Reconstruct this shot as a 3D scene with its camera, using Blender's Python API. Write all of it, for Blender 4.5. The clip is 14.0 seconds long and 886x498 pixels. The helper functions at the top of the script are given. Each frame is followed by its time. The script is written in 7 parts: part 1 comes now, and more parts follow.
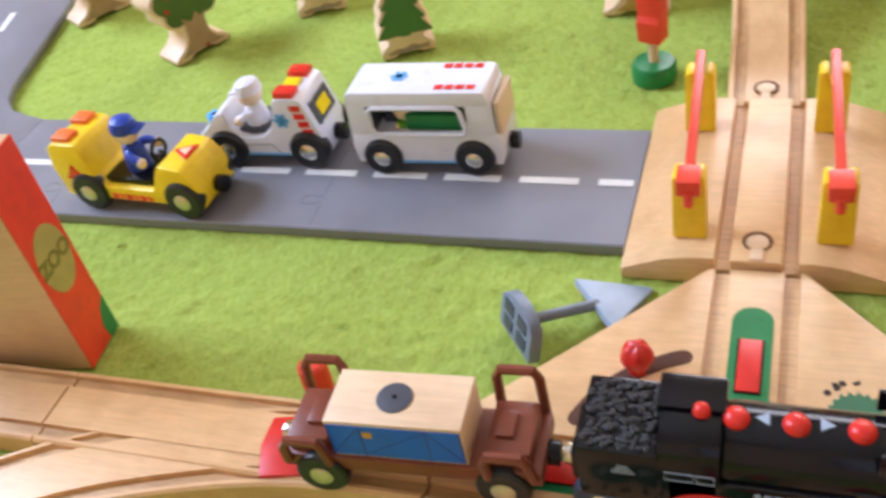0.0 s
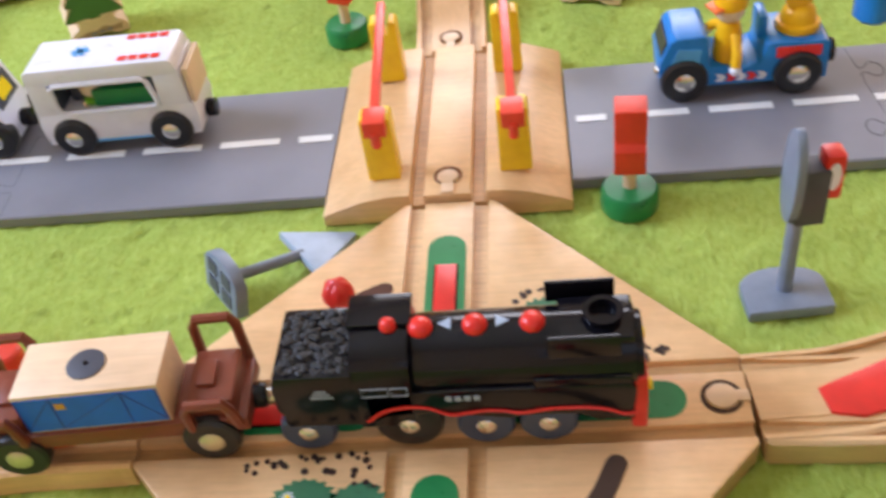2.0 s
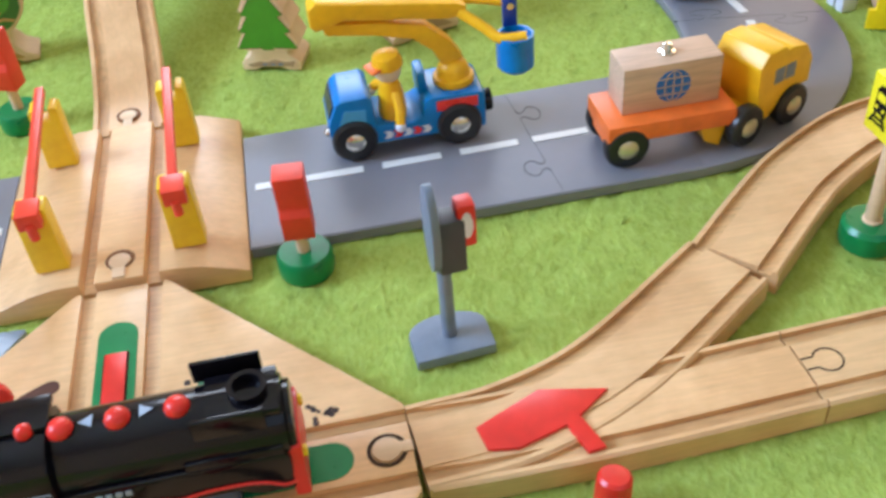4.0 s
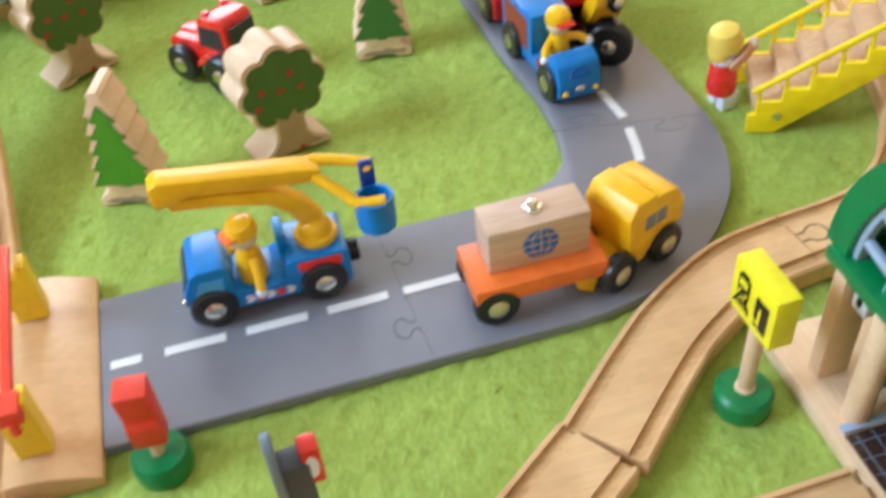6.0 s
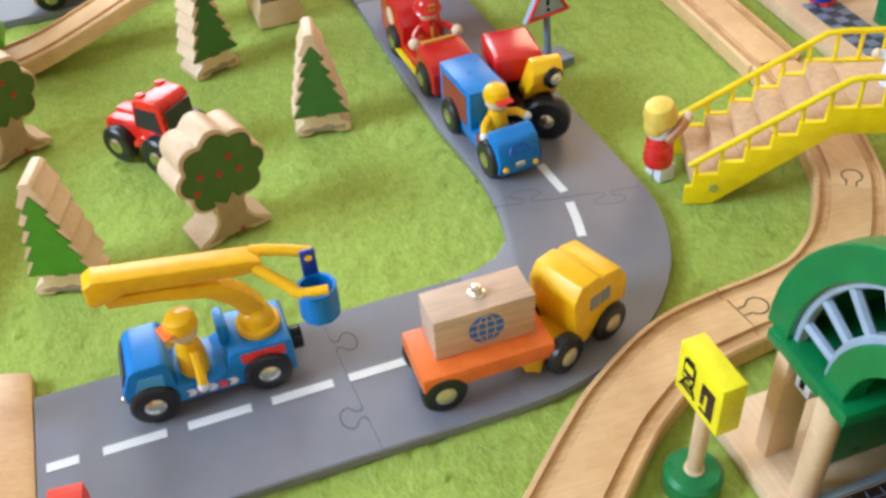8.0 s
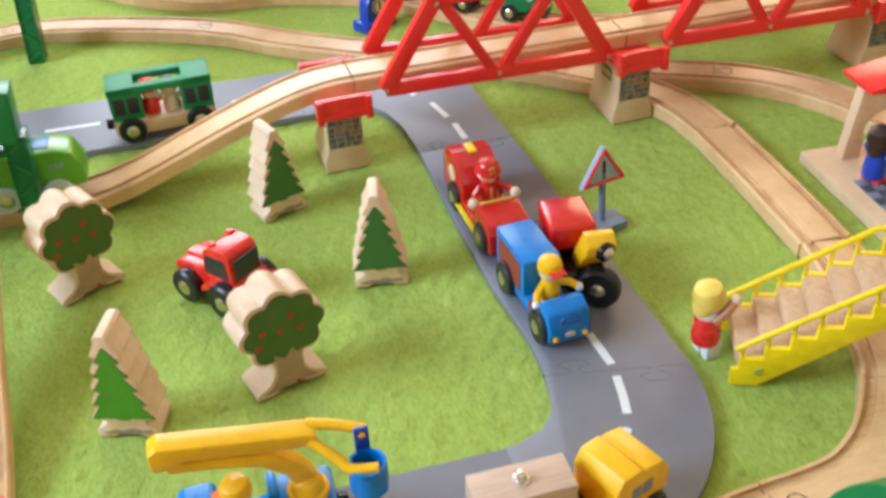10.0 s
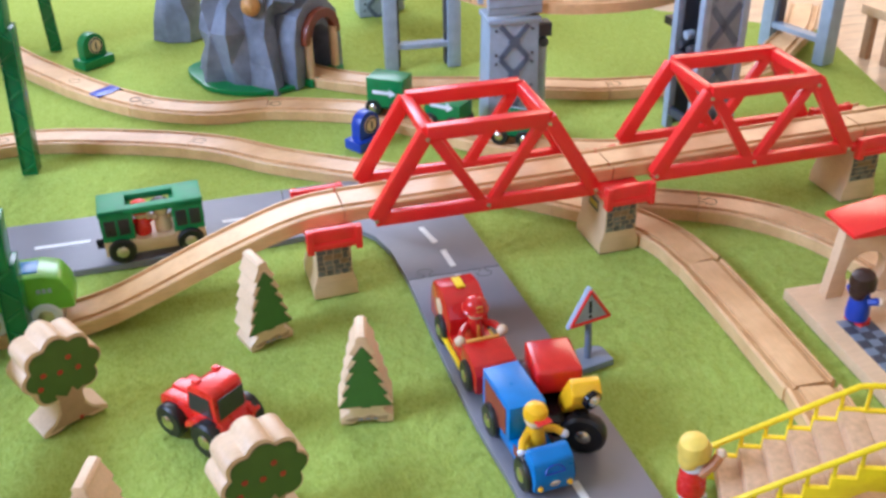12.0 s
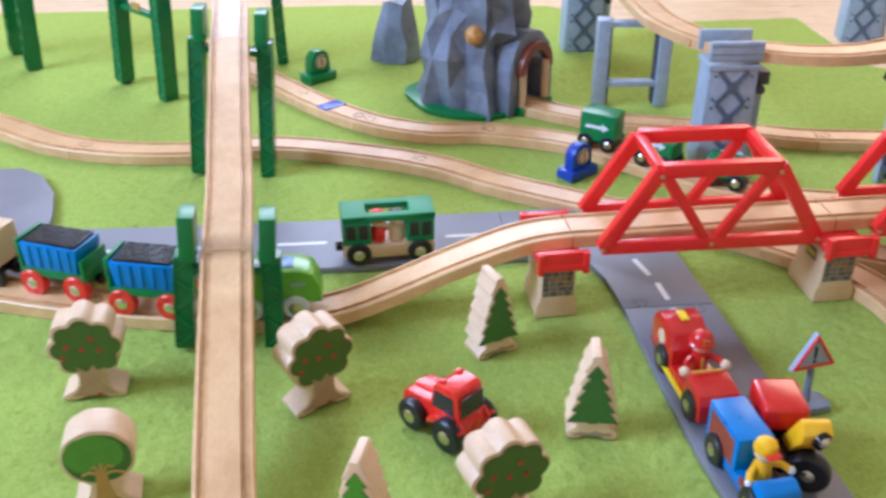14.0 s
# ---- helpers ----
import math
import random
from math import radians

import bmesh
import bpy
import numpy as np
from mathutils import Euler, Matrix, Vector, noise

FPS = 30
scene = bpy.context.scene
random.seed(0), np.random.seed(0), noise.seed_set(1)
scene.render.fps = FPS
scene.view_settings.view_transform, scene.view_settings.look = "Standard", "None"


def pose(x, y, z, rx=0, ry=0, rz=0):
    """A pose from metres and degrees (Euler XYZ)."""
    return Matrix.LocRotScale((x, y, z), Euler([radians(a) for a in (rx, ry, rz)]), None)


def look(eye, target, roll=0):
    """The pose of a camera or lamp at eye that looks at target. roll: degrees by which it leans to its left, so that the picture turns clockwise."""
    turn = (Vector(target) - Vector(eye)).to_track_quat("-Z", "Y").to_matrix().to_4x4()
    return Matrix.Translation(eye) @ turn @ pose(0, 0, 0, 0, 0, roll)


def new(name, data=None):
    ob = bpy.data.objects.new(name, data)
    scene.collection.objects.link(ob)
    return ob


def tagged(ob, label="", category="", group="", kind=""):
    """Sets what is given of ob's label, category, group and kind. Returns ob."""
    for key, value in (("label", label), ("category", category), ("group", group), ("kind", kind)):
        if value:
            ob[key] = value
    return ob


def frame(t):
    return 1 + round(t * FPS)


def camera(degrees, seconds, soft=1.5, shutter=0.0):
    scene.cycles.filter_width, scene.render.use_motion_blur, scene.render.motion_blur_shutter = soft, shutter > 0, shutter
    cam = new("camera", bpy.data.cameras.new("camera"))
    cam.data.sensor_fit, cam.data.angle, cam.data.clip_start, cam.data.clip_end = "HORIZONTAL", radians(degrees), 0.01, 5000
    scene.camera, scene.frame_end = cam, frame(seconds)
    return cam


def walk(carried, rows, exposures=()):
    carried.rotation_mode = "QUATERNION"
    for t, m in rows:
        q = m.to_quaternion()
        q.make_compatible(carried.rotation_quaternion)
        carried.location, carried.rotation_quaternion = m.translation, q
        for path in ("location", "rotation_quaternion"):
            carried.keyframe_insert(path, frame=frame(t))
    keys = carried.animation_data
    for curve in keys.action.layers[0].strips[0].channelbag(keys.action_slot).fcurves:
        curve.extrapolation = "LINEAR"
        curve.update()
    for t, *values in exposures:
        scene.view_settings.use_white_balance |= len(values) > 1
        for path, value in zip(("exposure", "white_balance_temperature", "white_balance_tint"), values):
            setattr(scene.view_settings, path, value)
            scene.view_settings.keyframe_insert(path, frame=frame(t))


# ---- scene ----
cam = camera(48.9, 14.0, soft=3.0, shutter=0.5)
PATH = [
    (0, (0.0274, -0.3353, 0.3206), (-0.6255, 1.0226, -0.944), -13.6),
    (0.5, (0.0314, -0.3393, 0.3206), (-0.4839, 1.0432, -0.9794), -12.9),
    (1, (0.0383, -0.3422, 0.3166), (-0.3757, 1.0836, -0.9735), -11.0),
    (1.5, (0.0461, -0.3432, 0.3078), (-0.2823, 1.1022, -0.9843), -10.3),
    (2, (0.0609, -0.3491, 0.2999), (-0.1545, 1.0885, -1.0256), -9.3),
    (2.5, (0.0707, -0.355, 0.295), (-0.0551, 1.0796, -1.0433), -8.4),
    (3, (0.0855, -0.356, 0.296), (0.051, 1.1101, -1.0147), -6.9),
    (3.5, (0.1051, -0.355, 0.294), (0.2103, 1.1298, -0.9912), -5.5),
    (3.7, (0.1091, -0.354, 0.296), (0.2831, 1.1268, -0.9872), -4.6),
    (5.8, (0.1759, -0.2862, 0.3559), (0.4021, 1.0973, -1.0236), -7.0),
    (6, (0.1769, -0.2773, 0.3599), (0.463, 1.1111, -1.0039), -6.0),
    (6.5, (0.1808, -0.2645, 0.3677), (0.5624, 1.1367, -0.9577), -4.7),
    (7, (0.1838, -0.2635, 0.3697), (0.6007, 1.1416, -0.942), -4.5),
    (9.3, (0.1808, -0.2576, 0.3884), (0.5673, 1.1947, -0.88), -3.5),
    (9.5, (0.1848, -0.2537, 0.3972), (0.5614, 1.2202, -0.8486), -3.4),
    (10, (0.1848, -0.2498, 0.4208), (0.5515, 1.295, -0.7404), -2.9),
    (10.5, (0.1887, -0.2449, 0.4297), (0.5643, 1.3186, -0.703), -2.0),
    (11, (0.1907, -0.235, 0.4494), (0.5987, 1.3392, -0.6559), -1.7),
    (11.5, (0.1867, -0.2331, 0.4602), (0.5958, 1.3805, -0.586), -1.6),
    (12, (0.1907, -0.2301, 0.4572), (0.6096, 1.3913, -0.5733), -1.1),
    (12.5, (0.1808, -0.2321, 0.4602), (0.581, 1.3982, -0.5634), -1.1),
    (13, (0.1622, -0.237, 0.4631), (0.4975, 1.4139, -0.5506), -0.9),
    (13.5, (0.1287, -0.2468, 0.472), (0.3873, 1.4307, -0.5221), -0.3),
    (14, (0.1032, -0.2576, 0.4808), (0.2713, 1.4366, -0.5025), -0.1),
]
walk(cam, [(t, look(eye, target, roll)) for t, eye, target, roll in PATH], exposures=[(0.0, -0.38, 6550, 20), (2.0, -0.33, 6600, 20), (3.0, -0.29, 5950, 12), (3.7, -0.27, 5950, 10.5), (6.0, -0.22, 6250, 9), (7.0, -0.22, 6350, 9), (9.5, -0.22, 6400, 9.5), (10.5, -0.27, 6150, 11.5), (11.5, -0.30, 5850, 17), (12.5, -0.34, 5700, 18.5), (14.0, -0.39, 5550, 19)])


# ---- world and light ----
world = bpy.data.worlds.new("daylight")
scene.world = world
world.use_nodes = True
wt = world.node_tree
sky = wt.nodes.new("ShaderNodeTexSky")
sky.sky_type = "NISHITA"
sky.sun_disc = False
sky.sun_elevation = radians(35)
sky.sun_rotation = radians(250)
wt.links.new(sky.outputs[0], wt.nodes["Background"].inputs[0])
wt.nodes["Background"].inputs[1].default_value = 0.12


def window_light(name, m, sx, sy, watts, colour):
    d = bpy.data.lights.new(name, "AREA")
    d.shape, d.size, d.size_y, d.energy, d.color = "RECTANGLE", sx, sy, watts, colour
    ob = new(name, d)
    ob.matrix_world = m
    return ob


window_light("window_light_west", look((-1.93, 0.22, 1.46), (0.5, 0.36, 0.0)), 1.15, 0.80, 104, (0.54, 0.72, 1.0))
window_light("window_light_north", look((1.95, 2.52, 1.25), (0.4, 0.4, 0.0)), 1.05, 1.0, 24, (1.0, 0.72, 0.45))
# Added fill for the south-facing sides; no window is known there.
window_light("fill_light_south", look((0.9, -1.72, 1.3), (0.3, 0.2, 0.0)), 1.5, 1.0, 4.0, (0.85, 0.92, 1.0))
window_light("window_light_skylit_pane", look((0.15, 2.53, 1.30), (0.15, 0.2, 0.0)), 1.50, 0.80, 46, (0.90, 0.94, 1.0))
scene.view_settings.exposure = 0.0


# ---- materials ----
def grain(nt, coord, scale, stretch=(1, 1, 1), detail=4.0, rough=0.6):
    mp = nt.nodes.new("ShaderNodeMapping")
    mp.inputs["Scale"].default_value = stretch
    nt.links.new(coord, mp.inputs[0])
    n = nt.nodes.new("ShaderNodeTexNoise")
    n.inputs["Scale"].default_value, n.inputs["Detail"].default_value, n.inputs["Roughness"].default_value = scale, detail, rough
    nt.links.new(mp.outputs[0], n.inputs["Vector"])
    return n.outputs[0]


def ramp(nt, fac, stops):
    r = nt.nodes.new("ShaderNodeValToRGB")
    while len(r.color_ramp.elements) < len(stops):
        r.color_ramp.elements.new(0.5)
    for e, (p, c) in zip(r.color_ramp.elements, stops):
        e.position, e.color = p, (*c, 1)
    nt.links.new(fac, r.inputs[0])
    return r.outputs[0]


def material(name, colour, rough=0.4, vary=0.12, scale=90, bump=0.05, bump_scale=600, stretch=(1, 1, 1), metal=0.0, coat=0.0, spread=0.0, bump_m=0.0005, stain=0.0):
    m = bpy.data.materials.new(name)
    m.use_nodes = True
    nt = m.node_tree
    b = nt.nodes["Principled BSDF"]
    coord = nt.nodes.new("ShaderNodeTexCoord").outputs["Object"]
    big = grain(nt, coord, scale, stretch)
    dark, light = [c * (1 - vary) for c in colour], [min(1, c * (1 + vary)) for c in colour]
    col = ramp(nt, big, [(0.3, dark), (0.7, light)])
    if spread:
        info = nt.nodes.new("ShaderNodeObjectInfo")
        hsv = nt.nodes.new("ShaderNodeHueSaturation")
        mr = nt.nodes.new("ShaderNodeMapRange")
        mr.inputs[3].default_value, mr.inputs[4].default_value = 1 - spread, 1 + spread
        nt.links.new(info.outputs["Random"], mr.inputs[0])
        nt.links.new(mr.outputs[0], hsv.inputs["Value"])
        nt.links.new(col, hsv.inputs["Color"])
        col = hsv.outputs[0]
    if stain:
        spot = ramp(nt, grain(nt, coord, 26, detail=5), [(0.40, (1, 1, 1)), (0.62, (1 - stain * 0.7, 1 - stain, 1 - stain * 1.3))])
        mul = nt.nodes.new("ShaderNodeMix")
        mul.data_type, mul.blend_type = "RGBA", "MULTIPLY"
        mul.inputs[0].default_value = 1.0
        nt.links.new(col, mul.inputs[6])
        nt.links.new(spot, mul.inputs[7])
        col = mul.outputs[2]
    nt.links.new(col, b.inputs["Base Color"])
    fine = grain(nt, coord, bump_scale, stretch)
    rr = nt.nodes.new("ShaderNodeMapRange")
    rr.inputs[3].default_value, rr.inputs[4].default_value = max(0.02, rough - 0.08), min(1, rough + 0.08)
    nt.links.new(big, rr.inputs[0])
    nt.links.new(rr.outputs[0], b.inputs["Roughness"])
    if bump:
        bp = nt.nodes.new("ShaderNodeBump")
        bp.inputs["Strength"].default_value, bp.inputs["Distance"].default_value = bump, bump_m
        nt.links.new(fine, bp.inputs["Height"])
        nt.links.new(bp.outputs[0], b.inputs["Normal"])
    b.inputs["Metallic"].default_value = metal
    b.inputs["Coat Weight"].default_value = coat
    b.inputs["Coat Roughness"].default_value = 0.12 if rough < 0.38 else 0.25
    return m


def wood(name, colour, rough=0.5, stretch=(6, 60, 60), vary=0.16, spread=0.06, stain=0.1, coat=0.0):
    return material(name, colour, rough, vary, 9, 0.25, 40, stretch, spread=spread, bump_m=0.0003, stain=stain, coat=coat)


BEECH = wood("beech_wood", (0.79, 0.50, 0.245), 0.40, vary=0.085, stain=0.2, coat=0.15)
BEECH_ALONG = wood("beech_wood_lengthwise", (0.79, 0.50, 0.245), 0.40, stretch=(60, 6, 60), vary=0.065, stain=0.2, coat=0.15)
GROOVE = wood("worn_beech", (0.72, 0.45, 0.21), 0.45, stain=0.25)
GROOVE_ALONG = wood("worn_beech_lengthwise", (0.72, 0.45, 0.21), 0.45, stretch=(60, 6, 60), stain=0.25)
PALE = wood("pale_beech", (0.77, 0.54, 0.325), 0.42, vary=0.07, stain=0.14)
CRATE = wood("crate_wood", (0.60, 0.41, 0.28), stretch=(4, 40, 40))
MAPLE = wood("maple_side", (0.79, 0.57, 0.36), 0.45, vary=0.07, stain=0.14)
RED = material("red_paint", (0.80, 0.026, 0.016), 0.28, coat=0.3)
DEEP_RED = material("deep_red_gloss_paint", (0.60, 0.012, 0.010), 0.20, coat=0.4)
RED_PLASTIC = material("red_plastic", (0.75, 0.028, 0.018), 0.32)
RED_BRIDGE = material("red_bridge_plastic", (0.86, 0.030, 0.026), 0.24, vary=0.04, bump=0.02)
YELLOW = material("yellow_plastic", (0.98, 0.67, 0.004), 0.32)
YELLOW_POST = material("yellow_post_plastic", (0.98, 0.64, 0.014), 0.36)
AMBER = material("amber_yellow_paint", (0.96, 0.50, 0.006), 0.32)
ORANGE = material("orange_paint", (0.85, 0.17, 0.025), 0.4)
BLUE = material("blue_paint", (0.003, 0.195, 0.56), 0.30)
NAVY = material("navy_plastic", (0.014, 0.055, 0.40), 0.30)
SKYBLUE = material("light_blue_print", (0.1, 0.42, 0.78), 0.45)
GREEN = material("green_plastic", (0.005, 0.20, 0.055), 0.3)
BUS_GREEN = material("green_bus_paint", (0.006, 0.25, 0.085), 0.5)
DEEP_GREEN = material("green_support_plastic", (0.006, 0.17, 0.055), 0.24)
LIME = material("lime_paint", (0.16, 0.48, 0.03), 0.3, coat=0.3)
FIR_PRINT = material("fir_green_print", (0.055, 0.175, 0.032), 0.55, vary=0.1)
LEAF = material("leaf_green_print", (0.072, 0.150, 0.024), 0.55, vary=0.1)
LEAF_LIGHT = material("bright_green_print", (0.075, 0.31, 0.016), 0.55, vary=0.1)
TRUNK = material("trunk_print", (0.44, 0.275, 0.155), 0.55)
BLACK = material("black_gloss", (0.006, 0.0055, 0.008), 0.15)
BLACK.node_tree.nodes["Principled BSDF"].inputs["Specular IOR Level"].default_value = 0.3
RUBBER = material("black_tyre", (0.013, 0.013, 0.014), 0.34, bump=0.03)
COAL = material("coal_lumps", (0.006, 0.006, 0.007), 0.42, bump=0.5, bump_scale=500, bump_m=0.001)
GLASS_PRINT = material("dark_window_print", (0.03, 0.028, 0.035), 0.3)
CHROME = material("bright_metal", (0.72, 0.68, 0.6), 0.22, metal=1.0)
# Brassy metal; on silver hubs the tint stands in for reflected yellow-green.
BRASSY = material("brassy_hub_metal", (0.62, 0.56, 0.38), 0.3, metal=0.8)
GREY = material("grey_plastic", (0.19, 0.23, 0.29), 0.4)
GREY_PALE = material("pale_grey_plastic", (0.34, 0.42, 0.52), 0.4)
GREY_DARK = material("dark_grey_plastic", (0.06, 0.065, 0.085), 0.45)
ROCK = material("mountain_rock_plastic", (0.18, 0.205, 0.265), 0.5, vary=0.4, scale=30, bump=0.5, bump_scale=110, bump_m=0.003)
BROWN = material("brown_plastic", (0.21, 0.048, 0.022), 0.35)
WHITE = material("white_paint", (0.78, 0.79, 0.87), 0.3, vary=0.04, coat=0.2)
CREAM = material("cream_skin_plastic", (0.82, 0.62, 0.42), 0.45, vary=0.05)
HAIR = material("dark_hair_plastic", (0.035, 0.014, 0.01), 0.4)
# Dark brown that paints the shade of gaps which are not cut.
GAP_SHADE = material("joint_gap_shade", (0.06, 0.03, 0.015), 0.9)
PEG_HOLE_SHADE = material("brown_hole_shade", (0.20, 0.085, 0.035), 0.8)
RED_ARM = material("orange_red_barrier_plastic", (0.86, 0.065, 0.030), 0.34)
SLOT = material("dark_brown_slot", (0.10, 0.035, 0.016), 0.8)
BUSH_PRINT = material("bush_green_print", (0.028, 0.15, 0.062), 0.5, vary=0.1)
ASPHALT = material("grey_road_paint", (0.212, 0.210, 0.235), 0.45, vary=0.1, scale=18, bump=0.06, bump_scale=300)
ROAD_EDGE = material("dark_road_edge", (0.07, 0.075, 0.08), 0.6)
# Walls stay out of view; tinted so that their bounce warms the shadows.
WALL = material("warm_bounce_wall_paint", (0.68, 0.50, 0.32), 0.8, vary=0.03, scale=6)
CEIL = material("white_ceiling_paint", (0.8, 0.8, 0.78), 0.85, vary=0.03, scale=6)


def carpet_material():
    m = bpy.data.materials.new("green_carpet_pile")
    m.use_nodes = True
    nt = m.node_tree
    b = nt.nodes["Principled BSDF"]
    coord = nt.nodes.new("ShaderNodeTexCoord").outputs["Object"]
    fine, mid, big = grain(nt, coord, 300, (1.5, 0.8, 1), detail=3), grain(nt, coord, 90, (1.2, 0.8, 1), detail=3), grain(nt, coord, 5, detail=4)
    total = None
    for layer, share in ((fine, 0.66), (mid, 0.20), (big, 0.14)):
        m_ = nt.nodes.new("ShaderNodeMath")
        m_.operation = "MULTIPLY_ADD"
        nt.links.new(layer, m_.inputs[0])
        m_.inputs[1].default_value, m_.inputs[2].default_value = share, 0.0
        if total is not None:
            nt.links.new(total, m_.inputs[2])
        total = m_.outputs[0]
    col = ramp(nt, total, [(0.32, (0.285, 0.370, 0.060)), (0.5, (0.352, 0.450, 0.088)), (0.68, (0.425, 0.530, 0.125))])
    nt.links.new(col, b.inputs["Base Color"])
    b.inputs["Roughness"].default_value = 0.95
    b.inputs["Specular IOR Level"].default_value = 0.1
    bp = nt.nodes.new("ShaderNodeBump")
    bp.inputs["Strength"].default_value, bp.inputs["Distance"].default_value = 0.65, 0.0026
    nt.links.new(total, bp.inputs["Height"])
    nt.links.new(bp.outputs[0], b.inputs["Normal"])
    return m


CARPET = carpet_material()


# ---- shapes ----
class Shape:
    """A mesh in the making; slot picks the material of what is added next."""

    def __init__(self):
        self.bm, self.slot = bmesh.new(), 0

    def use(self, slot):
        self.slot = slot
        return self

    def take(self, tmp, m=None, bevel=0.0, segs=2, keep=False):
        if bevel:
            bmesh.ops.bevel(tmp, geom=[e for e in tmp.edges if e.is_manifold and e.calc_face_angle(0) > 0.5], offset=bevel, segments=segs, profile=0.6, affect="EDGES", clamp_overlap=True)
        if m is not None:
            bmesh.ops.transform(tmp, matrix=m, verts=tmp.verts)
        for f in tmp.faces if not keep else ():
            f.material_index = self.slot
        me = bpy.data.meshes.new("tmp")
        tmp.to_mesh(me)
        tmp.free()
        self.bm.from_mesh(me)
        bpy.data.meshes.remove(me)
        return self

    def box(self, c, s, b=0.0, rot=None, segs=2):
        t = bmesh.new()
        bmesh.ops.create_cube(t, size=1.0, matrix=Matrix.Diagonal((*s, 1)))
        return self.take(t, Matrix.Translation(c) @ (rot if rot is not None else Matrix()), b, segs)

    def cyl(self, c, axis, r, h, b=0.0, seg=24, r2=None):
        t = bmesh.new()
        bmesh.ops.create_cone(t, cap_ends=True, segments=seg, radius1=r, radius2=r if r2 is None else r2, depth=h)
        q = Vector((0, 0, 1)).rotation_difference(Vector(axis)).to_matrix().to_4x4()
        return self.take(t, Matrix.Translation(c) @ q, b)

    def ball(self, c, r, s=(1, 1, 1), seg=16, rot=None):
        t = bmesh.new()
        bmesh.ops.create_uvsphere(t, u_segments=seg, v_segments=max(6, seg // 2), radius=r)
        return self.take(t, Matrix.Translation(c) @ (rot if rot is not None else Matrix()) @ Matrix.Diagonal((*s, 1)))

    def prism(self, pts, a, b_, plane="xz", bevel=0.0, m=None):
        """A polygon in the plane named, drawn out along the third axis from a to b_."""
        t = bmesh.new()
        put = {"xz": lambda u, v, w: (u, w, v), "xy": lambda u, v, w: (u, v, w), "yz": lambda u, v, w: (w, u, v)}[plane]
        lo = [t.verts.new(put(u, v, a)) for u, v in pts]
        hi = [t.verts.new(put(u, v, b_)) for u, v in pts]
        t.faces.new(lo)
        t.faces.new(hi)
        for i in range(len(pts)):
            j = (i + 1) % len(pts)
            t.faces.new((lo[i], lo[j], hi[j], hi[i]))
        bmesh.ops.recalc_face_normals(t, faces=t.faces)
        return self.take(t, m, bevel)

    def tube(self, pts, r, seg=10, closed=False):
        t = bmesh.new()
        pts = [Vector(p) for p in pts]
        rings, n = [], len(pts)
        ref = None
        for i, p in enumerate(pts):
            a, b = (pts[i - 1], pts[(i + 1) % n]) if closed else (pts[max(i - 1, 0)], pts[min(i + 1, n - 1)])
            d = (b - a).normalized()
            if ref is None:
                ref = d.orthogonal().normalized()
            ref = (ref - d * ref.dot(d)).normalized()
            side = d.cross(ref)
            rings.append([t.verts.new(p + r * (math.cos(2 * math.pi * k / seg) * ref + math.sin(2 * math.pi * k / seg) * side)) for k in range(seg)])
        for i in range(n if closed else n - 1):
            ra, rb = rings[i], rings[(i + 1) % n]
            for k in range(seg):
                t.faces.new((ra[k], ra[(k + 1) % seg], rb[(k + 1) % seg], rb[k]))
        if not closed:
            t.faces.new(rings[0][::-1])
            t.faces.new(rings[-1])
        return self.take(t)

    def lathe(self, prof, c=(0, 0, 0), axis=(0, 0, 1), seg=24):
        t = bmesh.new()
        rings = [[t.verts.new((max(r, 1e-5) * math.cos(2 * math.pi * k / seg), max(r, 1e-5) * math.sin(2 * math.pi * k / seg), h)) for k in range(seg)] for r, h in prof]
        for ra, rb in zip(rings, rings[1:]):
            for k in range(seg):
                t.faces.new((ra[k], ra[(k + 1) % seg], rb[(k + 1) % seg], rb[k]))
        t.faces.new(rings[0][::-1])
        t.faces.new(rings[-1])
        q = Vector((0, 0, 1)).rotation_difference(Vector(axis)).to_matrix().to_4x4()
        return self.take(t, Matrix.Translation(c) @ q)


def mesh_of(name, shape, mats, angle=38):
    me = bpy.data.meshes.new(name)
    shape.bm.to_mesh(me)
    shape.bm.free()
    for m in mats if isinstance(mats, (list, tuple)) else [mats]:
        me.materials.append(m)
    me.polygons.foreach_set("use_smooth", [True] * len(me.polygons))
    me.set_sharp_from_angle(angle=radians(angle))
    return me


def part(name, shape, mats, parent=None, label=""):
    ob = new(name, mesh_of(name, shape, mats))
    ob.parent = parent
    return tagged(ob, label)


def thing(name, label, category, x=0, y=0, z=0, rz=0, group="", kind="", rx=0, ry=0):
    ob = new(name)
    ob.empty_display_size = 0.01
    ob.matrix_world = pose(x, y, z, rx, ry, rz)
    return tagged(ob, label, category, group, kind)


def solid(name, shape, mats, label, category, x=0, y=0, z=0, rz=0, group="", kind=""):
    ob = part(name, shape, mats)
    ob.matrix_world = pose(x, y, z, 0, 0, rz)
    return tagged(ob, label, category, group, kind)


def resize(s, ob, *riders):
    """Scales a thing about its origin, and with it what rides on it."""
    m = ob.matrix_world.copy()
    k = m @ Matrix.Scale(s, 4) @ m.inverted()
    for o in (ob, *riders):
        o.matrix_world = k @ o.matrix_world


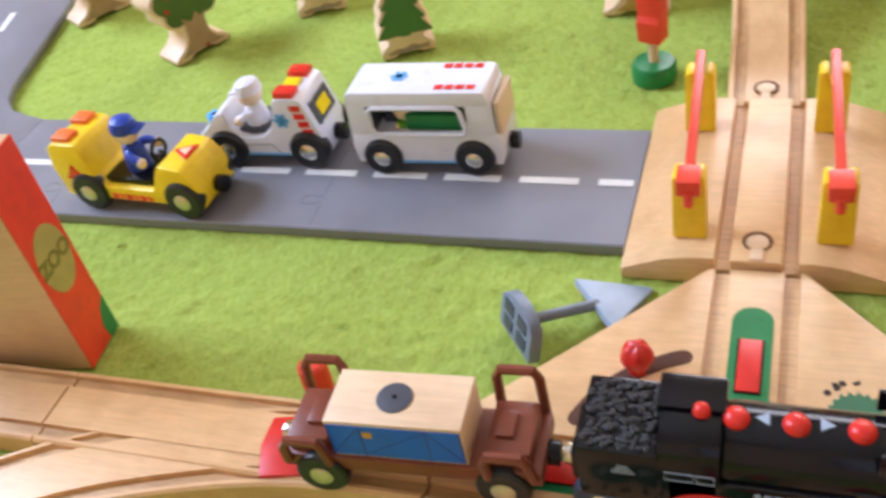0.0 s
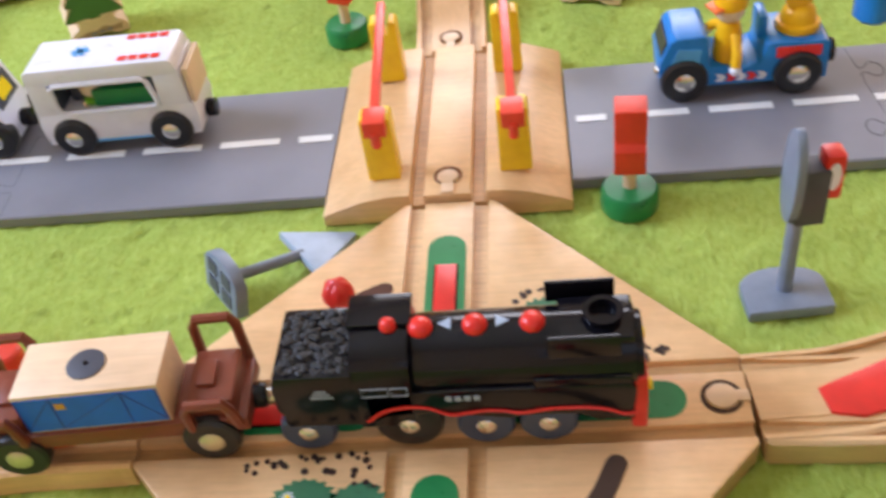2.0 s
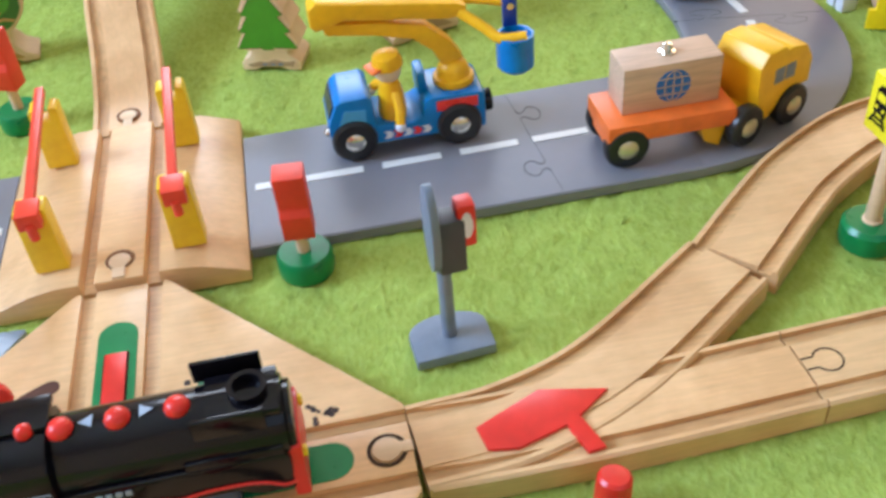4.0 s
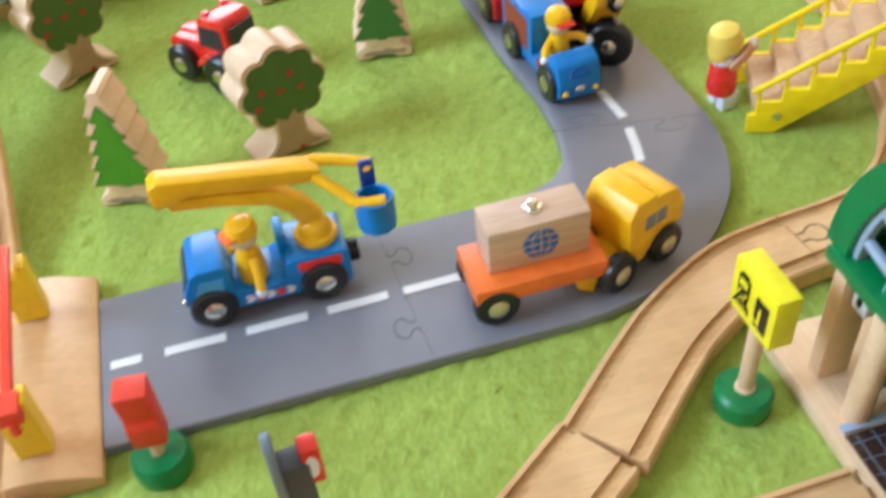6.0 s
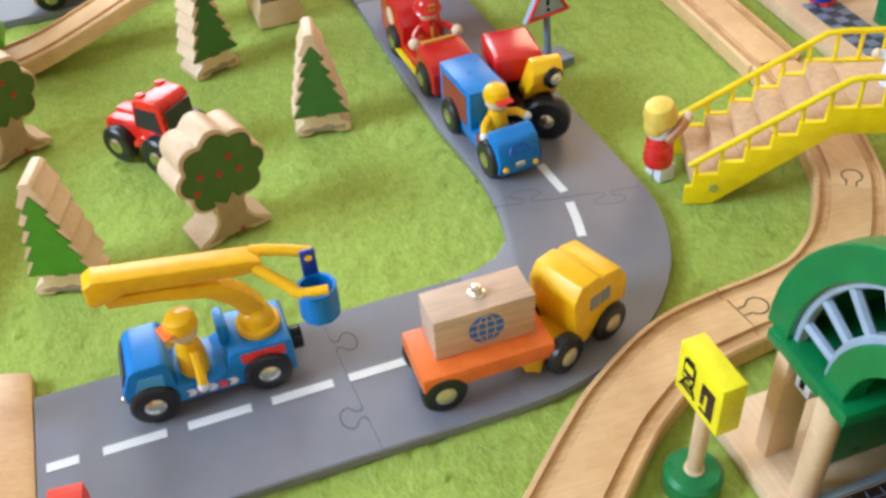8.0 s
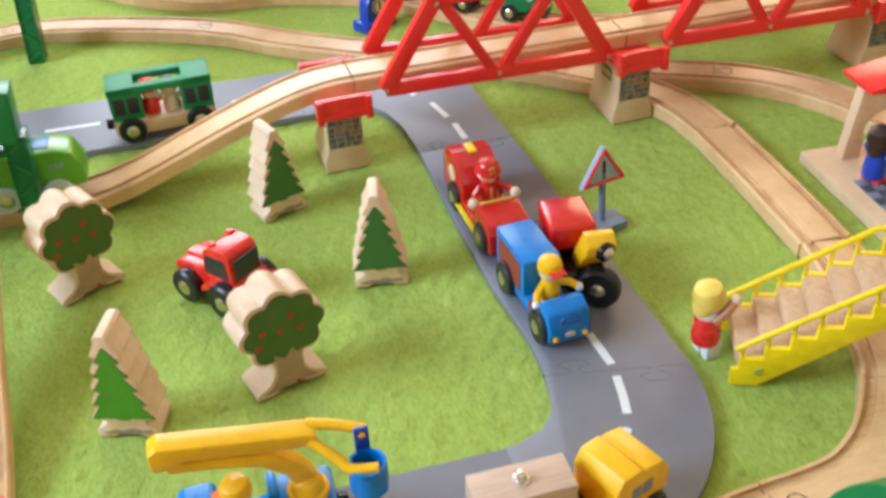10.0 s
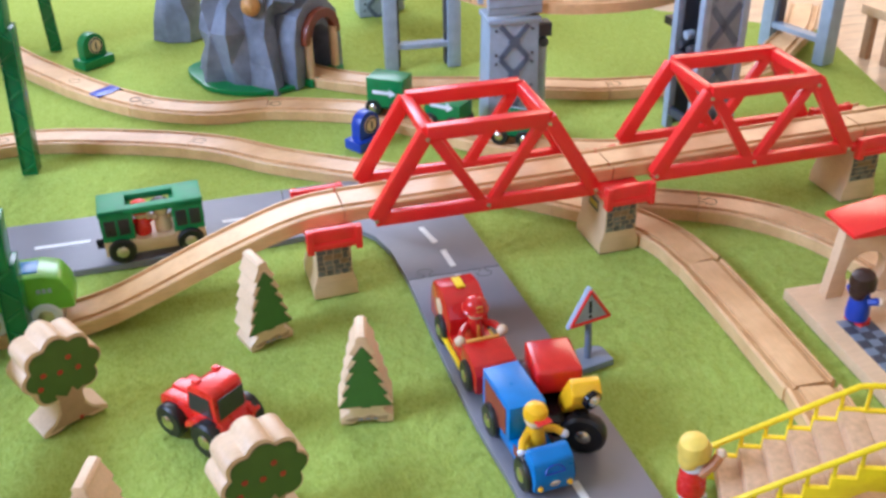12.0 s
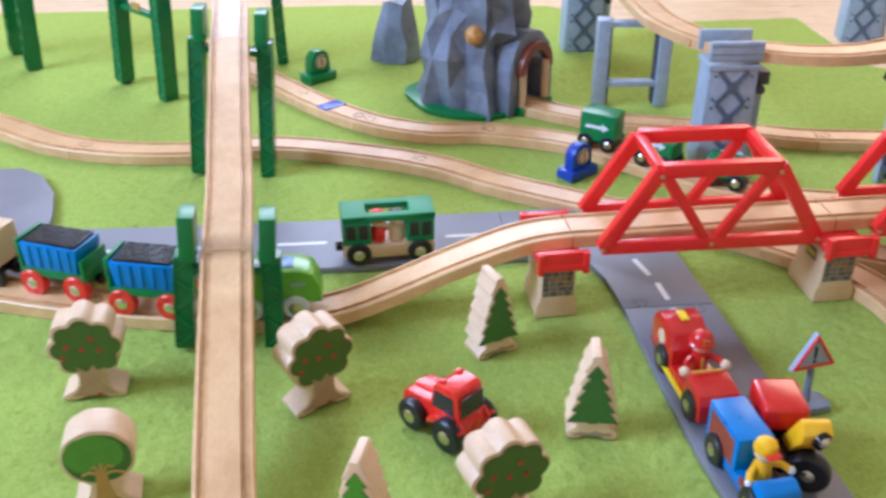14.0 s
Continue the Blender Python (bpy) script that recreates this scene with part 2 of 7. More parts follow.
def spline(keys, step=0.006):
    """Points along a smooth curve through the keys."""
    k = [Vector(p) for p in keys]
    k = [2 * k[0] - k[1], *k, 2 * k[-1] - k[-2]]
    out = []
    for a, b, c, d in zip(k, k[1:], k[2:], k[3:]):
        n = max(2, int((c - b).length / step))
        for i in range(n):
            t = i / n
            out.append(0.5 * (2 * b + (c - a) * t + (2 * a - 5 * b + 4 * c - d) * t * t + (3 * b - a - 3 * c + d) * t ** 3))
    out.append(k[-2])
    return out


def sweep(shape, pts, section, flat=True, caps=True, worn=()):
    """The closed section (offset to the left, height) drawn along the points; worn sides take the second material."""
    t = bmesh.new()
    rings = []
    for i, p in enumerate(pts):
        d = pts[min(i + 1, len(pts) - 1)] - pts[max(i - 1, 0)]
        side = Vector((-d.y, d.x, 0)).normalized()
        up = Vector((0, 0, 1)) if flat else d.normalized().cross(side) * -1
        if up.z < 0:
            up = -up
        rings.append([t.verts.new(p + side * o + up * h) for o, h in section])
    n = len(section)
    for ra, rb in zip(rings, rings[1:]):
        for k in range(n):
            f = t.faces.new((ra[k], rb[k], rb[(k + 1) % n], ra[(k + 1) % n]))
            f.material_index = 1 if k in worn else 0
    if caps:
        t.faces.new(rings[0])
        t.faces.new(rings[-1][::-1])
    bmesh.ops.recalc_face_normals(t, faces=t.faces)
    return shape.take(t, keep=bool(worn))


# ---- room ----
def slab(name, c, s, mat, label, category):
    return solid(name, Shape().box((0, 0, 0), s, 0.0), mat, label, category, *c, kind="structure")


FLOOR = wood("pale_floor_boards", (0.72, 0.55, 0.36), 0.3, (1.5, 14, 14), coat=0.3)
slab("floor", (0.3, 0.4, -0.03), (4.6, 4.4, 0.04), FLOOR, "pale wooden floor round the green carpet", "floor")
slab("ceiling", (0.3, 0.4, 2.45), (4.6, 4.4, 0.1), CEIL, "plain white ceiling", "ceiling")


def wall_with_opening(name, m, length, lo, hi, sill, head):
    """A wall along local x, 0.1 thick and 2.4 high, with a window opening from lo to hi."""
    s = Shape()
    half = length / 2
    s.box(((-half + lo) / 2, 0, 1.2), (lo + half, 0.1, 2.4))
    s.box(((hi + half) / 2, 0, 1.2), (half - hi, 0.1, 2.4))
    s.box(((lo + hi) / 2, 0, sill / 2), (hi - lo, 0.1, sill))
    s.box(((lo + hi) / 2, 0, (head + 2.4) / 2), (hi - lo, 0.1, 2.4 - head))
    ob = part(name, s, WALL)
    ob.matrix_world = m
    return tagged(ob, "unseen cream painted wall with a window-sized opening", "wall", kind="structure")


def plain_wall(name, m, length):
    ob = part(name, Shape().box((0, 0, 1.2), (length, 0.1, 2.4)), WALL)
    ob.matrix_world = m
    return tagged(ob, "plain unseen cream wall, tinted to warm the bounce", "wall", kind="structure")


wall_with_opening("wall_west", pose(-2.0, 0.4, 0, 0, 0, 90), 4.4, -1.2, 0.4, 0.7, 1.9)
wall_with_opening("wall_north", pose(0.3, 2.6, 0), 4.6, -1.0, 2.2, 0.7, 1.8)
plain_wall("wall_east", pose(2.6, 0.4, 0, 0, 0, 90), 4.4)
# Unseen wall; its opening only makes room for the added south fill.
wall_with_opening("wall_south", pose(0.3, -1.8, 0), 4.6, -0.2, 1.4, 0.7, 1.9)


def carpet():
    """A rug with a diagonal far edge; its pile is finely uneven where the toys stand."""
    rnd = np.random.default_rng(4)
    s = Shape()
    s.prism([(-1.5, -1.2), (0.862, -1.2), (0.885, 0.30), (1.030, 0.905), (0.62, 1.25), (0.45, 1.40), (0.10, 1.44), (-1.5, 1.47)], -0.008, -0.0022, "xy")
    ob = solid("carpet", s, CARPET, "bright green short-pile play carpet", "carpet", kind="structure")
    nx, ny, x0, x1, y0, y1 = 420, 520, -0.66, 0.86, -0.30, 1.30
    gx, gy = np.meshgrid(np.linspace(x0, x1, nx), np.linspace(y0, y1, ny))
    gx, gy = gx + rnd.uniform(-0.0012, 0.0012, gx.shape), gy + rnd.uniform(-0.0012, 0.0012, gx.shape)
    gz = rnd.uniform(-0.0022, 0.0, gx.shape)
    keep = gx * 0.64 + gy * 0.768 < 1.353
    gz[~keep] = -0.007
    verts = np.stack([gx, gy, gz], -1).reshape(-1, 3)
    i = (np.arange(ny - 1)[:, None] * nx + np.arange(nx - 1)).reshape(-1)
    faces = np.stack([i, i + 1, i + nx + 1, i + nx], -1)
    me = bpy.data.meshes.new("pile")
    me.from_pydata(verts.tolist(), [], faces.tolist())
    me.polygons.foreach_set("use_smooth", [True] * len(me.polygons))
    me.materials.append(CARPET)
    p = new("pile", me)
    p.parent = ob
    tagged(p, "short green carpet pile", kind="stuff")


carpet()


# ---- toy road ----
RH = 0.006
RW = 0.048


def road_section():
    return [(-RW, 0), (-RW, RH - 0.0008), (-RW + 0.0008, RH), (RW - 0.0008, RH), (RW, RH - 0.0008), (RW, 0)]


def dash_along(pts, s0, s1, ob):
    """A white dash on the road's middle line between two lengths along the points."""
    acc, run = [], 0.0
    for a, b in zip(pts, pts[1:]):
        acc.append((run, a, b))
        run += (b - a).length

    def at(s):
        for r, a, b in acc:
            if s <= r + (b - a).length + 1e-9:
                return a + (b - a) * ((s - r) / (b - a).length)
        return pts[-1]
    line = [at(s0 + (s1 - s0) * i / 4) + Vector((0, 0, RH)) for i in range(5)]
    part("dash", sweep(Shape(), line, [(-0.0026, 0.0), (-0.0026, 0.0004), (0.0026, 0.0004), (0.0026, 0.0)]), ROAD_WHITE, ob)


ROAD_WHITE = material("white_road_marking", (0.78, 0.78, 0.76), 0.5, vary=0.05)


def road(pts, dashes, label):
    ob = solid("road", sweep(Shape(), pts, road_section()), ASPHALT, label, "road", kind="structure")
    for s0, s1 in dashes:
        dash_along(pts, s0, s1, ob)
    return ob


def V(*p):
    return [Vector(q) if len(q) == 3 else Vector((*q, 0)) for q in p]


RY = 0.0605
west_road = road(V((-0.459, RY), (-0.30, RY), (-0.046, RY)), [(0.350 - 0.0425 * i, 0.382 - 0.0425 * i) for i in range(9)] + [(0.3925, 0.4105)], "grey painted wooden toy road with white dashes")
east_road = road(V((0.0735, RY), (0.2, RY), (0.3, RY)), [(0.0045, 0.0195), (0.0305, 0.0605), (0.0705, 0.1015), (0.1115, 0.1425), (0.1505, 0.1805), (0.190, 0.221)], "grey painted wooden toy road with white dashes")


def road_plate(outline, dashes, label):
    """A flat road piece of any outline, with white dashes between pairs of points."""
    ob = solid("road", Shape().prism(outline, 0.0, RH, "xy", 0.0007), ASPHALT, label, "road", kind="structure")
    for line in dashes:
        dash_along(V(*line), 0.0, sum((Vector(q) - Vector(p)).length for p, q in zip(line, line[1:])), ob)
    return ob


def bow(cx, cy, rx, ry, a0, a1, n=14):
    return [(cx + rx * math.cos(radians(a0 + (a1 - a0) * i / n)), cy + ry * math.sin(radians(a0 + (a1 - a0) * i / n))) for i in range(n + 1)]


inner1 = [(0.3385, 0.1400), (0.3345, 0.1270), (0.3240, 0.1155), (0.3090, 0.1097), (0.3000, 0.1085)]
east_bend = road_plate(bow(0.3, 0.1400, 0.1295, 0.1275, -90, 0) + [(0.4270, 0.2100), (0.4210, 0.3200), (0.4140, 0.4400), (0.3330, 0.4400), (0.3340, 0.3140), (0.3365, 0.2530), (0.3425, 0.1900), (0.3420, 0.1650)] + inner1, [((0.3240, 0.0640), (0.3450, 0.0740)), ((0.3610, 0.0880), (0.3710, 0.1020)), ((0.3755, 0.1125), (0.3790, 0.1265), (0.3818, 0.1432)), ((0.3832, 0.1537), (0.3808, 0.1840)), ((0.3785, 0.2110), (0.3778, 0.2400)), ((0.3770, 0.2600), (0.3765, 0.2900)), ((0.3765, 0.3100), (0.3762, 0.3400)), ((0.3760, 0.3600), (0.3758, 0.3900)), ((0.3755, 0.4080), (0.3752, 0.4360))], "grey toy road bend with white dashes and a jigsaw joint")
road_plate([(0.3330, 0.4405), (0.4140, 0.4405), (0.4090, 0.5260)] + bow(0.3150, 0.5450, 0.0920, 0.0880, 8, 90) + [(0.2500, 0.6330), (0.2500, 0.5370), (0.2900, 0.5410), (0.3090, 0.5370), (0.3210, 0.5190), (0.3290, 0.4900)], [((0.3752, 0.4500), (0.3735, 0.4780)), ((0.3705, 0.4920), (0.3640, 0.5220)), ((0.3540, 0.5430), (0.3350, 0.5640)), ((0.3050, 0.5800), (0.2750, 0.5850))], "curved grey toy road piece with white dashes")
far_road = V((0.2495, 0.5850), (0.06, 0.584), (-0.10, 0.587), (-0.21, 0.592))
road(far_road, [(0.012, 0.06), (0.087, 0.135), (0.178, 0.226), (0.27, 0.317), (0.36, 0.4), (0.42, 0.455)], "grey toy road piece beneath the ascending track")
road_plate([(-0.2105, 0.5440), (-0.2105, 0.6400), (-0.2120, 0.6730), (-0.2238, 0.7270), (-0.2469, 0.7720), (-0.2738, 0.7927), (-0.3000, 0.7940), (-0.4200, 0.7940), (-0.4200, 0.6980), (-0.3300, 0.6960), (-0.3130, 0.6700), (-0.3100, 0.6000), (-0.3000, 0.5600), (-0.2600, 0.5450)], [((-0.2610, 0.6100), (-0.2640, 0.6400)), ((-0.2720, 0.6750), (-0.2870, 0.7000)), ((-0.3150, 0.7350), (-0.3450, 0.7450))], "curved grey toy road piece")
road_plate([(-0.4595, 0.0125), (-0.4595, 0.1085), (-0.4720, 0.1115), (-0.4940, 0.1190), (-0.5080, 0.1330), (-0.5160, 0.1500), (-0.5220, 0.1720), (-0.5330, 0.2160), (-0.5520, 0.2810), (-0.6050, 0.4400), (-0.6960, 0.4100), (-0.6450, 0.2550), (-0.6250, 0.1800), (-0.6120, 0.1150), (-0.5900, 0.0600), (-0.5500, 0.0250), (-0.5150, 0.0130)], [((-0.4700, 0.0610), (-0.4960, 0.0640)), ((-0.5150, 0.0720), (-0.5380, 0.0900)), ((-0.5520, 0.1100), (-0.5640, 0.1400)), ((-0.5720, 0.1700), (-0.5800, 0.2000)), ((-0.5880, 0.2300), (-0.5970, 0.2600))], "curved grey toy road piece turning away past the trees")


def jigsaw(x, y, rz, on, half=0.046, knob=0.0065, faint=False):
    """The joint between two road pieces: a fine straight seam with one knob to either side."""
    s = Shape()
    fine = [(-0.00014, -0.0006), (-0.00014, 0.0001), (0.00014, 0.0001), (0.00014, -0.0006)]
    bold = [(-0.0003, -0.0006), (-0.0003, 0.00014), (0.0003, 0.00014), (0.0003, -0.0006)]
    for a, b in ((-half, -0.0290), (-0.0190, 0.0190), (0.0290, half)):
        sweep(s, V((a, 0), (b, 0)), fine)
    for cx, sg in ((-0.0240, 1), (0.0240, -1)):
        loop = [Vector((cx - 0.0050, 0, 0)), Vector((cx - 0.0022, sg * 0.0012, 0)), Vector((cx - 0.0030, sg * 0.0040, 0))]
        loop += [Vector((cx + knob * math.cos(a), sg * (0.0078 + 0.0044 * math.sin(a)), 0)) for a in np.linspace(3.5, -0.36, 11)]
        loop += [Vector((cx + 0.0030, sg * 0.0040, 0)), Vector((cx + 0.0022, sg * 0.0012, 0)), Vector((cx + 0.0050, 0, 0))]
        sweep(s, spline(loop, 0.0012), fine if faint else bold)
    ob = part("joint", s, ROAD_EDGE, on)
    ob.matrix_world = pose(x, y, RH, 0, 0, rz)


jigsaw(0.2240, RY, -86, east_road)
jigsaw(0.3830, 0.1485, -10.5, east_bend, 0.0445, 0.0095, True)
jigsaw(0.3735, 0.4402, 0, east_bend, 0.0400)
jigsaw(-0.2180, RY, 94, west_road, knob=0.0040, faint=True)
jigsaw(-0.3950, RY, 94, west_road, knob=0.0040, faint=True)


# ---- wooden track ----
TW, TH = 0.0203, 0.012
TRACK = [(-TW, -TH), (-TW, -0.0012), (-TW + 0.0012, 0), (-0.0174, 0), (-0.0172, -0.0028), (-0.0112, -0.0028), (-0.0110, 0), (0.0110, 0), (0.0112, -0.0028), (0.0172, -0.0028), (0.0174, 0), (TW - 0.0012, 0), (TW, -0.0012), (TW, -TH)]


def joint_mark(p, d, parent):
    """Dark strip painting the shaded gap round a peg in the next piece's hole."""
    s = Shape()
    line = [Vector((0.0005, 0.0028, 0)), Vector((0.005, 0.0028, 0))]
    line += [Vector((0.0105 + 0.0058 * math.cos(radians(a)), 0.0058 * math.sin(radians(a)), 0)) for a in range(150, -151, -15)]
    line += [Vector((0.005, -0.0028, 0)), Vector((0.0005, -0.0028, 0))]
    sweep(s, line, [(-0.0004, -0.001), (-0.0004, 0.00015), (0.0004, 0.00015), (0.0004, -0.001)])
    ob = part("joint", s, GAP_SHADE, parent)
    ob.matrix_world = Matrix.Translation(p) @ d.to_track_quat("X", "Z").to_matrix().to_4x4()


def lay(keys, cuts, label, marks=True, group="wooden railway track"):
    """Lays track through the keys (top face), cut into pieces at the given shares of its length."""
    pts = spline(keys)
    n = len(pts) - 1
    cuts = [0.0, *cuts, 1.0]
    made = []
    for k, (a, b) in enumerate(zip(cuts, cuts[1:])):
        seg = [q.copy() for q in pts[round(a * n):round(b * n) + 1]]
        d0, d1 = (seg[1] - seg[0]).normalized(), (seg[-1] - seg[-2]).normalized()
        seg[0] += d0 * 0.0004
        seg[-1] -= d1 * 0.0004
        mid = seg[len(seg) // 2].copy()
        mid.z = 0
        s = sweep(Shape(), [q - mid for q in seg], TRACK, worn=(3, 4, 5, 7, 8, 9))
        span = seg[-1] - seg[0]
        ob = part("track_piece", s, [BEECH_ALONG, GROOVE_ALONG] if abs(span.y) > abs(span.x) else [BEECH, GROOVE])
        ob.matrix_world = Matrix.Translation(mid)
        tagged(ob, label, "toy track", group)
        for g in (-0.0142, 0.0142):
            strip_section = [(g - 0.0029, -0.0029), (g - 0.0029, -0.0025), (g + 0.0029, -0.0025), (g + 0.0029, -0.0029)]
            part("wheel_groove", sweep(Shape(), [q - mid for q in seg], strip_section), GROOVE_ALONG if abs(span.y) > abs(span.x) else GROOVE, ob, "worn wheel groove")
        made.append(ob)
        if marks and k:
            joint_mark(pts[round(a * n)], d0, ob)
    return made


Z = TH
# level crossing line, running north and climbing on to the high supports
lay([(0.0125, 0.1275, Z), (0.0115, 0.1591, 0.0140), (0.0098, 0.1982, 0.0255), (0.0068, 0.2478, 0.044), (0.0018, 0.3496, 0.073), (-0.0027, 0.4310, 0.090)], [], "pale beech ascending track piece with two wheel grooves")
lay([(-0.0027, 0.4315, 0.090), (-0.0071, 0.5225, 0.106), (-0.0126, 0.6038, 0.124), (-0.0226, 0.7633, 0.160)], [], "pale beech ascending track piece carried on green supports")
lay([(-0.0226, 0.7638, 0.160), (-0.0310, 0.8679, 0.172), (-0.0583, 0.9687, 0.176), (-0.1276, 1.0579, 0.178), (-0.2265, 1.1256, 0.178), (-0.3643, 1.1613, 0.178), (-0.5495, 1.1651, 0.178)], [0.35, 0.65], "high beech track piece carried on green supports")
# west of the switching plate
lay([(-0.0985, -0.1245, Z), (-0.18, -0.1245, Z), (-0.284, -0.1245, Z)], [], "beech track piece beside the switching plate")
lay([(-0.2845, -0.1245, Z), (-0.40, -0.1245, Z), (-0.55, -0.12, Z)], [0.55], "straight beech track piece")
lay([(-0.104, -0.1245, Z - 0.0006), (-0.155, -0.1268, Z - 0.0006), (-0.20, -0.136, Z - 0.0006), (-0.26, -0.158, Z - 0.0006), (-0.32, -0.195, Z - 0.0006)], [], "curved branch of a beech switch track")
# east of the plate: the switch and the curve towards the station
lay([(0.1295, -0.1245, Z), (0.17, -0.121, Z), (0.215, -0.104, Z), (0.2795, -0.0595, Z)], [], "curved beech switch track piece")
lay([(0.2820, -0.0595, Z), (0.3205, -0.0245, Z), (0.345, -0.0055, Z), (0.384, 0.0155, Z), (0.420, 0.0220, Z), (0.4438, 0.0240, Z), (0.4720, 0.0295, Z), (0.4970, 0.0442, Z), (0.5152, 0.0621, Z), (0.5297, 0.0814, Z), (0.5430, 0.1028, Z), (0.5635, 0.1630, Z), (0.5745, 0.2190, Z)], [0.375, 0.68], "curved beech track piece")
lay([(0.133, -0.1248, Z - 0.0006), (0.160, -0.1260, Z - 0.0006), (0.21, -0.126, Z - 0.0006), (0.27, -0.124, Z - 0.0006), (0.33, -0.122, Z - 0.0006), (0.3715, -0.121, Z - 0.0006)], [0.62], "straight branch of a beech switch track")
lay([(0.5732, 0.2214, Z), (0.5760, 0.3057, Z), (0.5768, 0.3885, Z)], [], "straight beech track piece beside the platform")
lay([(0.5768, 0.3890, Z), (0.5683, 0.4401, Z), (0.5384, 0.4964, Z), (0.4879, 0.5471, Z), (0.4322, 0.5872, Z), (0.3635, 0.6269, Z)], [0.5], "curved beech track piece beneath the red bridge")
# the two far lines
lay([(-0.5201, 1.0458, Z), (-0.4229, 0.9884, Z), (-0.3252, 0.9146, Z), (-0.2497, 0.8571, Z), (-0.1730, 0.8266, Z), (-0.0859, 0.8156, Z), (0.0077, 0.8231, Z), (0.1155, 0.7891, Z), (0.1957, 0.7492, Z), (0.2528, 0.7014, Z), (0.3161, 0.6567, Z), (0.3630, 0.6274, Z)], [0.36, 0.55, 0.76], "gently curved beech track piece")
lay([(0.3918, 0.6105, Z - 0.0006), (0.4931, 0.5575, Z - 0.0006), (0.5745, 0.5126, Z - 0.0006), (0.6562, 0.4676, Z - 0.0006), (0.7067, 0.4031, Z - 0.0006), (0.7309, 0.3079, Z - 0.0006)], [0.55], "curved beech track piece behind the red bridge")
lay([(-0.1069, 1.2311, Z), (-0.0525, 1.1213, Z), (-0.0079, 1.0496, Z), (0.0596, 0.9549, Z), (0.1264, 0.8844, Z), (0.1966, 0.8465, Z), (0.2673, 0.8371, Z), (0.3655, 0.7946, Z), (0.4239, 0.7364, Z), (0.4946, 0.6659, Z), (0.5967, 0.6165, Z), (0.7516, 0.5993, Z), (0.9086, 0.6237, Z)], [0.22, 0.32, 0.44, 0.62, 0.8], "wavy beech track piece")
lay([(0.2942, 0.9743, Z), (0.3393, 0.9151, Z), (0.4153, 0.8618, Z), (0.4969, 0.8331, Z), (0.5800, 0.8060, Z), (0.6454, 0.7810, Z), (0.7106, 0.7696, Z), (0.7720, 0.7610, Z), (0.8319, 0.7666, 0.0120), (0.8690, 0.7810, 0.0140), (0.9100, 0.8170, 0.0180), (0.9650, 0.8630, 0.0240), (1.0180, 0.9300, 0.0300)], [0.3, 0.5, 0.7], "beech track piece leaving the tunnel")
# high curved line on the grey towers
lay([(0.6078, 1.3413, 0.150), (0.5150, 1.2337, 0.147), (0.4850, 1.1089, 0.144), (0.4760, 0.9900, 0.140), (0.4777, 0.8689, 0.138), (0.5061, 0.7908, 0.137), (0.5344, 0.7599, 0.137), (0.5698, 0.7374, 0.137), (0.6097, 0.7248, 0.137), (0.6516, 0.7230, 0.137), (0.6925, 0.7321, 0.137), (0.7400, 0.7560, 0.136)], [0.36, 0.72], "high curved beech track piece on grey towers")
# the ascending line over the red bridge
lay([(-0.3644, 0.6075, Z), (-0.2865, 0.5533, Z), (-0.2083, 0.5182, Z), (-0.1298, 0.4921, Z), (-0.0559, 0.4740, Z), (0.0183, 0.4624, Z), (0.0576, 0.4599, Z)], [0.55], "beech track piece on the carpet")
lay([(0.0581, 0.4599, Z), (0.0880, 0.4604, 0.018), (0.1229, 0.4615, 0.030), (0.1780, 0.4654, 0.051), (0.2283, 0.4698, 0.067), (0.2585, 0.4729, 0.0725), (0.2848, 0.4744, 0.074)], [], "pale beech ascending track piece leading up to the red bridge")
lay([(0.2853, 0.4744, 0.074), (0.4105, 0.4776, 0.074), (0.5217, 0.4806, 0.074)], [], "straight beech track piece inside the red truss bridge")
lay([(0.5223, 0.4806, 0.074), (0.6461, 0.4840, 0.074), (0.7755, 0.4875, 0.074)], [], "straight beech track piece inside the red truss bridge")
lay([(0.7761, 0.4875, 0.074), (0.8641, 0.4913, 0.072), (0.9899, 0.4949, 0.06)], [], "beech track piece beyond the red bridge")


# ---- four-way switching plate ----
def capsule(r, half, n=10):
    return [(half + r * math.cos(radians(a)), r * math.sin(radians(a))) for a in np.linspace(-90, 90, n)] + [(-half + r * math.cos(radians(a)), r * math.sin(radians(a))) for a in np.linspace(90, 270, n)]


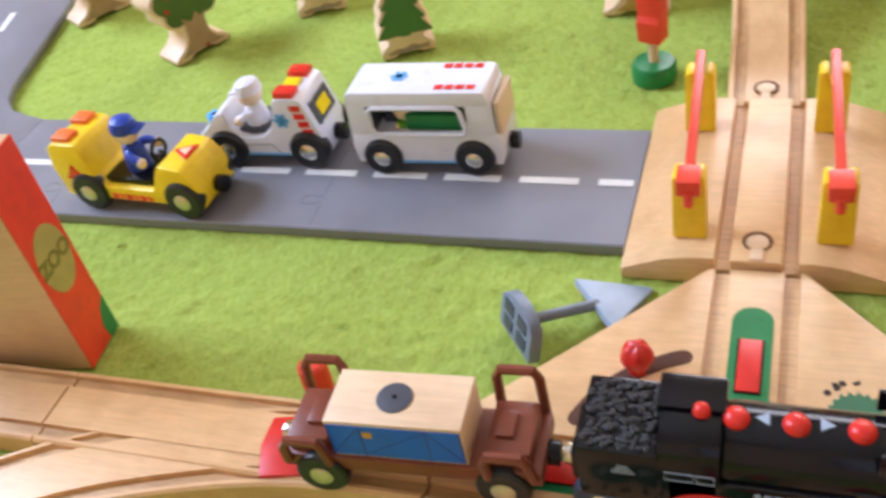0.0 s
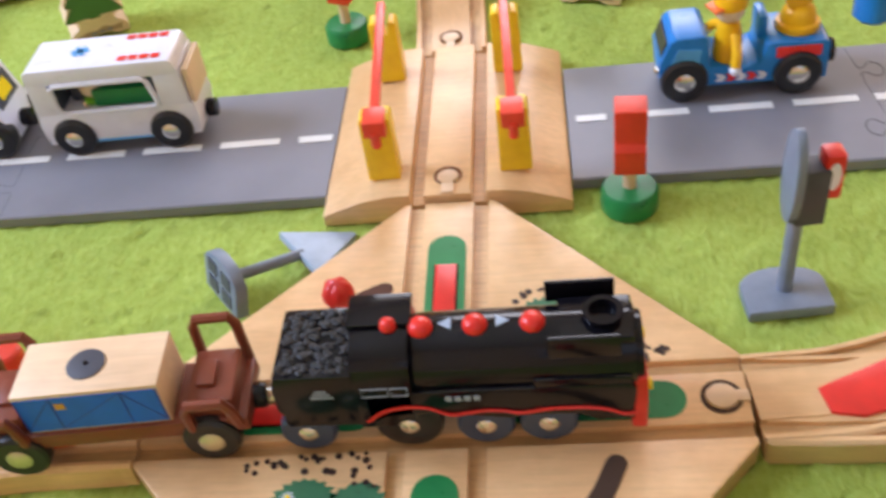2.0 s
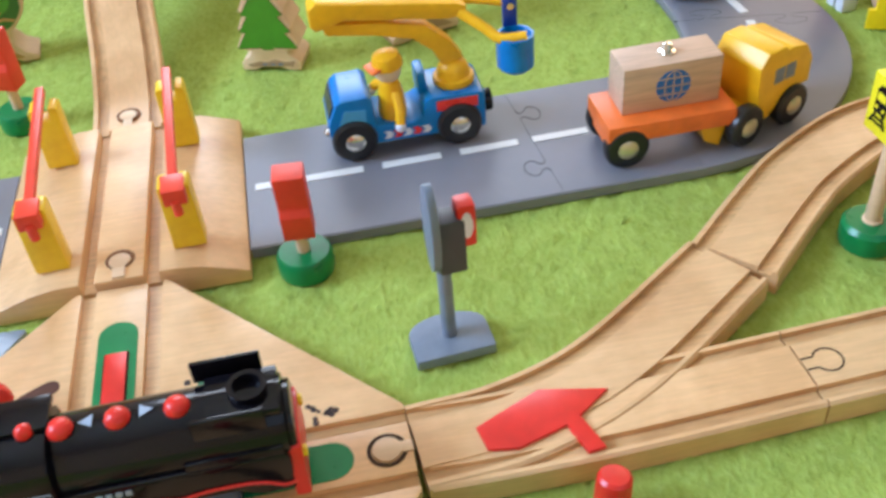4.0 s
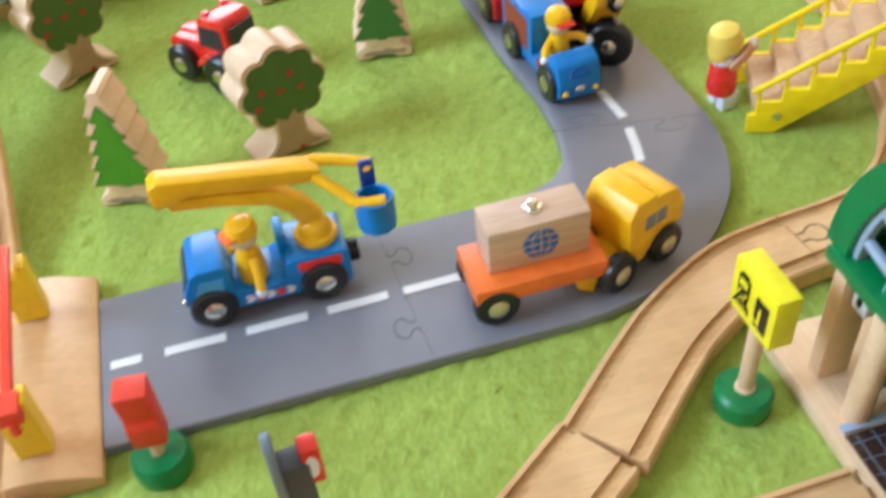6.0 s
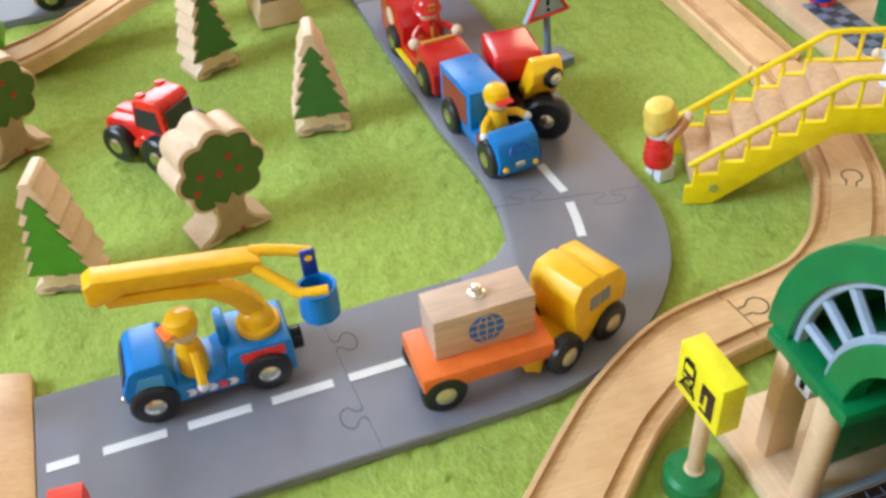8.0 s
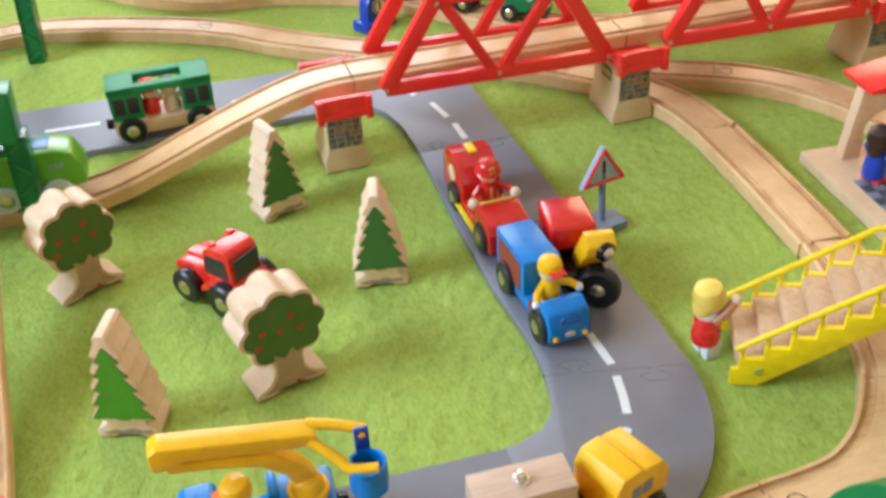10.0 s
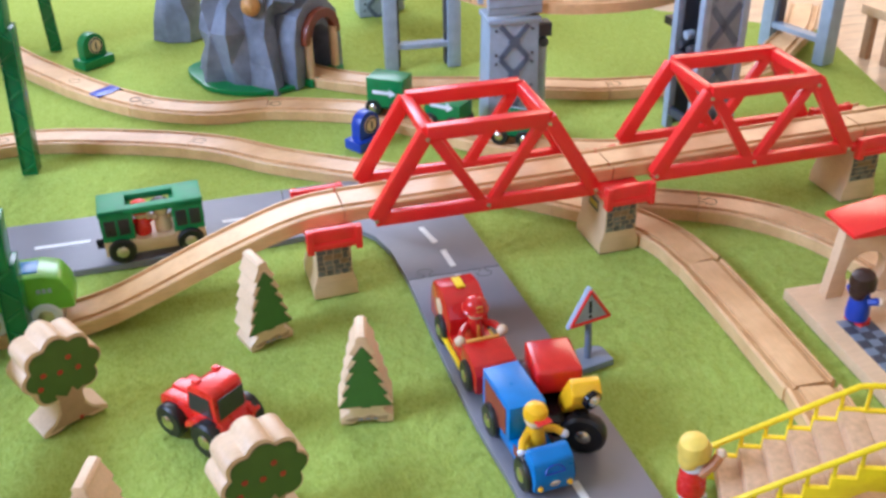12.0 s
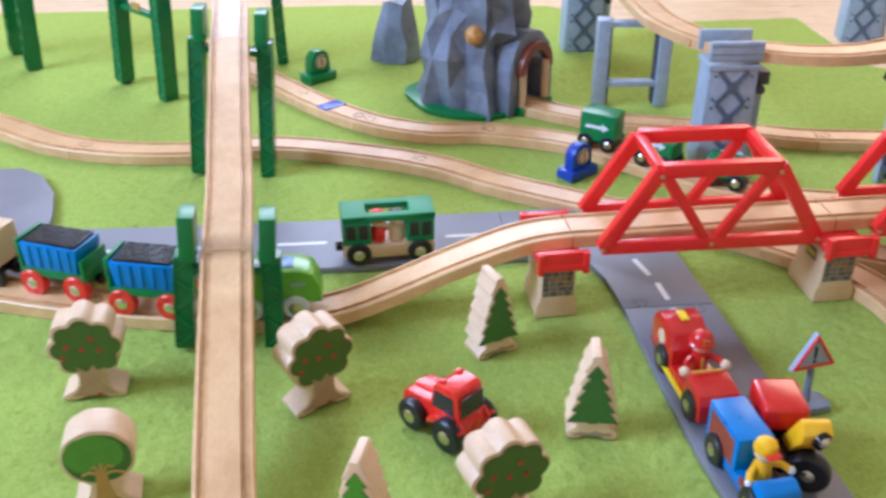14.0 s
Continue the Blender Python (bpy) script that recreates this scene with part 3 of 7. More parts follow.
def switch_plate():
    cx, cy = 0.0160, -0.1245
    t = thing("switching_plate", "octagonal beech four-way switching plate with green inlays", "toy track", cx, cy, 0, 0)
    w, e, n, s_ = -0.1135, 0.1125, 0.1190, -0.119
    h = 0.0205
    # the plate is built of wedges between sunken wheel grooves
    g0, g1, gd = 0.0115, 0.0180, 0.0028
    full = [(-h, n), (h, n), (e, h), (e, -h), (h, s_), (-h, s_), (w, -h), (w, h)]
    part("base", Shape().prism(full, 0.0, TH - gd, "xy", 0.0006), GROOVE, t)
    zl, zh = TH - gd - 0.0002, TH

    def slab2(pts):
        part("deck_panel", Shape().prism(pts, zl, zh, "xy", 0.0005), BEECH, t)
    k = (n - h) / (e - h)
    for sx in (-1, 1):
        lx = e if sx > 0 else -w
        for sy in (-1, 1):
            ly = n if sy > 0 else -s_
            slab2([(sx * g1, sy * g1), (sx * lx, sy * g1), (sx * lx, sy * h), (sx * h, sy * ly), (sx * g1, sy * ly)])
    for sx in (-1, 1):
        lx = e if sx > 0 else -w
        slab2([(sx * g1, -g0), (sx * lx, -g0), (sx * lx, g0), (sx * g1, g0)])
    for sy in (-1, 1):
        ly = n if sy > 0 else -s_
        slab2([(-g0, sy * g1), (g0, sy * g1), (g0, sy * ly), (-g0, sy * ly)])
    slab2([(-g0, -g0), (g0, -g0), (g0, g0), (-g0, g0)])
    for (x, y, r) in ((0, 0.0625, 90), (-0.057, 0.0, 0), (0.057, 0.0, 0), (0, -0.0625, 90)):
        ins = part("inlay", Shape().prism(capsule(0.0084, 0.0252), -0.001, 0.0003, "xy"), GREEN, t, "green plastic inlay")
        ins.matrix_local = pose(x, y, TH, 0, 0, r)
        # Black margin paints the shaded recess round the red plate.
        part("inlay_recess_shade", Shape().box((0, 0, 0.0004), (0.0292, 0.0104, 0.0002)), BLACK, ins)
        part("button", Shape().box((0, 0, 0.0009), (0.0278, 0.0090, 0.0012), 0.0003), RED_PLASTIC, ins, "red plate in the inlay")
    # curved slots drawn as flat strips, the near one in gap shade, with red knobs
    for sg in (1, -1):
        pts = [Vector((sg * x, sg * y, TH)) for x, y in ((-0.063, 0.027), (-0.056, 0.041), (-0.045, 0.053), (-0.033, 0.061), (-0.026, 0.0645))]
        part("slot", sweep(Shape(), spline(pts, 0.003), [(-0.0038, -0.001), (-0.0038, 0.0003), (0.0038, 0.0003), (0.0038, -0.001)]).cyl((pts[0].x, pts[0].y, TH - 0.0004), (0, 0, 1), 0.0038, 0.0012, seg=18).cyl((pts[-1].x, pts[-1].y, TH - 0.0004), (0, 0, 1), 0.0038, 0.0012, seg=18), SLOT if sg > 0 else GAP_SHADE, t, "dark brown curved slot")
        kx, ky = sg * -0.043, sg * 0.0545
        kn = part("knob", Shape().cyl((0, 0, 0.003), (0, 0, 1), 0.0036, 0.007, 0.0005).lathe([(0.003, 0.0045), (0.0056, 0.0056), (0.0068, 0.0085), (0.0066, 0.0112), (0.0052, 0.0138), (0.0028, 0.0154), (0.0005, 0.0158)], seg=36), RED_PLASTIC, t, "red mushroom knob")
        for v in kn.data.vertices:
            if v.co.z > 0.005:
                v.co *= 1 + 0.03 * math.cos(5 * math.atan2(v.co.y, v.co.x))
        kn.matrix_local = pose(kx, ky, TH)
    # printed flower beds and pebbles
    rnd = random.Random(3)
    for fx, fy in ((0.040, 0.0420), (-0.0465, -0.0395), (-0.028, -0.0425)):
        bed = Shape()
        pts = [((0.0120 + 0.0007 * (-1) ** k * (1 + 1.6 * rnd.random())) * math.cos(2 * math.pi * k / 40), (0.0105 + 0.0006 * (-1) ** k) * math.sin(2 * math.pi * k / 40)) for k in range(40)]
        bed.prism(pts, 0, 0.0003, "xy")
        b = part("flower_bed", bed, BUSH_PRINT, t, "printed green bush with daisies")
        b.matrix_local = pose(fx, fy, TH, 0, 0, rnd.uniform(0, 90))
        for q in range(3):
            fl = Shape()
            ox, oy = rnd.uniform(-0.006, 0.006), rnd.uniform(-0.005, 0.005)
            for p in range(8):
                a = 2 * math.pi * p / 8
                fl.use(0).box((ox + 0.0017 * math.cos(a), oy + 0.0017 * math.sin(a), 0.0004), (0.0016, 0.0005, 0.0002), rot=Matrix.Rotation(a, 4, "Z"))
            fl.use(1).cyl((ox, oy, 0.0005), (0, 0, 1), 0.0009, 0.0003, seg=10)
            part("daisy", fl, [WHITE, YELLOW], b)
    peb = Shape()
    for x0, y0, x1, y1, m in ((0.056, 0.030, 0.088, 0.020, 26), (0.030, 0.055, 0.042, 0.057, 6), (0.028, 0.026, 0.05, 0.028, 6), (-0.07, -0.023, -0.021, -0.022, 26), (-0.03, -0.03, -0.020, -0.034, 6)):
        for q in range(m):
            f = q / m
            x, y = x0 + (x1 - x0) * f + rnd.uniform(-0.002, 0.002), y0 + (y1 - y0) * f + rnd.uniform(-0.004, 0.004)
            peb.cyl((x, y, TH + 0.0001), (0, 0, 1), rnd.uniform(0.0008, 0.0016), 0.0004, seg=7)
    tagged(part("pebble_print", peb, HAIR, t, "scattered dark printed pebbles"), kind="stuff")


switch_plate()


# ---- level crossing ----
def level_crossing():
    x0, x1, y0, y1 = -0.0455, 0.0728, -0.003, 0.1265
    cx = 0.0150
    t = thing("level_crossing", "beech level crossing ramp with red barriers on yellow posts", "level crossing", cx, 0, 0)
    a, b = x0 - cx, x1 - cx
    H = 0.0155
    left = [(a, 0.0), (a, 0.0060), (a + 0.003, 0.0075), (a + 0.02, 0.0135), (a + 0.032, H), (-0.0178, H), (-0.0172, 0.0095), (-0.0172, 0)]
    right = [(0.0172, 0), (0.0172, 0.0095), (0.0178, H), (b - 0.032, H), (b - 0.02, 0.0135), (b - 0.003, 0.0075), (b, 0.006), (b, 0)]
    mid = [(-0.0112, 0), (-0.0112, H - 0.001), (-0.0108, H - 0.0005), (0.0108, H - 0.0005), (0.0112, H - 0.001), (0.0112, 0)]
    part("ramp", Shape().prism(left, y0, y1, "xz", 0.0009), BEECH, t)
    part("ramp", Shape().prism(right, y0, y1, "xz", 0.0009), BEECH, t)
    part("middle_rail", Shape().prism(mid, y0, y1, "xz", 0.0003), BEECH, t)
    part("groove_bed", Shape().box((0, (y0 + y1) / 2, 0.0045), (0.036, y1 - y0 - 0.0006, 0.009)), GROOVE, t)
    # No hole is cut: dark discs carry the shade round each peg.
    part("peg_hole_shade", Shape().cyl((0, 0.0108, H - 0.0008), (0, 0, 1), 0.0068, 0.001, seg=28), PEG_HOLE_SHADE, t, "dark brown disc in place of the shaded peg hole")
    part("peg", Shape().cyl((0, 0.0092, H), (0, 0, 1), 0.0050, 0.0016, 0.0005).box((0, 0.0020, H), (0.0056, 0.0090, 0.0012)), PALE, t, "pale beech joint peg")
    part("peg_hole_shade", Shape().cyl((-0.003, 0.1400, TH + 0.0008), (0, 0, 1), 0.0066, 0.001, seg=28), PEG_HOLE_SHADE, t, "dark brown disc in place of the shaded peg hole")
    part("peg", Shape().cyl((-0.003, 0.1388, TH + 0.0014), (0, 0, 1), 0.0048, 0.001, 0.0003).box((-0.003, 0.132, TH + 0.0012), (0.0050, 0.009, 0.001)), PALE, t, "pale beech joint peg")
    for px, py in ((-0.030, 0.0155), (0.0325, 0.0160), (-0.0335, 0.1000), (0.0295, 0.1005)):
        s = Shape().prism([(-0.0076, 0), (0.0076, 0), (0.0072, 0.0335), (0.006, 0.0350), (0.0028, 0.0350), (0.0022, 0.028), (-0.0022, 0.028), (-0.0028, 0.0350), (-0.006, 0.0350), (-0.0072, 0.0335)], -0.0055, 0.0055, "xz", 0.0008)
        p = part("post", s, YELLOW_POST, t, "yellow plastic barrier post")
        p.matrix_local = pose(px, py, H)
    for px, qx in ((-0.030, -0.0335), (0.0325, 0.0295)):
        d = Vector((qx - px, 0.086, 0.006))
        bar = Shape().box((0, 0.0455, 0.0), (0.0044, 0.092, 0.0042), 0.0008).box((0, -0.004, -0.0005), (0.0105, 0.0125, 0.0085), 0.001).cyl((0, -0.0095, -0.006), (0, 0, 1), 0.0022, 0.008)
        p = part("barrier", bar, RED_ARM, t, "raised red barrier arm")
        p.matrix_local = pose(px, 0.0150, H + 0.0335, math.degrees(math.atan2(d.z, d.y)), 0, -math.degrees(math.atan2(d.x, d.y)))


level_crossing()


def keyhole(x, y, toward, parent_label):
    """A round peg sitting in the open hole of the next piece."""
    t = thing("track_peg", parent_label, "track peg", x, y, TH, 0, group="track pegs")
    # Raised dark ring; its colour stands in for the shade in the gap.
    part("hole", Shape().lathe([(0.0076, -0.0006), (0.0076, 0.0003), (0.0060, 0.0003), (0.0060, -0.0006)]), GAP_SHADE, t, "dark ring in place of the shaded gap round the peg")
    part("peg", Shape().cyl((0.0, 0, 0.0004), (0, 0, 1), 0.0056, 0.0016, 0.0005).box((toward * 0.0068, 0, 0.0003), (0.0060, 0.0050, 0.0012), 0.0003), PALE, t, "pale beech peg")


keyhole(0.1190, -0.1245, 1, "pale beech peg joining the switching plate")
keyhole(-0.1105, -0.1245, 1, "pale beech peg joining the straight track")


# ---- red truss bridges and piers ----
def bar(s, a, b, w, h):
    a, b = Vector(a), Vector(b)
    d = b - a
    s.box((a + b) / 2, (d.length, w, h), 0.0009, d.to_track_quat("X", "Z").to_matrix().to_4x4())


def truss_bridge(x, y):
    t = thing("truss_bridge", "red plastic toy truss bridge over the grey road", "bridge", x, y, 0.066, group="red bridges")
    L, T, H, W = 0.0945, 0.0505, 0.0705, 0.0355
    for sy in (-1, 1):
        yy = sy * W
        s = Shape()
        bar(s, (-L, yy, 0), (L, yy, 0), 0.0075, 0.0115)
        part("bottom_chord", s, RED_BRIDGE, t)
        s = Shape()
        bar(s, (-T, yy, H), (T, yy, H), 0.0100, 0.0118)
        part("top_chord", s, RED_BRIDGE, t)
        for sx in (-1, 1):
            s = Shape()
            bar(s, (sx * L, yy, 0), (sx * T, yy, H), 0.0092, 0.0122)
            part("end_post", s, RED_BRIDGE, t)
            s = Shape()
            bar(s, (sx * (T - 0.004), yy, H - 0.003), (sx * 0.004, yy, 0.002), 0.0072, 0.0088)
            part("diagonal", s, RED_BRIDGE, t)
            if sy < 0:
                for q, (px, pz) in enumerate(((sx * L, 0), (sx * T, H - 0.004))):
                    part("screw", Shape().cyl((px, yy - 0.0052, pz), (0, 1, 0), 0.0017, 0.001, 0.0002, 12), BRASSY, t, "small metal screw")
        if sy < 0:
            part("screw", Shape().cyl((0, yy - 0.0043, 0), (0, 1, 0), 0.0017, 0.001, 0.0002, 12), BRASSY, t, "small metal screw")
    for xx in (-T, T):
        s = Shape()
        bar(s, (xx, -W, H), (xx, W, H), 0.0082, 0.0085)
        part("cross_bar", s, RED_BRIDGE, t)
    for xx in (-0.09, -0.03, 0.03, 0.09):
        part("deck_beam", Shape().box((xx, 0, -0.0055), (0.008, 0.070, 0.003), 0.0005), RED_BRIDGE, t)
    return t


truss_bridge(0.4039, 0.4811)
truss_bridge(0.6524, 0.4882)


def pier(x, y, rz=0):
    t = thing("bridge_pier", "beech bridge pier with printed stones and a red cap", "bridge pier", x, y, 0, rz, group="bridge piers")
    body = [(-0.0185, 0), (0.0185, 0), (0.0185, 0.010), (0.0150, 0.020), (0.0150, 0.056), (-0.0150, 0.056), (-0.0150, 0.020), (-0.0185, 0.010)]
    part("block", Shape().prism(body, -0.025, 0.025, "xz", 0.0008), PALE, t)
    rnd = random.Random(11)
    z = 0.0215
    while z < 0.052:
        h = rnd.uniform(0.0045, 0.0062)
        xx = -0.014
        while xx < 0.0125:
            w = min(rnd.uniform(0.005, 0.0085), 0.0142 - xx)
            part("printed_stone", Shape().box((xx + w / 2, -0.0252, z + h / 2), (w - 0.0007, 0.0006, h - 0.0007)), rnd.choice([STONE_C, STONE_C, STONE_A, STONE_B]), t)
            xx += w
        z += h
    cap = Shape().box((0, 0, 0.0580), (0.040, 0.080, 0.006), 0.001)
    for sy in (-1, 1):
        cap.box((0, sy * 0.0355, 0.0635), (0.0415, 0.006, 0.0170), 0.001).box((-0.0195, sy * 0.0365, 0.062), (0.0055, 0.008, 0.020), 0.001).box((0.0195, sy * 0.0365, 0.062), (0.0055, 0.008, 0.020), 0.001)
    part("cap", cap, RED_BRIDGE, t, "red plastic track holder")
    return t


OCHRE_BAND = material("ochre_label_print", (0.62, 0.44, 0.05), 0.5)
STONE_A = material("brown_stone_print", (0.30, 0.18, 0.08), 0.6)
STONE_C = material("dark_stone_print", (0.12, 0.115, 0.095), 0.6)
STONE_B = material("slate_stone_print", (0.20, 0.20, 0.16), 0.6)
pier(0.2716, 0.4670, 2)
middle_pier = pier(0.5236, 0.4662, 2)
badge = part("label_plate", Shape().box((-0.0152, -0.0010, 0.0400), (0.0006, 0.0180, 0.0110)), STONE_C, middle_pier, "small dark label with a yellow band")
part("label_band", Shape().box((-0.0156, -0.0010, 0.0400), (0.0004, 0.0150, 0.0050)), OCHRE_BAND, badge)
pier(0.7808, 0.4886, 2)


# ---- wooden trees ----
def tiers_of(w0, w1, z0, z1, n, notch, rise=0.30):
    """Right-hand outline of a fir from the bottom up: drooping rounded tiers that narrow from w0 to w1."""
    out, step = [], (z1 - z0) / n
    for k in range(n):
        wide, top = w0 + (w1 - w0) * k / n, w0 + (w1 - w0) * (k + 1) / n
        z = z0 + step * k
        out += [(wide * 0.97, z + step * 0.02), (wide, z + step * 0.10), (wide - (wide - top + notch) * 0.35, z + step * (0.10 + rise)), (max(top - notch, 0.0011), z + step * 0.97)]
    return out


def fir(x, y, rz, label, print_mat, h=0.0745):
    t = thing("fir_tree", label, "toy tree", x, y, 0, rz, group="wooden toy trees")
    r = tiers_of(0.0190, 0.0062, 0.0150, h - 0.0035, 5, 0.0026)
    half = [(0.0182, 0), (0.0187, 0.0045), (0.0165, 0.0072), (0.0122, 0.0100), (0.0112, 0.0132)] + r + [(0.0044, h - 0.0022), (0.0022, h)]
    outline = half + [(-u, v) for u, v in half[::-1]] + [(-0.010, 0), (-0.006, 0.0022), (0.006, 0.0022), (0.010, 0)]
    part("trunk_and_crown", Shape().prism(outline, 0, 0.0245, "xz", 0.0008), MAPLE, t, "unpainted wooden body")
    for grow, d, mat, name in ((0.0005, 0.0002, BARK, "outline_print"), (0.0, 0.0004, print_mat, "foliage_print")):
        g = tiers_of(0.0180 + grow, 0.0038 + grow, 0.0150 - grow, h - 0.0090 + grow, 5, 0.0034)
        g = [(0.0034, 0.0145 - grow), (0.0036, 0.0158 - grow)] + g + [(0, h - 0.0090 + grow * 2)] + [(-u, v) for u, v in g[::-1]] + [(-0.0036, 0.0158 - grow), (-0.0034, 0.0145 - grow)]
        part(name, Shape().prism(g, -d, 0.0003, "xz"), mat, t, "painted green foliage" if mat is print_mat else "thin dark outline of the print")
        part(name, Shape().prism(g, 0.0242, 0.0245 + d, "xz"), mat, t)
    part("ground_print", Shape().prism([(-0.0150, 0.0040), (-0.0070, 0.0062), (-0.0030, 0.0054), (0.0030, 0.0076), (0.0085, 0.0056), (0.0150, 0.0064), (0.0140, 0.0026), (0.0040, 0.0032), (-0.0120, 0.0022)], -0.0003, 0.0002, "xz"), TRUNK, t, "painted brown ground")
    for k in range(3):
        part("stone_print", Shape().prism([(-0.0040 + 0.0050 * k + 0.0019 * math.cos(a), 0.0042 + 0.0009 * math.sin(a)) for a in np.linspace(0, 6.283, 9)[:-1]], -0.0005, -0.0001, "xz"), GREY, t)
    return t


def crown(cx, cz, rx, rz, bumps=7, depth=0.10, a0=-118, a1=298, n=64, turn=0.0):
    out = []
    for k in range(n + 1):
        a = radians(a0 + (a1 - a0) * k / n)
        f = 1 + depth * (abs(math.sin(bumps * (a + turn) / 2)) - 0.6)
        out.append((cx + rx * f * math.cos(a), cz + rz * f * math.sin(a)))
    return out


def apple_tree(x, y, rz, label, crown_mat=None, apples=True):
    t = thing("apple_tree", label, "toy tree", x, y, 0, rz, group="wooden toy trees")
    foot_r = [(0.0235, 0.0), (0.0240, 0.0035), (0.0205, 0.0060), (0.0150, 0.0085), (0.0112, 0.0130), (0.0092, 0.020)]
    foot_l = [(-u, v) for u, v in foot_r[::-1]]
    top = crown(0, 0.0480, 0.0264, 0.0264, 8, 0.17, -66, 246, 96, 0.35)
    outline = foot_r + top + foot_l + [(-0.012, 0), (-0.007, 0.0025), (0.007, 0.0025), (0.012, 0)]
    part("trunk_and_crown", Shape().prism(outline, 0, 0.0250, "xz", 0.0008), MAPLE, t, "unpainted wooden body")
    for grow, d, mat, name in ((0.0005, 0.0002, BARK, "outline_print"), (0.0, 0.0004, crown_mat or LEAF, "foliage_print")):
        g = crown(0.0008, 0.0472, 0.0240 + grow, 0.0234 + grow, 8, 0.17, -180, 176, 96, 0.35)
        part(name, Shape().prism(g, -d, 0.0003, "xz"), mat, t, "painted green foliage" if mat is not BARK else "thin dark outline of the print")
        part(name, Shape().prism(g, 0.0247, 0.0250 + d, "xz"), mat, t)
    tr = [(0.019, 0.0035), (0.013, 0.0075), (0.0088, 0.014), (0.0092, 0.025), (0.012, 0.029), (0.0062, 0.027), (0.0035, 0.032), (-0.0015, 0.026), (-0.009, 0.031), (-0.0075, 0.025), (-0.0082, 0.014), (-0.013, 0.007), (-0.018, 0.0035)]
    part("trunk_print", Shape().prism(tr, -0.0007, -0.0001, "xz"), TRUNK, t, "painted brown trunk")
    if apples:
        for ax, az in ((-0.0130, 0.0500), (-0.0020, 0.0470), (0.0105, 0.0450), (0.0058, 0.0560), (-0.0170, 0.0405)):
            part("apple_print", Shape().cyl((ax, -0.0005, az), (0, 1, 0), 0.0021, 0.0006, seg=12), APPLE, t, "dull red painted apple")
        part("fallen_apple_print", Shape().cyl((0.004, -0.0008, 0.0045), (0, 1, 0), 0.0017, 0.0006, seg=12), APPLE, t)
    return t


def round_tree(x, y, rz, label):
    t = thing("round_tree", label, "toy tree", x, y, 0, rz, group="wooden toy trees")
    foot_r = [(0.0215, 0.0), (0.0218, 0.003), (0.0150, 0.0062), (0.0100, 0.0125), (0.0082, 0.020)]
    outline = foot_r + crown(0, 0.0430, 0.0238, 0.0228, 9, 0.02, -60, 240) + [(-u, v) for u, v in foot_r[::-1]] + [(-0.012, 0), (-0.007, 0.0025), (0.007, 0.0025), (0.012, 0)]
    part("trunk_and_crown", Shape().prism(outline, 0, 0.0245, "xz", 0.0008), MAPLE, t, "unpainted wooden body")
    part("foliage_print", Shape().prism(crown(0.0, 0.0425, 0.0216, 0.0200, 9, 0.02, -180, 174), -0.0003, 0.0002, "xz"), FIR_PRINT, t, "painted dark green shade")
    part("foliage_print", Shape().prism(crown(-0.0024, 0.0462, 0.0190, 0.0158, 7, 0.05, -180, 174), -0.0006, -0.0001, "xz"), CROWN_BRIGHT, t, "painted bright green crown")
    tr = Shape().prism([(0.0130, 0.0035), (0.0060, 0.0090), (0.0042, 0.0200), (0.0035, 0.0330), (-0.0035, 0.0330), (-0.0042, 0.0200), (-0.0060, 0.0090), (-0.0130, 0.0035)], -0.0009, -0.0002, "xz")
    part("trunk_print", tr, OCHRE_TRUNK, t, "painted ochre trunk")
    for ex, ez in ((-0.0120, 0.0330), (-0.0060, 0.0380), (0.0020, 0.0400), (0.0085, 0.0380), (0.0150, 0.0320)):
        part("branch_print", Shape().tube([(0, -0.0006, 0.0290), (ex * 0.6, -0.0006, ez - 0.0010), (ex, -0.0006, ez - 0.0030)], 0.0010, 6), OCHRE_TRUNK, t)


BARK = material("dark_outline_print", (0.10, 0.06, 0.03), 0.6)
APPLE = material("dull_red_print", (0.42, 0.045, 0.02), 0.5)
CROWN_BRIGHT = material("fresh_green_print", (0.10, 0.33, 0.035), 0.55, vary=0.1)
OCHRE_TRUNK = material("ochre_trunk_print", (0.50, 0.29, 0.08), 0.55)
FIR_L = "cut-out wooden fir with a dark green painted face"
APPLE_L = "cut-out wooden apple tree painted green with red apples"
fir(0.0936, 0.1868, -18, "cut-out wooden fir with a bright green painted face", LEAF_LIGHT, 0.0780)
fir(0.2660, 0.2812, -10, FIR_L, FIR_PRINT)
fir(0.2135, 0.3910, 22, FIR_L, FIR_PRINT)
fir(-0.2191, 0.1990, 27, FIR_L, FIR_PRINT)
fir(-0.3083, 0.2591, 25, FIR_L, FIR_PRINT)
apple_tree(0.1921, 0.1990, 17.7, APPLE_L)
apple_tree(0.0706, 0.3372, 29, APPLE_L)
apple_tree(-0.1075, 0.3668, 3, APPLE_L)
round_tree(-0.0745, 0.2470, 6, "cut-out wooden tree with bright crown and ochre branches")
apple_tree(-0.3827, 0.2049, 62, APPLE_L)
apple_tree(-0.5063, 0.2620, 58, "cut-out wooden tree with a dark green painted crown", LEAF, False)


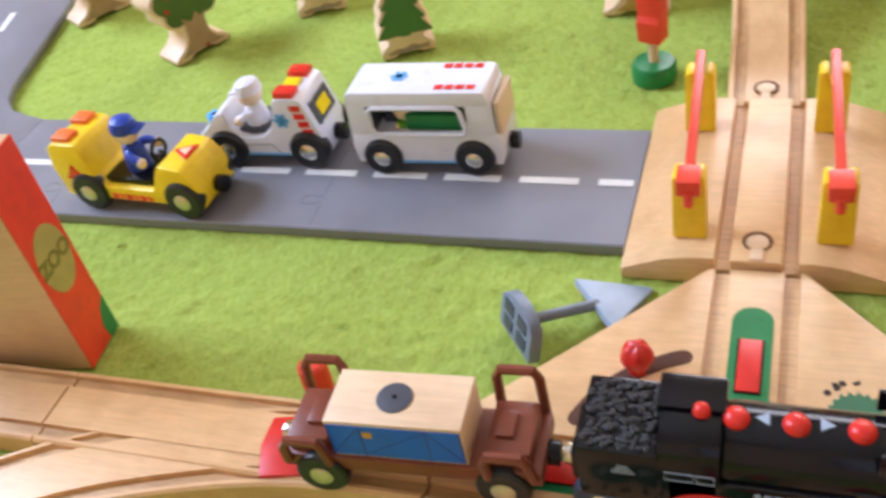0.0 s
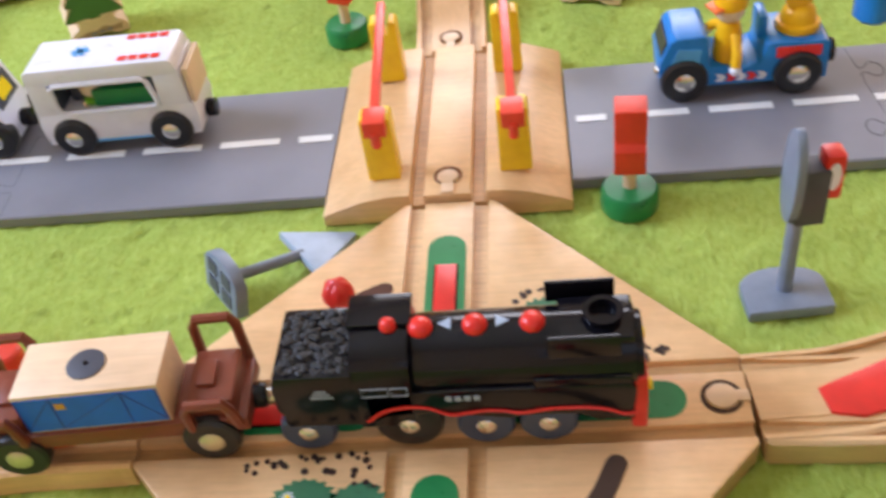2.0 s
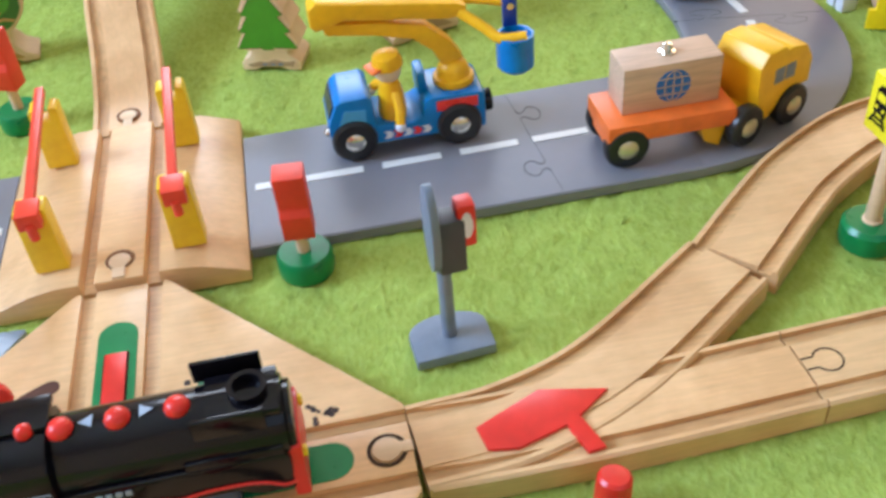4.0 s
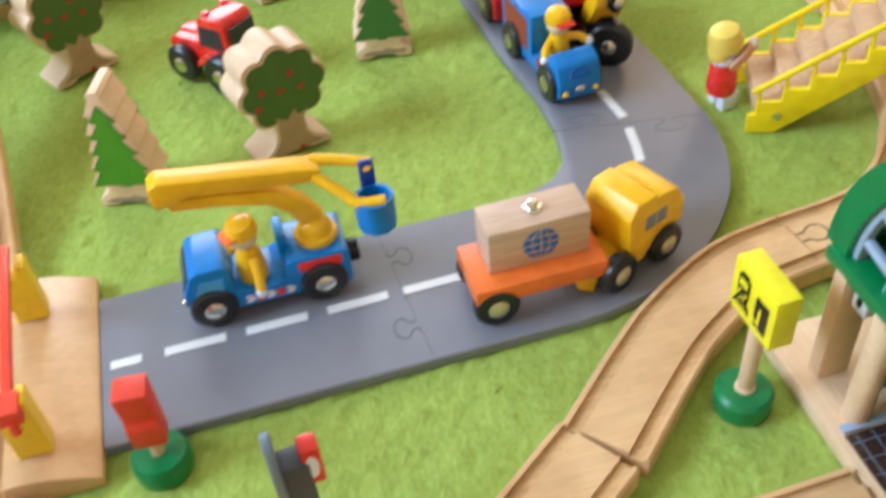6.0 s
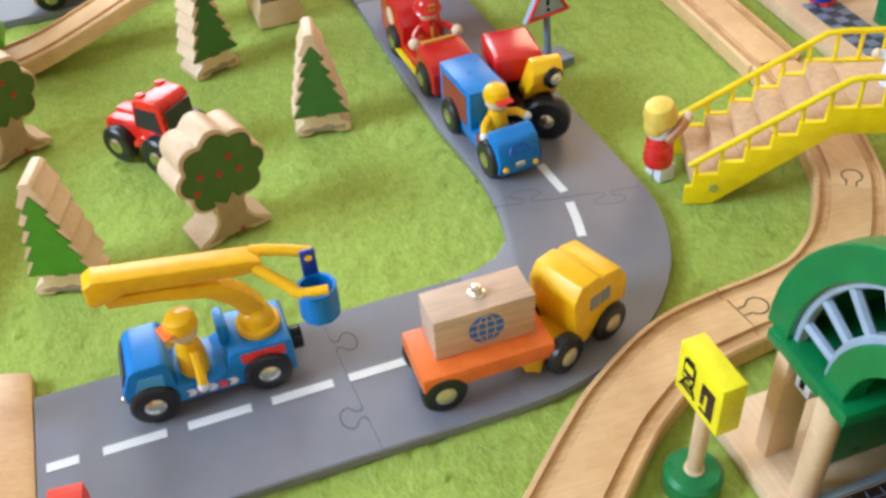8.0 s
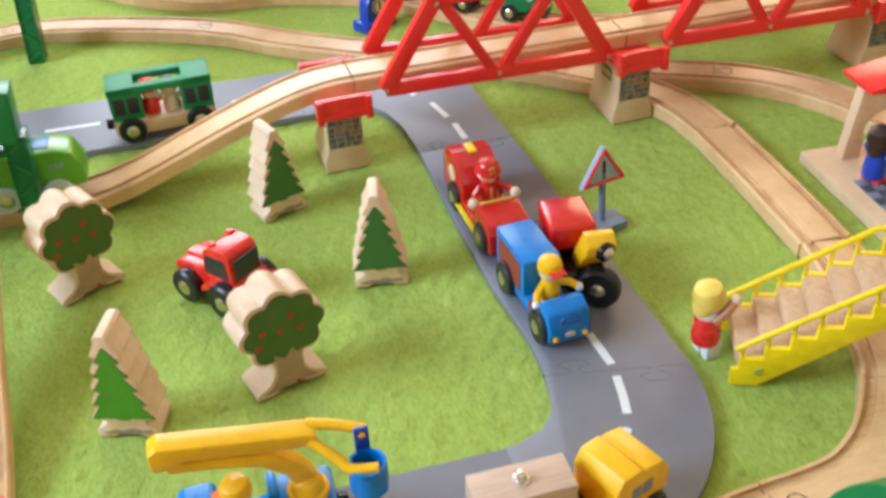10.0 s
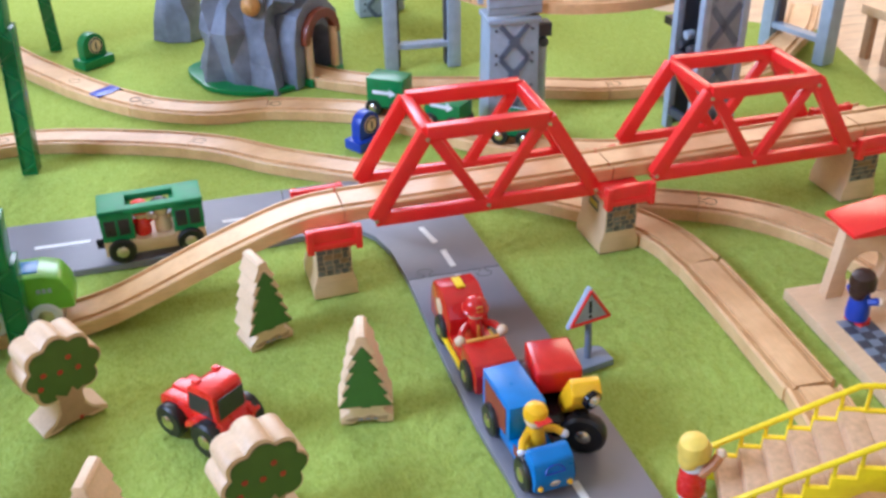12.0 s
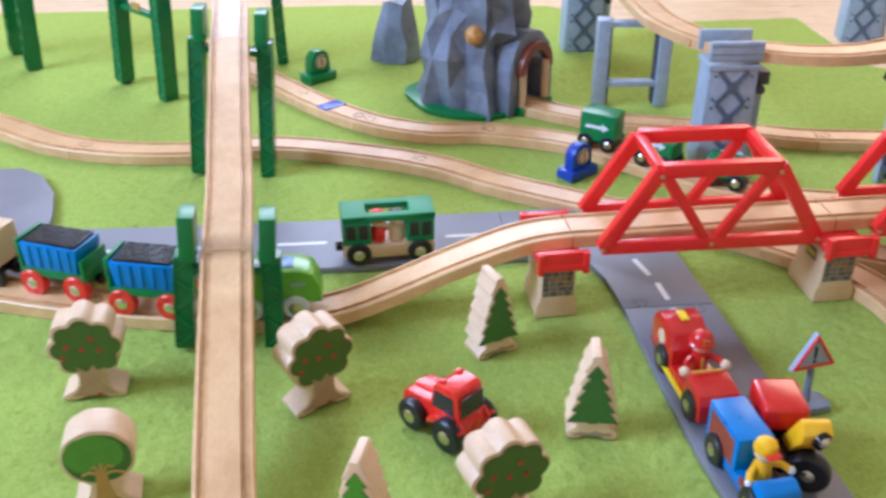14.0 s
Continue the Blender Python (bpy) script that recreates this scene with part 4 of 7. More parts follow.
# ---- wheels and dolls ----
def wheel(t, x, y, z, r=0.0122, w=0.0075, tyre=None, hub=None, out=-1, hub_r=0.0052):
    """A wheel on the axle line along y; out is the side on which the hub shows."""
    prof = [(r * 0.45, -w / 2), (r * 0.86, -w / 2), (r * 0.97, -w * 0.36), (r, -w * 0.1), (r, w * 0.1), (r * 0.97, w * 0.36), (r * 0.86, w / 2), (r * 0.45, w / 2)]
    ob = part("wheel", Shape().lathe(prof, axis=(0, 1, 0), seg=28), tyre or RUBBER, t, "black rubbery toy wheel" if tyre is None else "")
    ob.matrix_local = pose(x, y, z)
    h = out * (w / 2)
    part("hub", Shape().lathe([(hub_r, -0.001), (hub_r, 0.0003), (hub_r * 0.75, 0.0012), (hub_r * 0.3, 0.0016), (0.0, 0.0017)], (0, h, 0), (0, out, 0), 18), hub or CHROME, ob, "metal wheel hub")
    return ob


def wheels(t, xs, half, r=0.0122, w=0.0075, **kw):
    for x in xs:
        wheel(t, x, -half, r, r, w, out=-1, **kw)
        wheel(t, x, half, r, r, w, out=1, **kw)


def doll(x, y, z, rz, label, shirt, cap=None, hair=None, arms=((0.004, -0.011, 0.016), (0.004, 0.011, 0.016)), legs=None, visor=None, h=0.020, hand=None, sleeve=None, collar=None, brim=0.0, hand_r=0.0030):
    """A small wooden figure facing local +x; one plain mesh."""
    s = Shape()
    s.use(0).lathe([(0.0070, 0.0), (0.0075, 0.004), (0.0066, h * 0.7), (0.0048, h), (0.003, h + 0.0012)], (0, 0, 0), (0, 0, 1), 18)
    s.use(1).ball((0.0004, 0, h + 0.0072), 0.0074, (1, 1, 1.05))
    if cap:
        s.use(2).lathe([(0.0078, 0.0), (0.0080, 0.003), (0.0066, 0.0065), (0.003, 0.0083), (0, 0.0086)], (-0.0002, 0, h + 0.0085), (0.12, 0, 1), 20)
        if brim:
            s.use(2).lathe([(brim * 0.9, 0.0), (brim, 0.0006), (brim * 0.86, 0.0020), (brim * 0.78, 0.0062), (brim * 0.5, 0.0092), (0, 0.0102)], (0.0006, 0, h + 0.0085), (0.22, 0, 1), 22)
            s.use(4).box((brim * 0.86, 0, h + 0.0125), (0.0012, 0.0046, 0.0048), 0.0004, Matrix.Rotation(radians(-10), 4, "Y"))
            s.use(4).box((0.0068, 0, h * 0.62), (0.0016, 0.0016, h * 0.5), 0.0003, Matrix.Rotation(radians(-4), 4, "Y"))
        else:
            s.use(4 if visor else 2).box((0.0085, 0, h + 0.0095), (0.0055, 0.0105, 0.0013), 0.0005, Matrix.Rotation(radians(12), 4, "Y"))
    elif hair:
        s.use(2).lathe([(0.0079, -0.003), (0.0083, 0.002), (0.0068, 0.0066), (0.003, 0.0085), (0, 0.0088)], (-0.0012, 0, h + 0.0072), (-0.2, 0, 1), 20)
        s.use(2).ball((-0.0042, 0, h + 0.003), 0.0062, (0.8, 1, 1.25))
    for ax, ay, az in arms:
        sh = Vector((0, math.copysign(0.0058, ay), h * 0.78))
        tip = Vector((ax, ay, az))
        mid = (sh + tip) / 2 + Vector((0.0, math.copysign(0.0015, ay), 0.001))
        s.use(5 if sleeve else 0).tube([sh, mid, tip], 0.0026, 8)
        s.use(1 if hand is None else 3).ball(tip, hand_r, seg=10)
    if collar:
        s.use(6).lathe([(0.0056, 0.0), (0.0066, 0.0015), (0.0060, 0.0042), (0.0035, 0.0060)], (-0.0012, 0, h - 0.0040), (0, 0, 1), 16)
    if legs:
        s.use(3).box((0.002, -0.0036, -0.004), (0.009, 0.006, 0.010), 0.0012).box((0.002, 0.0036, -0.004), (0.009, 0.006, 0.010), 0.0012)
    ob = solid("toy_figure", s, [shirt, CREAM, cap or hair or shirt, legs or hand or CREAM, visor or cap or shirt, sleeve or shirt, collar or shirt], label, "toy figure", x, y, z, rz, group="wooden toy figures")
    return ob


def stripes(t, xs, y, z, w, h, mats, name="stripe"):
    for k, x in enumerate(xs):
        part(name, Shape().prism([(x - w / 2, z - h / 2), (x + w / 2, z - h / 2), (x + w / 2 + h * 0.4, z), (x + w / 2, z + h / 2), (x - w / 2, z + h / 2), (x - w / 2 + h * 0.4, z)], y - 0.0003, y + 0.0002, "xz"), mats[k % len(mats)], t)


# ---- crane truck ----
def crane_truck():
    t = thing("crane_truck", "blue toy crane truck with a folded yellow boom", "toy truck", 0.1600, 0.0850, RH)
    b = [(-0.0390, 0.0075), (-0.0400, 0.0220), (-0.0350, 0.0335), (-0.0320, 0.0355), (-0.0190, 0.0360), (-0.0165, 0.0340), (-0.0155, 0.0185), (0.0030, 0.0165), (0.0090, 0.0190), (0.0110, 0.0280), (0.0140, 0.0292), (0.0400, 0.0288), (0.0418, 0.0270), (0.0418, 0.0075)]
    part("body", Shape().prism(b, -0.0150, 0.0150, "xz", 0.0013), BLUE, t, "glossy blue body")
    part("seat_back", Shape().box((0.0110, 0.0030, 0.0320), (0.0050, 0.0160, 0.0130), 0.002), BLUE, t)
    wheels(t, (-0.0275, 0.0275), 0.0138, 0.0120, 0.0082)
    for sy in (-1, 1):
        part("side_window", Shape().prism([(-0.0345, 0.0215), (-0.0205, 0.0215), (-0.0200, 0.0290), (-0.0310, 0.0300)], sy * 0.0152 - 0.0003, sy * 0.0152 + 0.0003, "xz"), SKYBLUE, t, "pale blue window print")
        part("red_panel", Shape().box((0.0270, sy * 0.0152, 0.0240), (0.0215, 0.0006, 0.0058), 0.0001), RED, t, "red printed panel")
        stripes(t, (-0.0105, -0.0055, -0.0005, 0.0045, 0.0095), sy * 0.0152, 0.0120, 0.0034, 0.0042, [WHITE, RED])
    part("headlight", Shape().ball((-0.0402, -0.011, 0.0165), 0.0022), CHROME, t)
    part("windscreen", Shape().box((-0.0377, 0, 0.0285), (0.0006, 0.024, 0.008), 0, Matrix.Rotation(radians(19), 4, "Y")), GLASS_PRINT, t)
    part("coupling", Shape().cyl((0.0448, 0, 0.0140), (1, 0, 0), 0.0060, 0.006, 0.0008), BLACK, t)
    part("turret", Shape().lathe([(0.0106, 0.0), (0.0110, 0.0020), (0.0106, 0.0036), (0.0088, 0.0044), (0.0082, 0.0080), (0.0070, 0.0105), (0.0045, 0.0125), (0.0, 0.0130)], (0.0285, 0, 0.0290)), AMBER, t, "yellow turntable")
    arm = Shape()
    arm.prism([(-0.0375, 0.0645), (-0.0405, 0.0670), (-0.0412, 0.0765), (-0.0370, 0.0800), (-0.0290, 0.0790), (0.0310, 0.0748), (0.0370, 0.0730), (0.0355, 0.0672), (0.0260, 0.0665), (-0.0240, 0.0695)], -0.0062, 0.0062, "xz", 0.0018)
    boom = part("upper_boom", arm, AMBER, t, "yellow plastic boom")
    boom.matrix_local = pose(0.0300, 0, 0.0700, 0, 5, 0) @ pose(-0.0300, 0, -0.0700)
    low = Shape().prism([(-0.0350, 0.0625), (-0.0365, 0.0690), (-0.0080, 0.0672), (0.0150, 0.0635), (0.0270, 0.0540), (0.0345, 0.0435), (0.0230, 0.0400), (0.0180, 0.0490), (0.0080, 0.0565), (-0.0120, 0.0605)], -0.0045, 0.0045, "xz", 0.0016)
    boom = part("lower_boom", low, AMBER, t)
    boom.matrix_local = pose(0.0280, 0, 0.0460, 0, 4, 0) @ pose(-0.0280, 0, -0.0460)
    for pts in ([(0.033, 0.0040, 0.0725), (0.046, 0.000, 0.0718), (0.0600, -0.006, 0.0705)], [(0.033, -0.0045, 0.0690), (0.0450, -0.0140, 0.0620), (0.0500, -0.0190, 0.0590), (0.0625, -0.0225, 0.0600)]):
        part("fork_arm", Shape().tube(spline(pts, 0.004), 0.0028, 10), AMBER, t)
    bk = part("bucket", Shape().lathe([(0.0070, 0.0), (0.0096, 0.0025), (0.0096, 0.0195), (0.0080, 0.0195), (0.0078, 0.006), (0, 0.006)], (0.0578, -0.0170, 0.0400), seg=10), BLUE, t, "blue plastic basket")
    part("bucket_bracket", Shape().box((0.0575, -0.0080, 0.0655), (0.0074, 0.0020, 0.0170), 0.0008), NAVY, bk)
    part("pin", Shape().cyl((0.0575, -0.0080, 0.0705), (0, 1, 0), 0.0018, 0.004), CHROME, bk)
    doll(0.1545, 0.0800, RH + 0.0170, 200, "toy crane driver with yellow clothes and yellow cap", AMBER, cap=AMBER, visor=ORANGE, arms=((0.003, 0.0135, 0.001), (0.006, -0.011, 0.012)), h=0.021, hand=WHITE)


crane_truck()


# ---- flatbed trailer, crate and tractor unit ----
def flatbed():
    t = thing("flatbed_trailer", "orange wooden flatbed trailer on the grey road", "toy trailer", 0.2830, 0.0400, RH)
    part("bed", Shape().box((0.0022, 0, 0.0200), (0.0660, 0.0345, 0.0100), 0.0014), ORANGE, t, "orange painted bed")
    part("underframe", Shape().box((-0.0200, 0, 0.0135), (0.0200, 0.0200, 0.0060), 0.001), ORANGE, t)
    part("landing_leg", Shape().prism([(0.022, 0.004), (0.030, 0.0), (0.034, 0.016), (0.018, 0.016)], -0.012, -0.004, "xz", 0.0005), AMBER, t, "yellow support leg")
    wheels(t, (-0.0205,), 0.0140, 0.0115, 0.0078, hub=BRASSY)
    c = thing("crate", "plain wooden crate with a blue globe print and steel stud", "crate", 0.2870, 0.0435, RH + 0.0250)
    part("block", Shape().box((0, 0, 0.0125), (0.0500, 0.0215, 0.0250), 0.0005), CRATE, c)
    part("stud", Shape().lathe([(0.0042, 0), (0.0042, 0.0008), (0.0026, 0.0012), (0.0030, 0.003), (0.0022, 0.0046), (0, 0.0050)], (0, 0, 0.0250)), CHROME, c, "steel magnet stud")
    g = part("globe_print", Shape().cyl((0.0005, -0.0108, 0.0125), (0, 1, 0), 0.0088, 0.0004, seg=28), BLUE_PRINT, c, "round blue globe print")
    for k in (-0.5, 0.0, 0.5):
        part("meridian", Shape().tube([(0.0005 + k * 0.0088 * math.cos(a), -0.0111, 0.0125 + 0.0085 * math.sin(a)) for a in np.linspace(-1.57, 1.57, 9)], 0.0003, 6), CRATE, g)
        w = 0.0088 * math.sqrt(1 - k * k)
        part("parallel", Shape().tube([(0.0005 - w, -0.0111, 0.0125 + k * 0.0088), (0.0005 + w, -0.0111, 0.0125 + k * 0.0088)], 0.0003, 6), CRATE, g)
    u = thing("tractor_unit", "yellow wooden toy lorry cab coupled to the orange trailer", "toy truck", 0.3370, 0.0470, RH, 23)
    cab = [(-0.0110, 0.0140), (-0.0130, 0.0250), (-0.0140, 0.0400), (-0.0090, 0.0475), (0.0030, 0.0475), (0.0050, 0.0445), (0.0080, 0.0455), (0.0190, 0.0430), (0.0245, 0.0340), (0.0245, 0.0200), (0.0080, 0.0200), (-0.0030, 0.0090), (-0.0110, 0.0090)]
    part("cab", Shape().prism(cab, -0.0150, 0.0150, "xz", 0.0012), AMBER, u, "yellow painted cab")
    part("chassis", Shape().box((0.0020, 0, 0.0115), (0.0480, 0.0180, 0.0080), 0.001), AMBER, u)
    wheels(u, (-0.0195, 0.0125), 0.0140, 0.0112, 0.0076, hub=BRASSY)
    for x in (0.0005, 0.0082):
        part("side_window", Shape().box((x, -0.0152, 0.0325), (0.0064, 0.0006, 0.0080), 0.0001), GREY, u, "grey window print")


BLUE_PRINT = material("blue_print", (0.02, 0.14, 0.48), 0.5)
flatbed()


# ---- vehicles on the north lane ----
def blue_truck():
    t = thing("delivery_truck", "blue wooden toy delivery truck with red side panels", "toy truck", 0.3600, 0.2154, RH, 5)
    part("cargo_box", Shape().box((0, 0.0235, 0.0265), (0.0256, 0.0450, 0.0300), 0.0012), BLUE, t, "blue cargo box")
    part("chassis", Shape().box((0, 0.0025, 0.0110), (0.0250, 0.0860, 0.0090), 0.0012), BLUE, t)
    hood = [(-0.0405, 0.0070), (-0.0420, 0.0170), (-0.0380, 0.0290), (-0.0295, 0.0325), (-0.0245, 0.0305), (-0.0225, 0.0070)]
    part("bonnet", Shape().prism(hood, -0.0138, 0.0138, "yz", 0.0020), BLUE, t)
    for sx in (-1, 1):
        part("side_panel", Shape().box((sx * 0.0130, 0.0235, 0.0265), (0.0005, 0.0350, 0.0210)), RUST, t, "brownish red side panel")
        part("door_print", Shape().box((sx * 0.0127, -0.0115, 0.0155), (0.0005, 0.0100, 0.0070)), RUST, t)
        for y in (-0.0265, 0.0275):
            w = wheel(t, sx * 0.0130, y, 0.0120, 0.0120, 0.0078)
            w.matrix_local = pose(sx * 0.0130, y, 0.0120, 0, 0, 90 * sx)
        part("headlight", Shape().ball((sx * 0.0100, -0.0418, 0.0115), 0.0019), AMBER, t)
    part("grille_badge", Shape().ball((0, -0.0415, 0.0130), 0.0036, (1, 0.4, 0.7)), CHROME, t, "round metal stud")
    part("wiper_print", Shape().tube([(0.0065 * math.cos(a), -0.0412 + 0.0022 * math.sin(a), 0.0215 + 0.0045 * math.sin(a)) for a in np.linspace(0, 3.1416, 9)], 0.0005, 6).tube([(-0.0065, -0.0413, 0.0215), (0.0065, -0.0413, 0.0215)], 0.0005, 6), NAVY, t)
    doll(0.3605, 0.2045, RH + 0.0150, -76, "toy driver with yellow jacket and yellow cap", AMBER, cap=AMBER, visor=RED, arms=((0.009, 0.0165, 0.0125), (0.006, -0.0135, 0.008)), h=0.0195, hand=WHITE)


RUST = material("brownish_red_panel", (0.30, 0.06, 0.03), 0.5)
blue_truck()


OCHRE_TRIM = material("gold_trim_paint", (0.70, 0.33, 0.05), 0.35)


def fire_truck():
    t = thing("fire_truck", "red wooden toy fire truck with gold trim", "toy fire truck", 0.3559, 0.3244, RH, 3)
    rear = [(0.0100, 0.0080), (0.0100, 0.0280), (0.0180, 0.0400), (0.0320, 0.0455), (0.0480, 0.0430), (0.0560, 0.0330), (0.0575, 0.0080)]
    part("rear_body", Shape().prism(rear, -0.0155, 0.0155, "yz", 0.0025), DEEP_RED, t, "rounded red rear body")
    part("chassis", Shape().box((0, 0.0050, 0.0115), (0.0300, 0.1000, 0.0090), 0.0015), DEEP_RED, t)
    hood = [(-0.0500, 0.0070), (-0.0500, 0.0230), (-0.0450, 0.0285), (-0.0220, 0.0315), (-0.0190, 0.0290), (-0.0190, 0.0070)]
    part("bonnet", Shape().prism(hood, -0.0160, 0.0160, "yz", 0.0014), DEEP_RED, t)
    part("windscreen_trim", Shape().box((0, -0.0205, 0.0318), (0.0250, 0.0030, 0.0016), 0.0004), OCHRE_TRIM, t, "gold trim")
    # Flat yellow stripe on the roof, not a lamp.
    part("roof_stripe", Shape().box((0, 0.0345, 0.0456), (0.0065, 0.0140, 0.0012), 0.0003), YELLOW, t, "yellow stripe on the roof")
    for sx in (-1, 1):
        part("emblem", Shape().cyl((sx * 0.0157, 0.0330, 0.0280), (1, 0, 0), 0.0068, 0.0006, seg=20), MAPLE, t, "round gold emblem print")
        part("running_board", Shape().box((sx * 0.0172, -0.0020, 0.0100), (0.0032, 0.0420, 0.0030), 0.0006), YELLOW, t, "yellow running board")
        for y in (-0.0330, 0.0260):
            w = wheel(t, sx * 0.0148, y, 0.0120, 0.0120, 0.0078)
            w.matrix_local = pose(sx * 0.0148, y, 0.0120, 0, 0, 90 * sx)
    part("coupling", Shape().cyl((0, -0.0530, 0.0120), (0, 1, 0), 0.0045, 0.006, 0.0006), BLACK, t)
    doll(0.3558, 0.3203, RH + 0.0160, -85, "toy firefighter with red coat and red helmet", DEEP_RED, cap=DEEP_RED, visor=OCHRE_TRIM, arms=((0.0115, 0.0165, 0.016), (0.0115, -0.0160, 0.014)), h=0.0235, hand=CREAM, brim=0.0100, hand_r=0.0042)


fire_truck()


def dumper():
    t = thing("front_loader", "red and yellow toy loader with thick black wheels", "toy truck", 0.3885, 0.2400, RH, -6)
    part("engine_cover", Shape().box((0.0010, 0.0150, 0.0375), (0.0320, 0.0370, 0.0195), 0.0036, segs=3), DEEP_RED, t, "glossy red rounded cover")
    part("chassis", Shape().box((0, 0.0070, 0.0160), (0.0220, 0.0640, 0.0140), 0.002), BLACK, t)
    neck = [(-0.0020, 0.0230), (-0.0120, 0.0170), (-0.0345, 0.0440), (-0.0360, 0.0520), (-0.0310, 0.0580), (-0.0250, 0.0580)]
    part("neck", Shape().prism(neck, 0.0000, 0.0195, "yz", 0.0016), AMBER, t, "yellow raised neck")
    part("lamp", Shape().lathe([(0.0066, 0), (0.0066, 0.0032), (0.0054, 0.0036), (0.0050, 0.0018), (0, 0.0016)], (0.0120, -0.0345, 0.0480), (0.45, -1, -0.1)), BLACK, t, "black ring lamp")
    part("lamp_stud", Shape().ball((0.0132, -0.0372, 0.0478), 0.0046, (1, 0.75, 1)), CHROME, t, "bright metal ball")
    for sx in (-1, 1):
        w = wheel(t, sx * 0.0125, 0.0290, 0.0150, 0.0150, 0.0105, hub_r=0.0055)
        w.matrix_local = pose(sx * 0.0125, 0.0290, 0.0150, 0, 0, 90 * sx)
    w = wheel(t, 0.0116, -0.0290, 0.0150, 0.0150, 0.0105, hub_r=0.0050)
    w.matrix_local = pose(0.0116, -0.0290, 0.0150, 0, 0, -26)
    part("fork", Shape().box((0.0105, -0.0200, 0.0270), (0.0080, 0.0160, 0.0080), 0.0012), BLACK, t, "black wheel fork")


dumper()


# ---- red tractor on the carpet ----
def tractor():
    t = thing("tractor", "red wooden toy tractor with dark printed windows", "toy tractor", 0.1615, 0.3045, 0, 130)
    body = [(-0.0260, 0.0100), (-0.0260, 0.0200), (-0.0230, 0.0245), (-0.0215, 0.0440), (-0.0180, 0.0465), (-0.0040, 0.0465), (0.0010, 0.0430), (0.0035, 0.0280), (0.0260, 0.0265), (0.0305, 0.0230), (0.0310, 0.0100)]
    part("body", Shape().prism(body, -0.0125, 0.0125, "xz", 0.0020), RED, t, "glossy red body")
    for sy in (-1, 1):
        part("mudguard", Shape().prism([(-0.0290, 0.0120), (-0.0285, 0.0205), (-0.0230, 0.0250), (-0.0060, 0.0250), (0.0020, 0.0190), (0.0020, 0.0140), (-0.0040, 0.0180), (-0.0210, 0.0180)], sy * 0.0145 - 0.0040, sy * 0.0145 + 0.0040, "xz", 0.0015), RED, t)
        part("side_window", Shape().prism([(-0.0190, 0.0270), (0.0012, 0.0270), (-0.0010, 0.0405), (-0.0180, 0.0415)], sy * 0.0127 - 0.0003, sy * 0.0127 + 0.0003, "xz"), GLASS_PRINT, t, "dark window print")
    part("rear_window", Shape().box((-0.0236, 0, 0.0345), (0.0006, 0.0205, 0.0150)), GLASS_PRINT, t, "dark window print")
    for y in (-0.0080, 0.0080):
        part("roof_lamp", Shape().box((-0.0040, y, 0.0470), (0.0045, 0.0045, 0.0020), 0.0008), RED, t)
    part("bonnet_stripe", Shape().box((0.0165, 0, 0.0274), (0.0200, 0.0090, 0.0022), 0.0008), RED, t)
    part("front_axle", Shape().box((0.0190, 0, 0.0110), (0.0120, 0.0180, 0.0080), 0.001), PALE, t)
    wheels(t, (0.0170,), 0.0155, 0.0120, 0.0082)
    wheels(t, (-0.0170,), 0.0160, 0.0132, 0.0090)
    resize(1.08, t)


tractor()


# ---- ambulance car and trailer, yellow service car ----
def star(s, c, r, plane="xz", d=0.0005):
    for k in range(3):
        if plane == "xz":
            s.box(c, (r * 2, d, r * 0.55), 0, Matrix.Rotation(radians(60 * k), 4, "Y"))
        else:
            s.box(c, (r * 2, r * 0.55, d), 0, Matrix.Rotation(radians(60 * k), 4, "Z"))
    return s


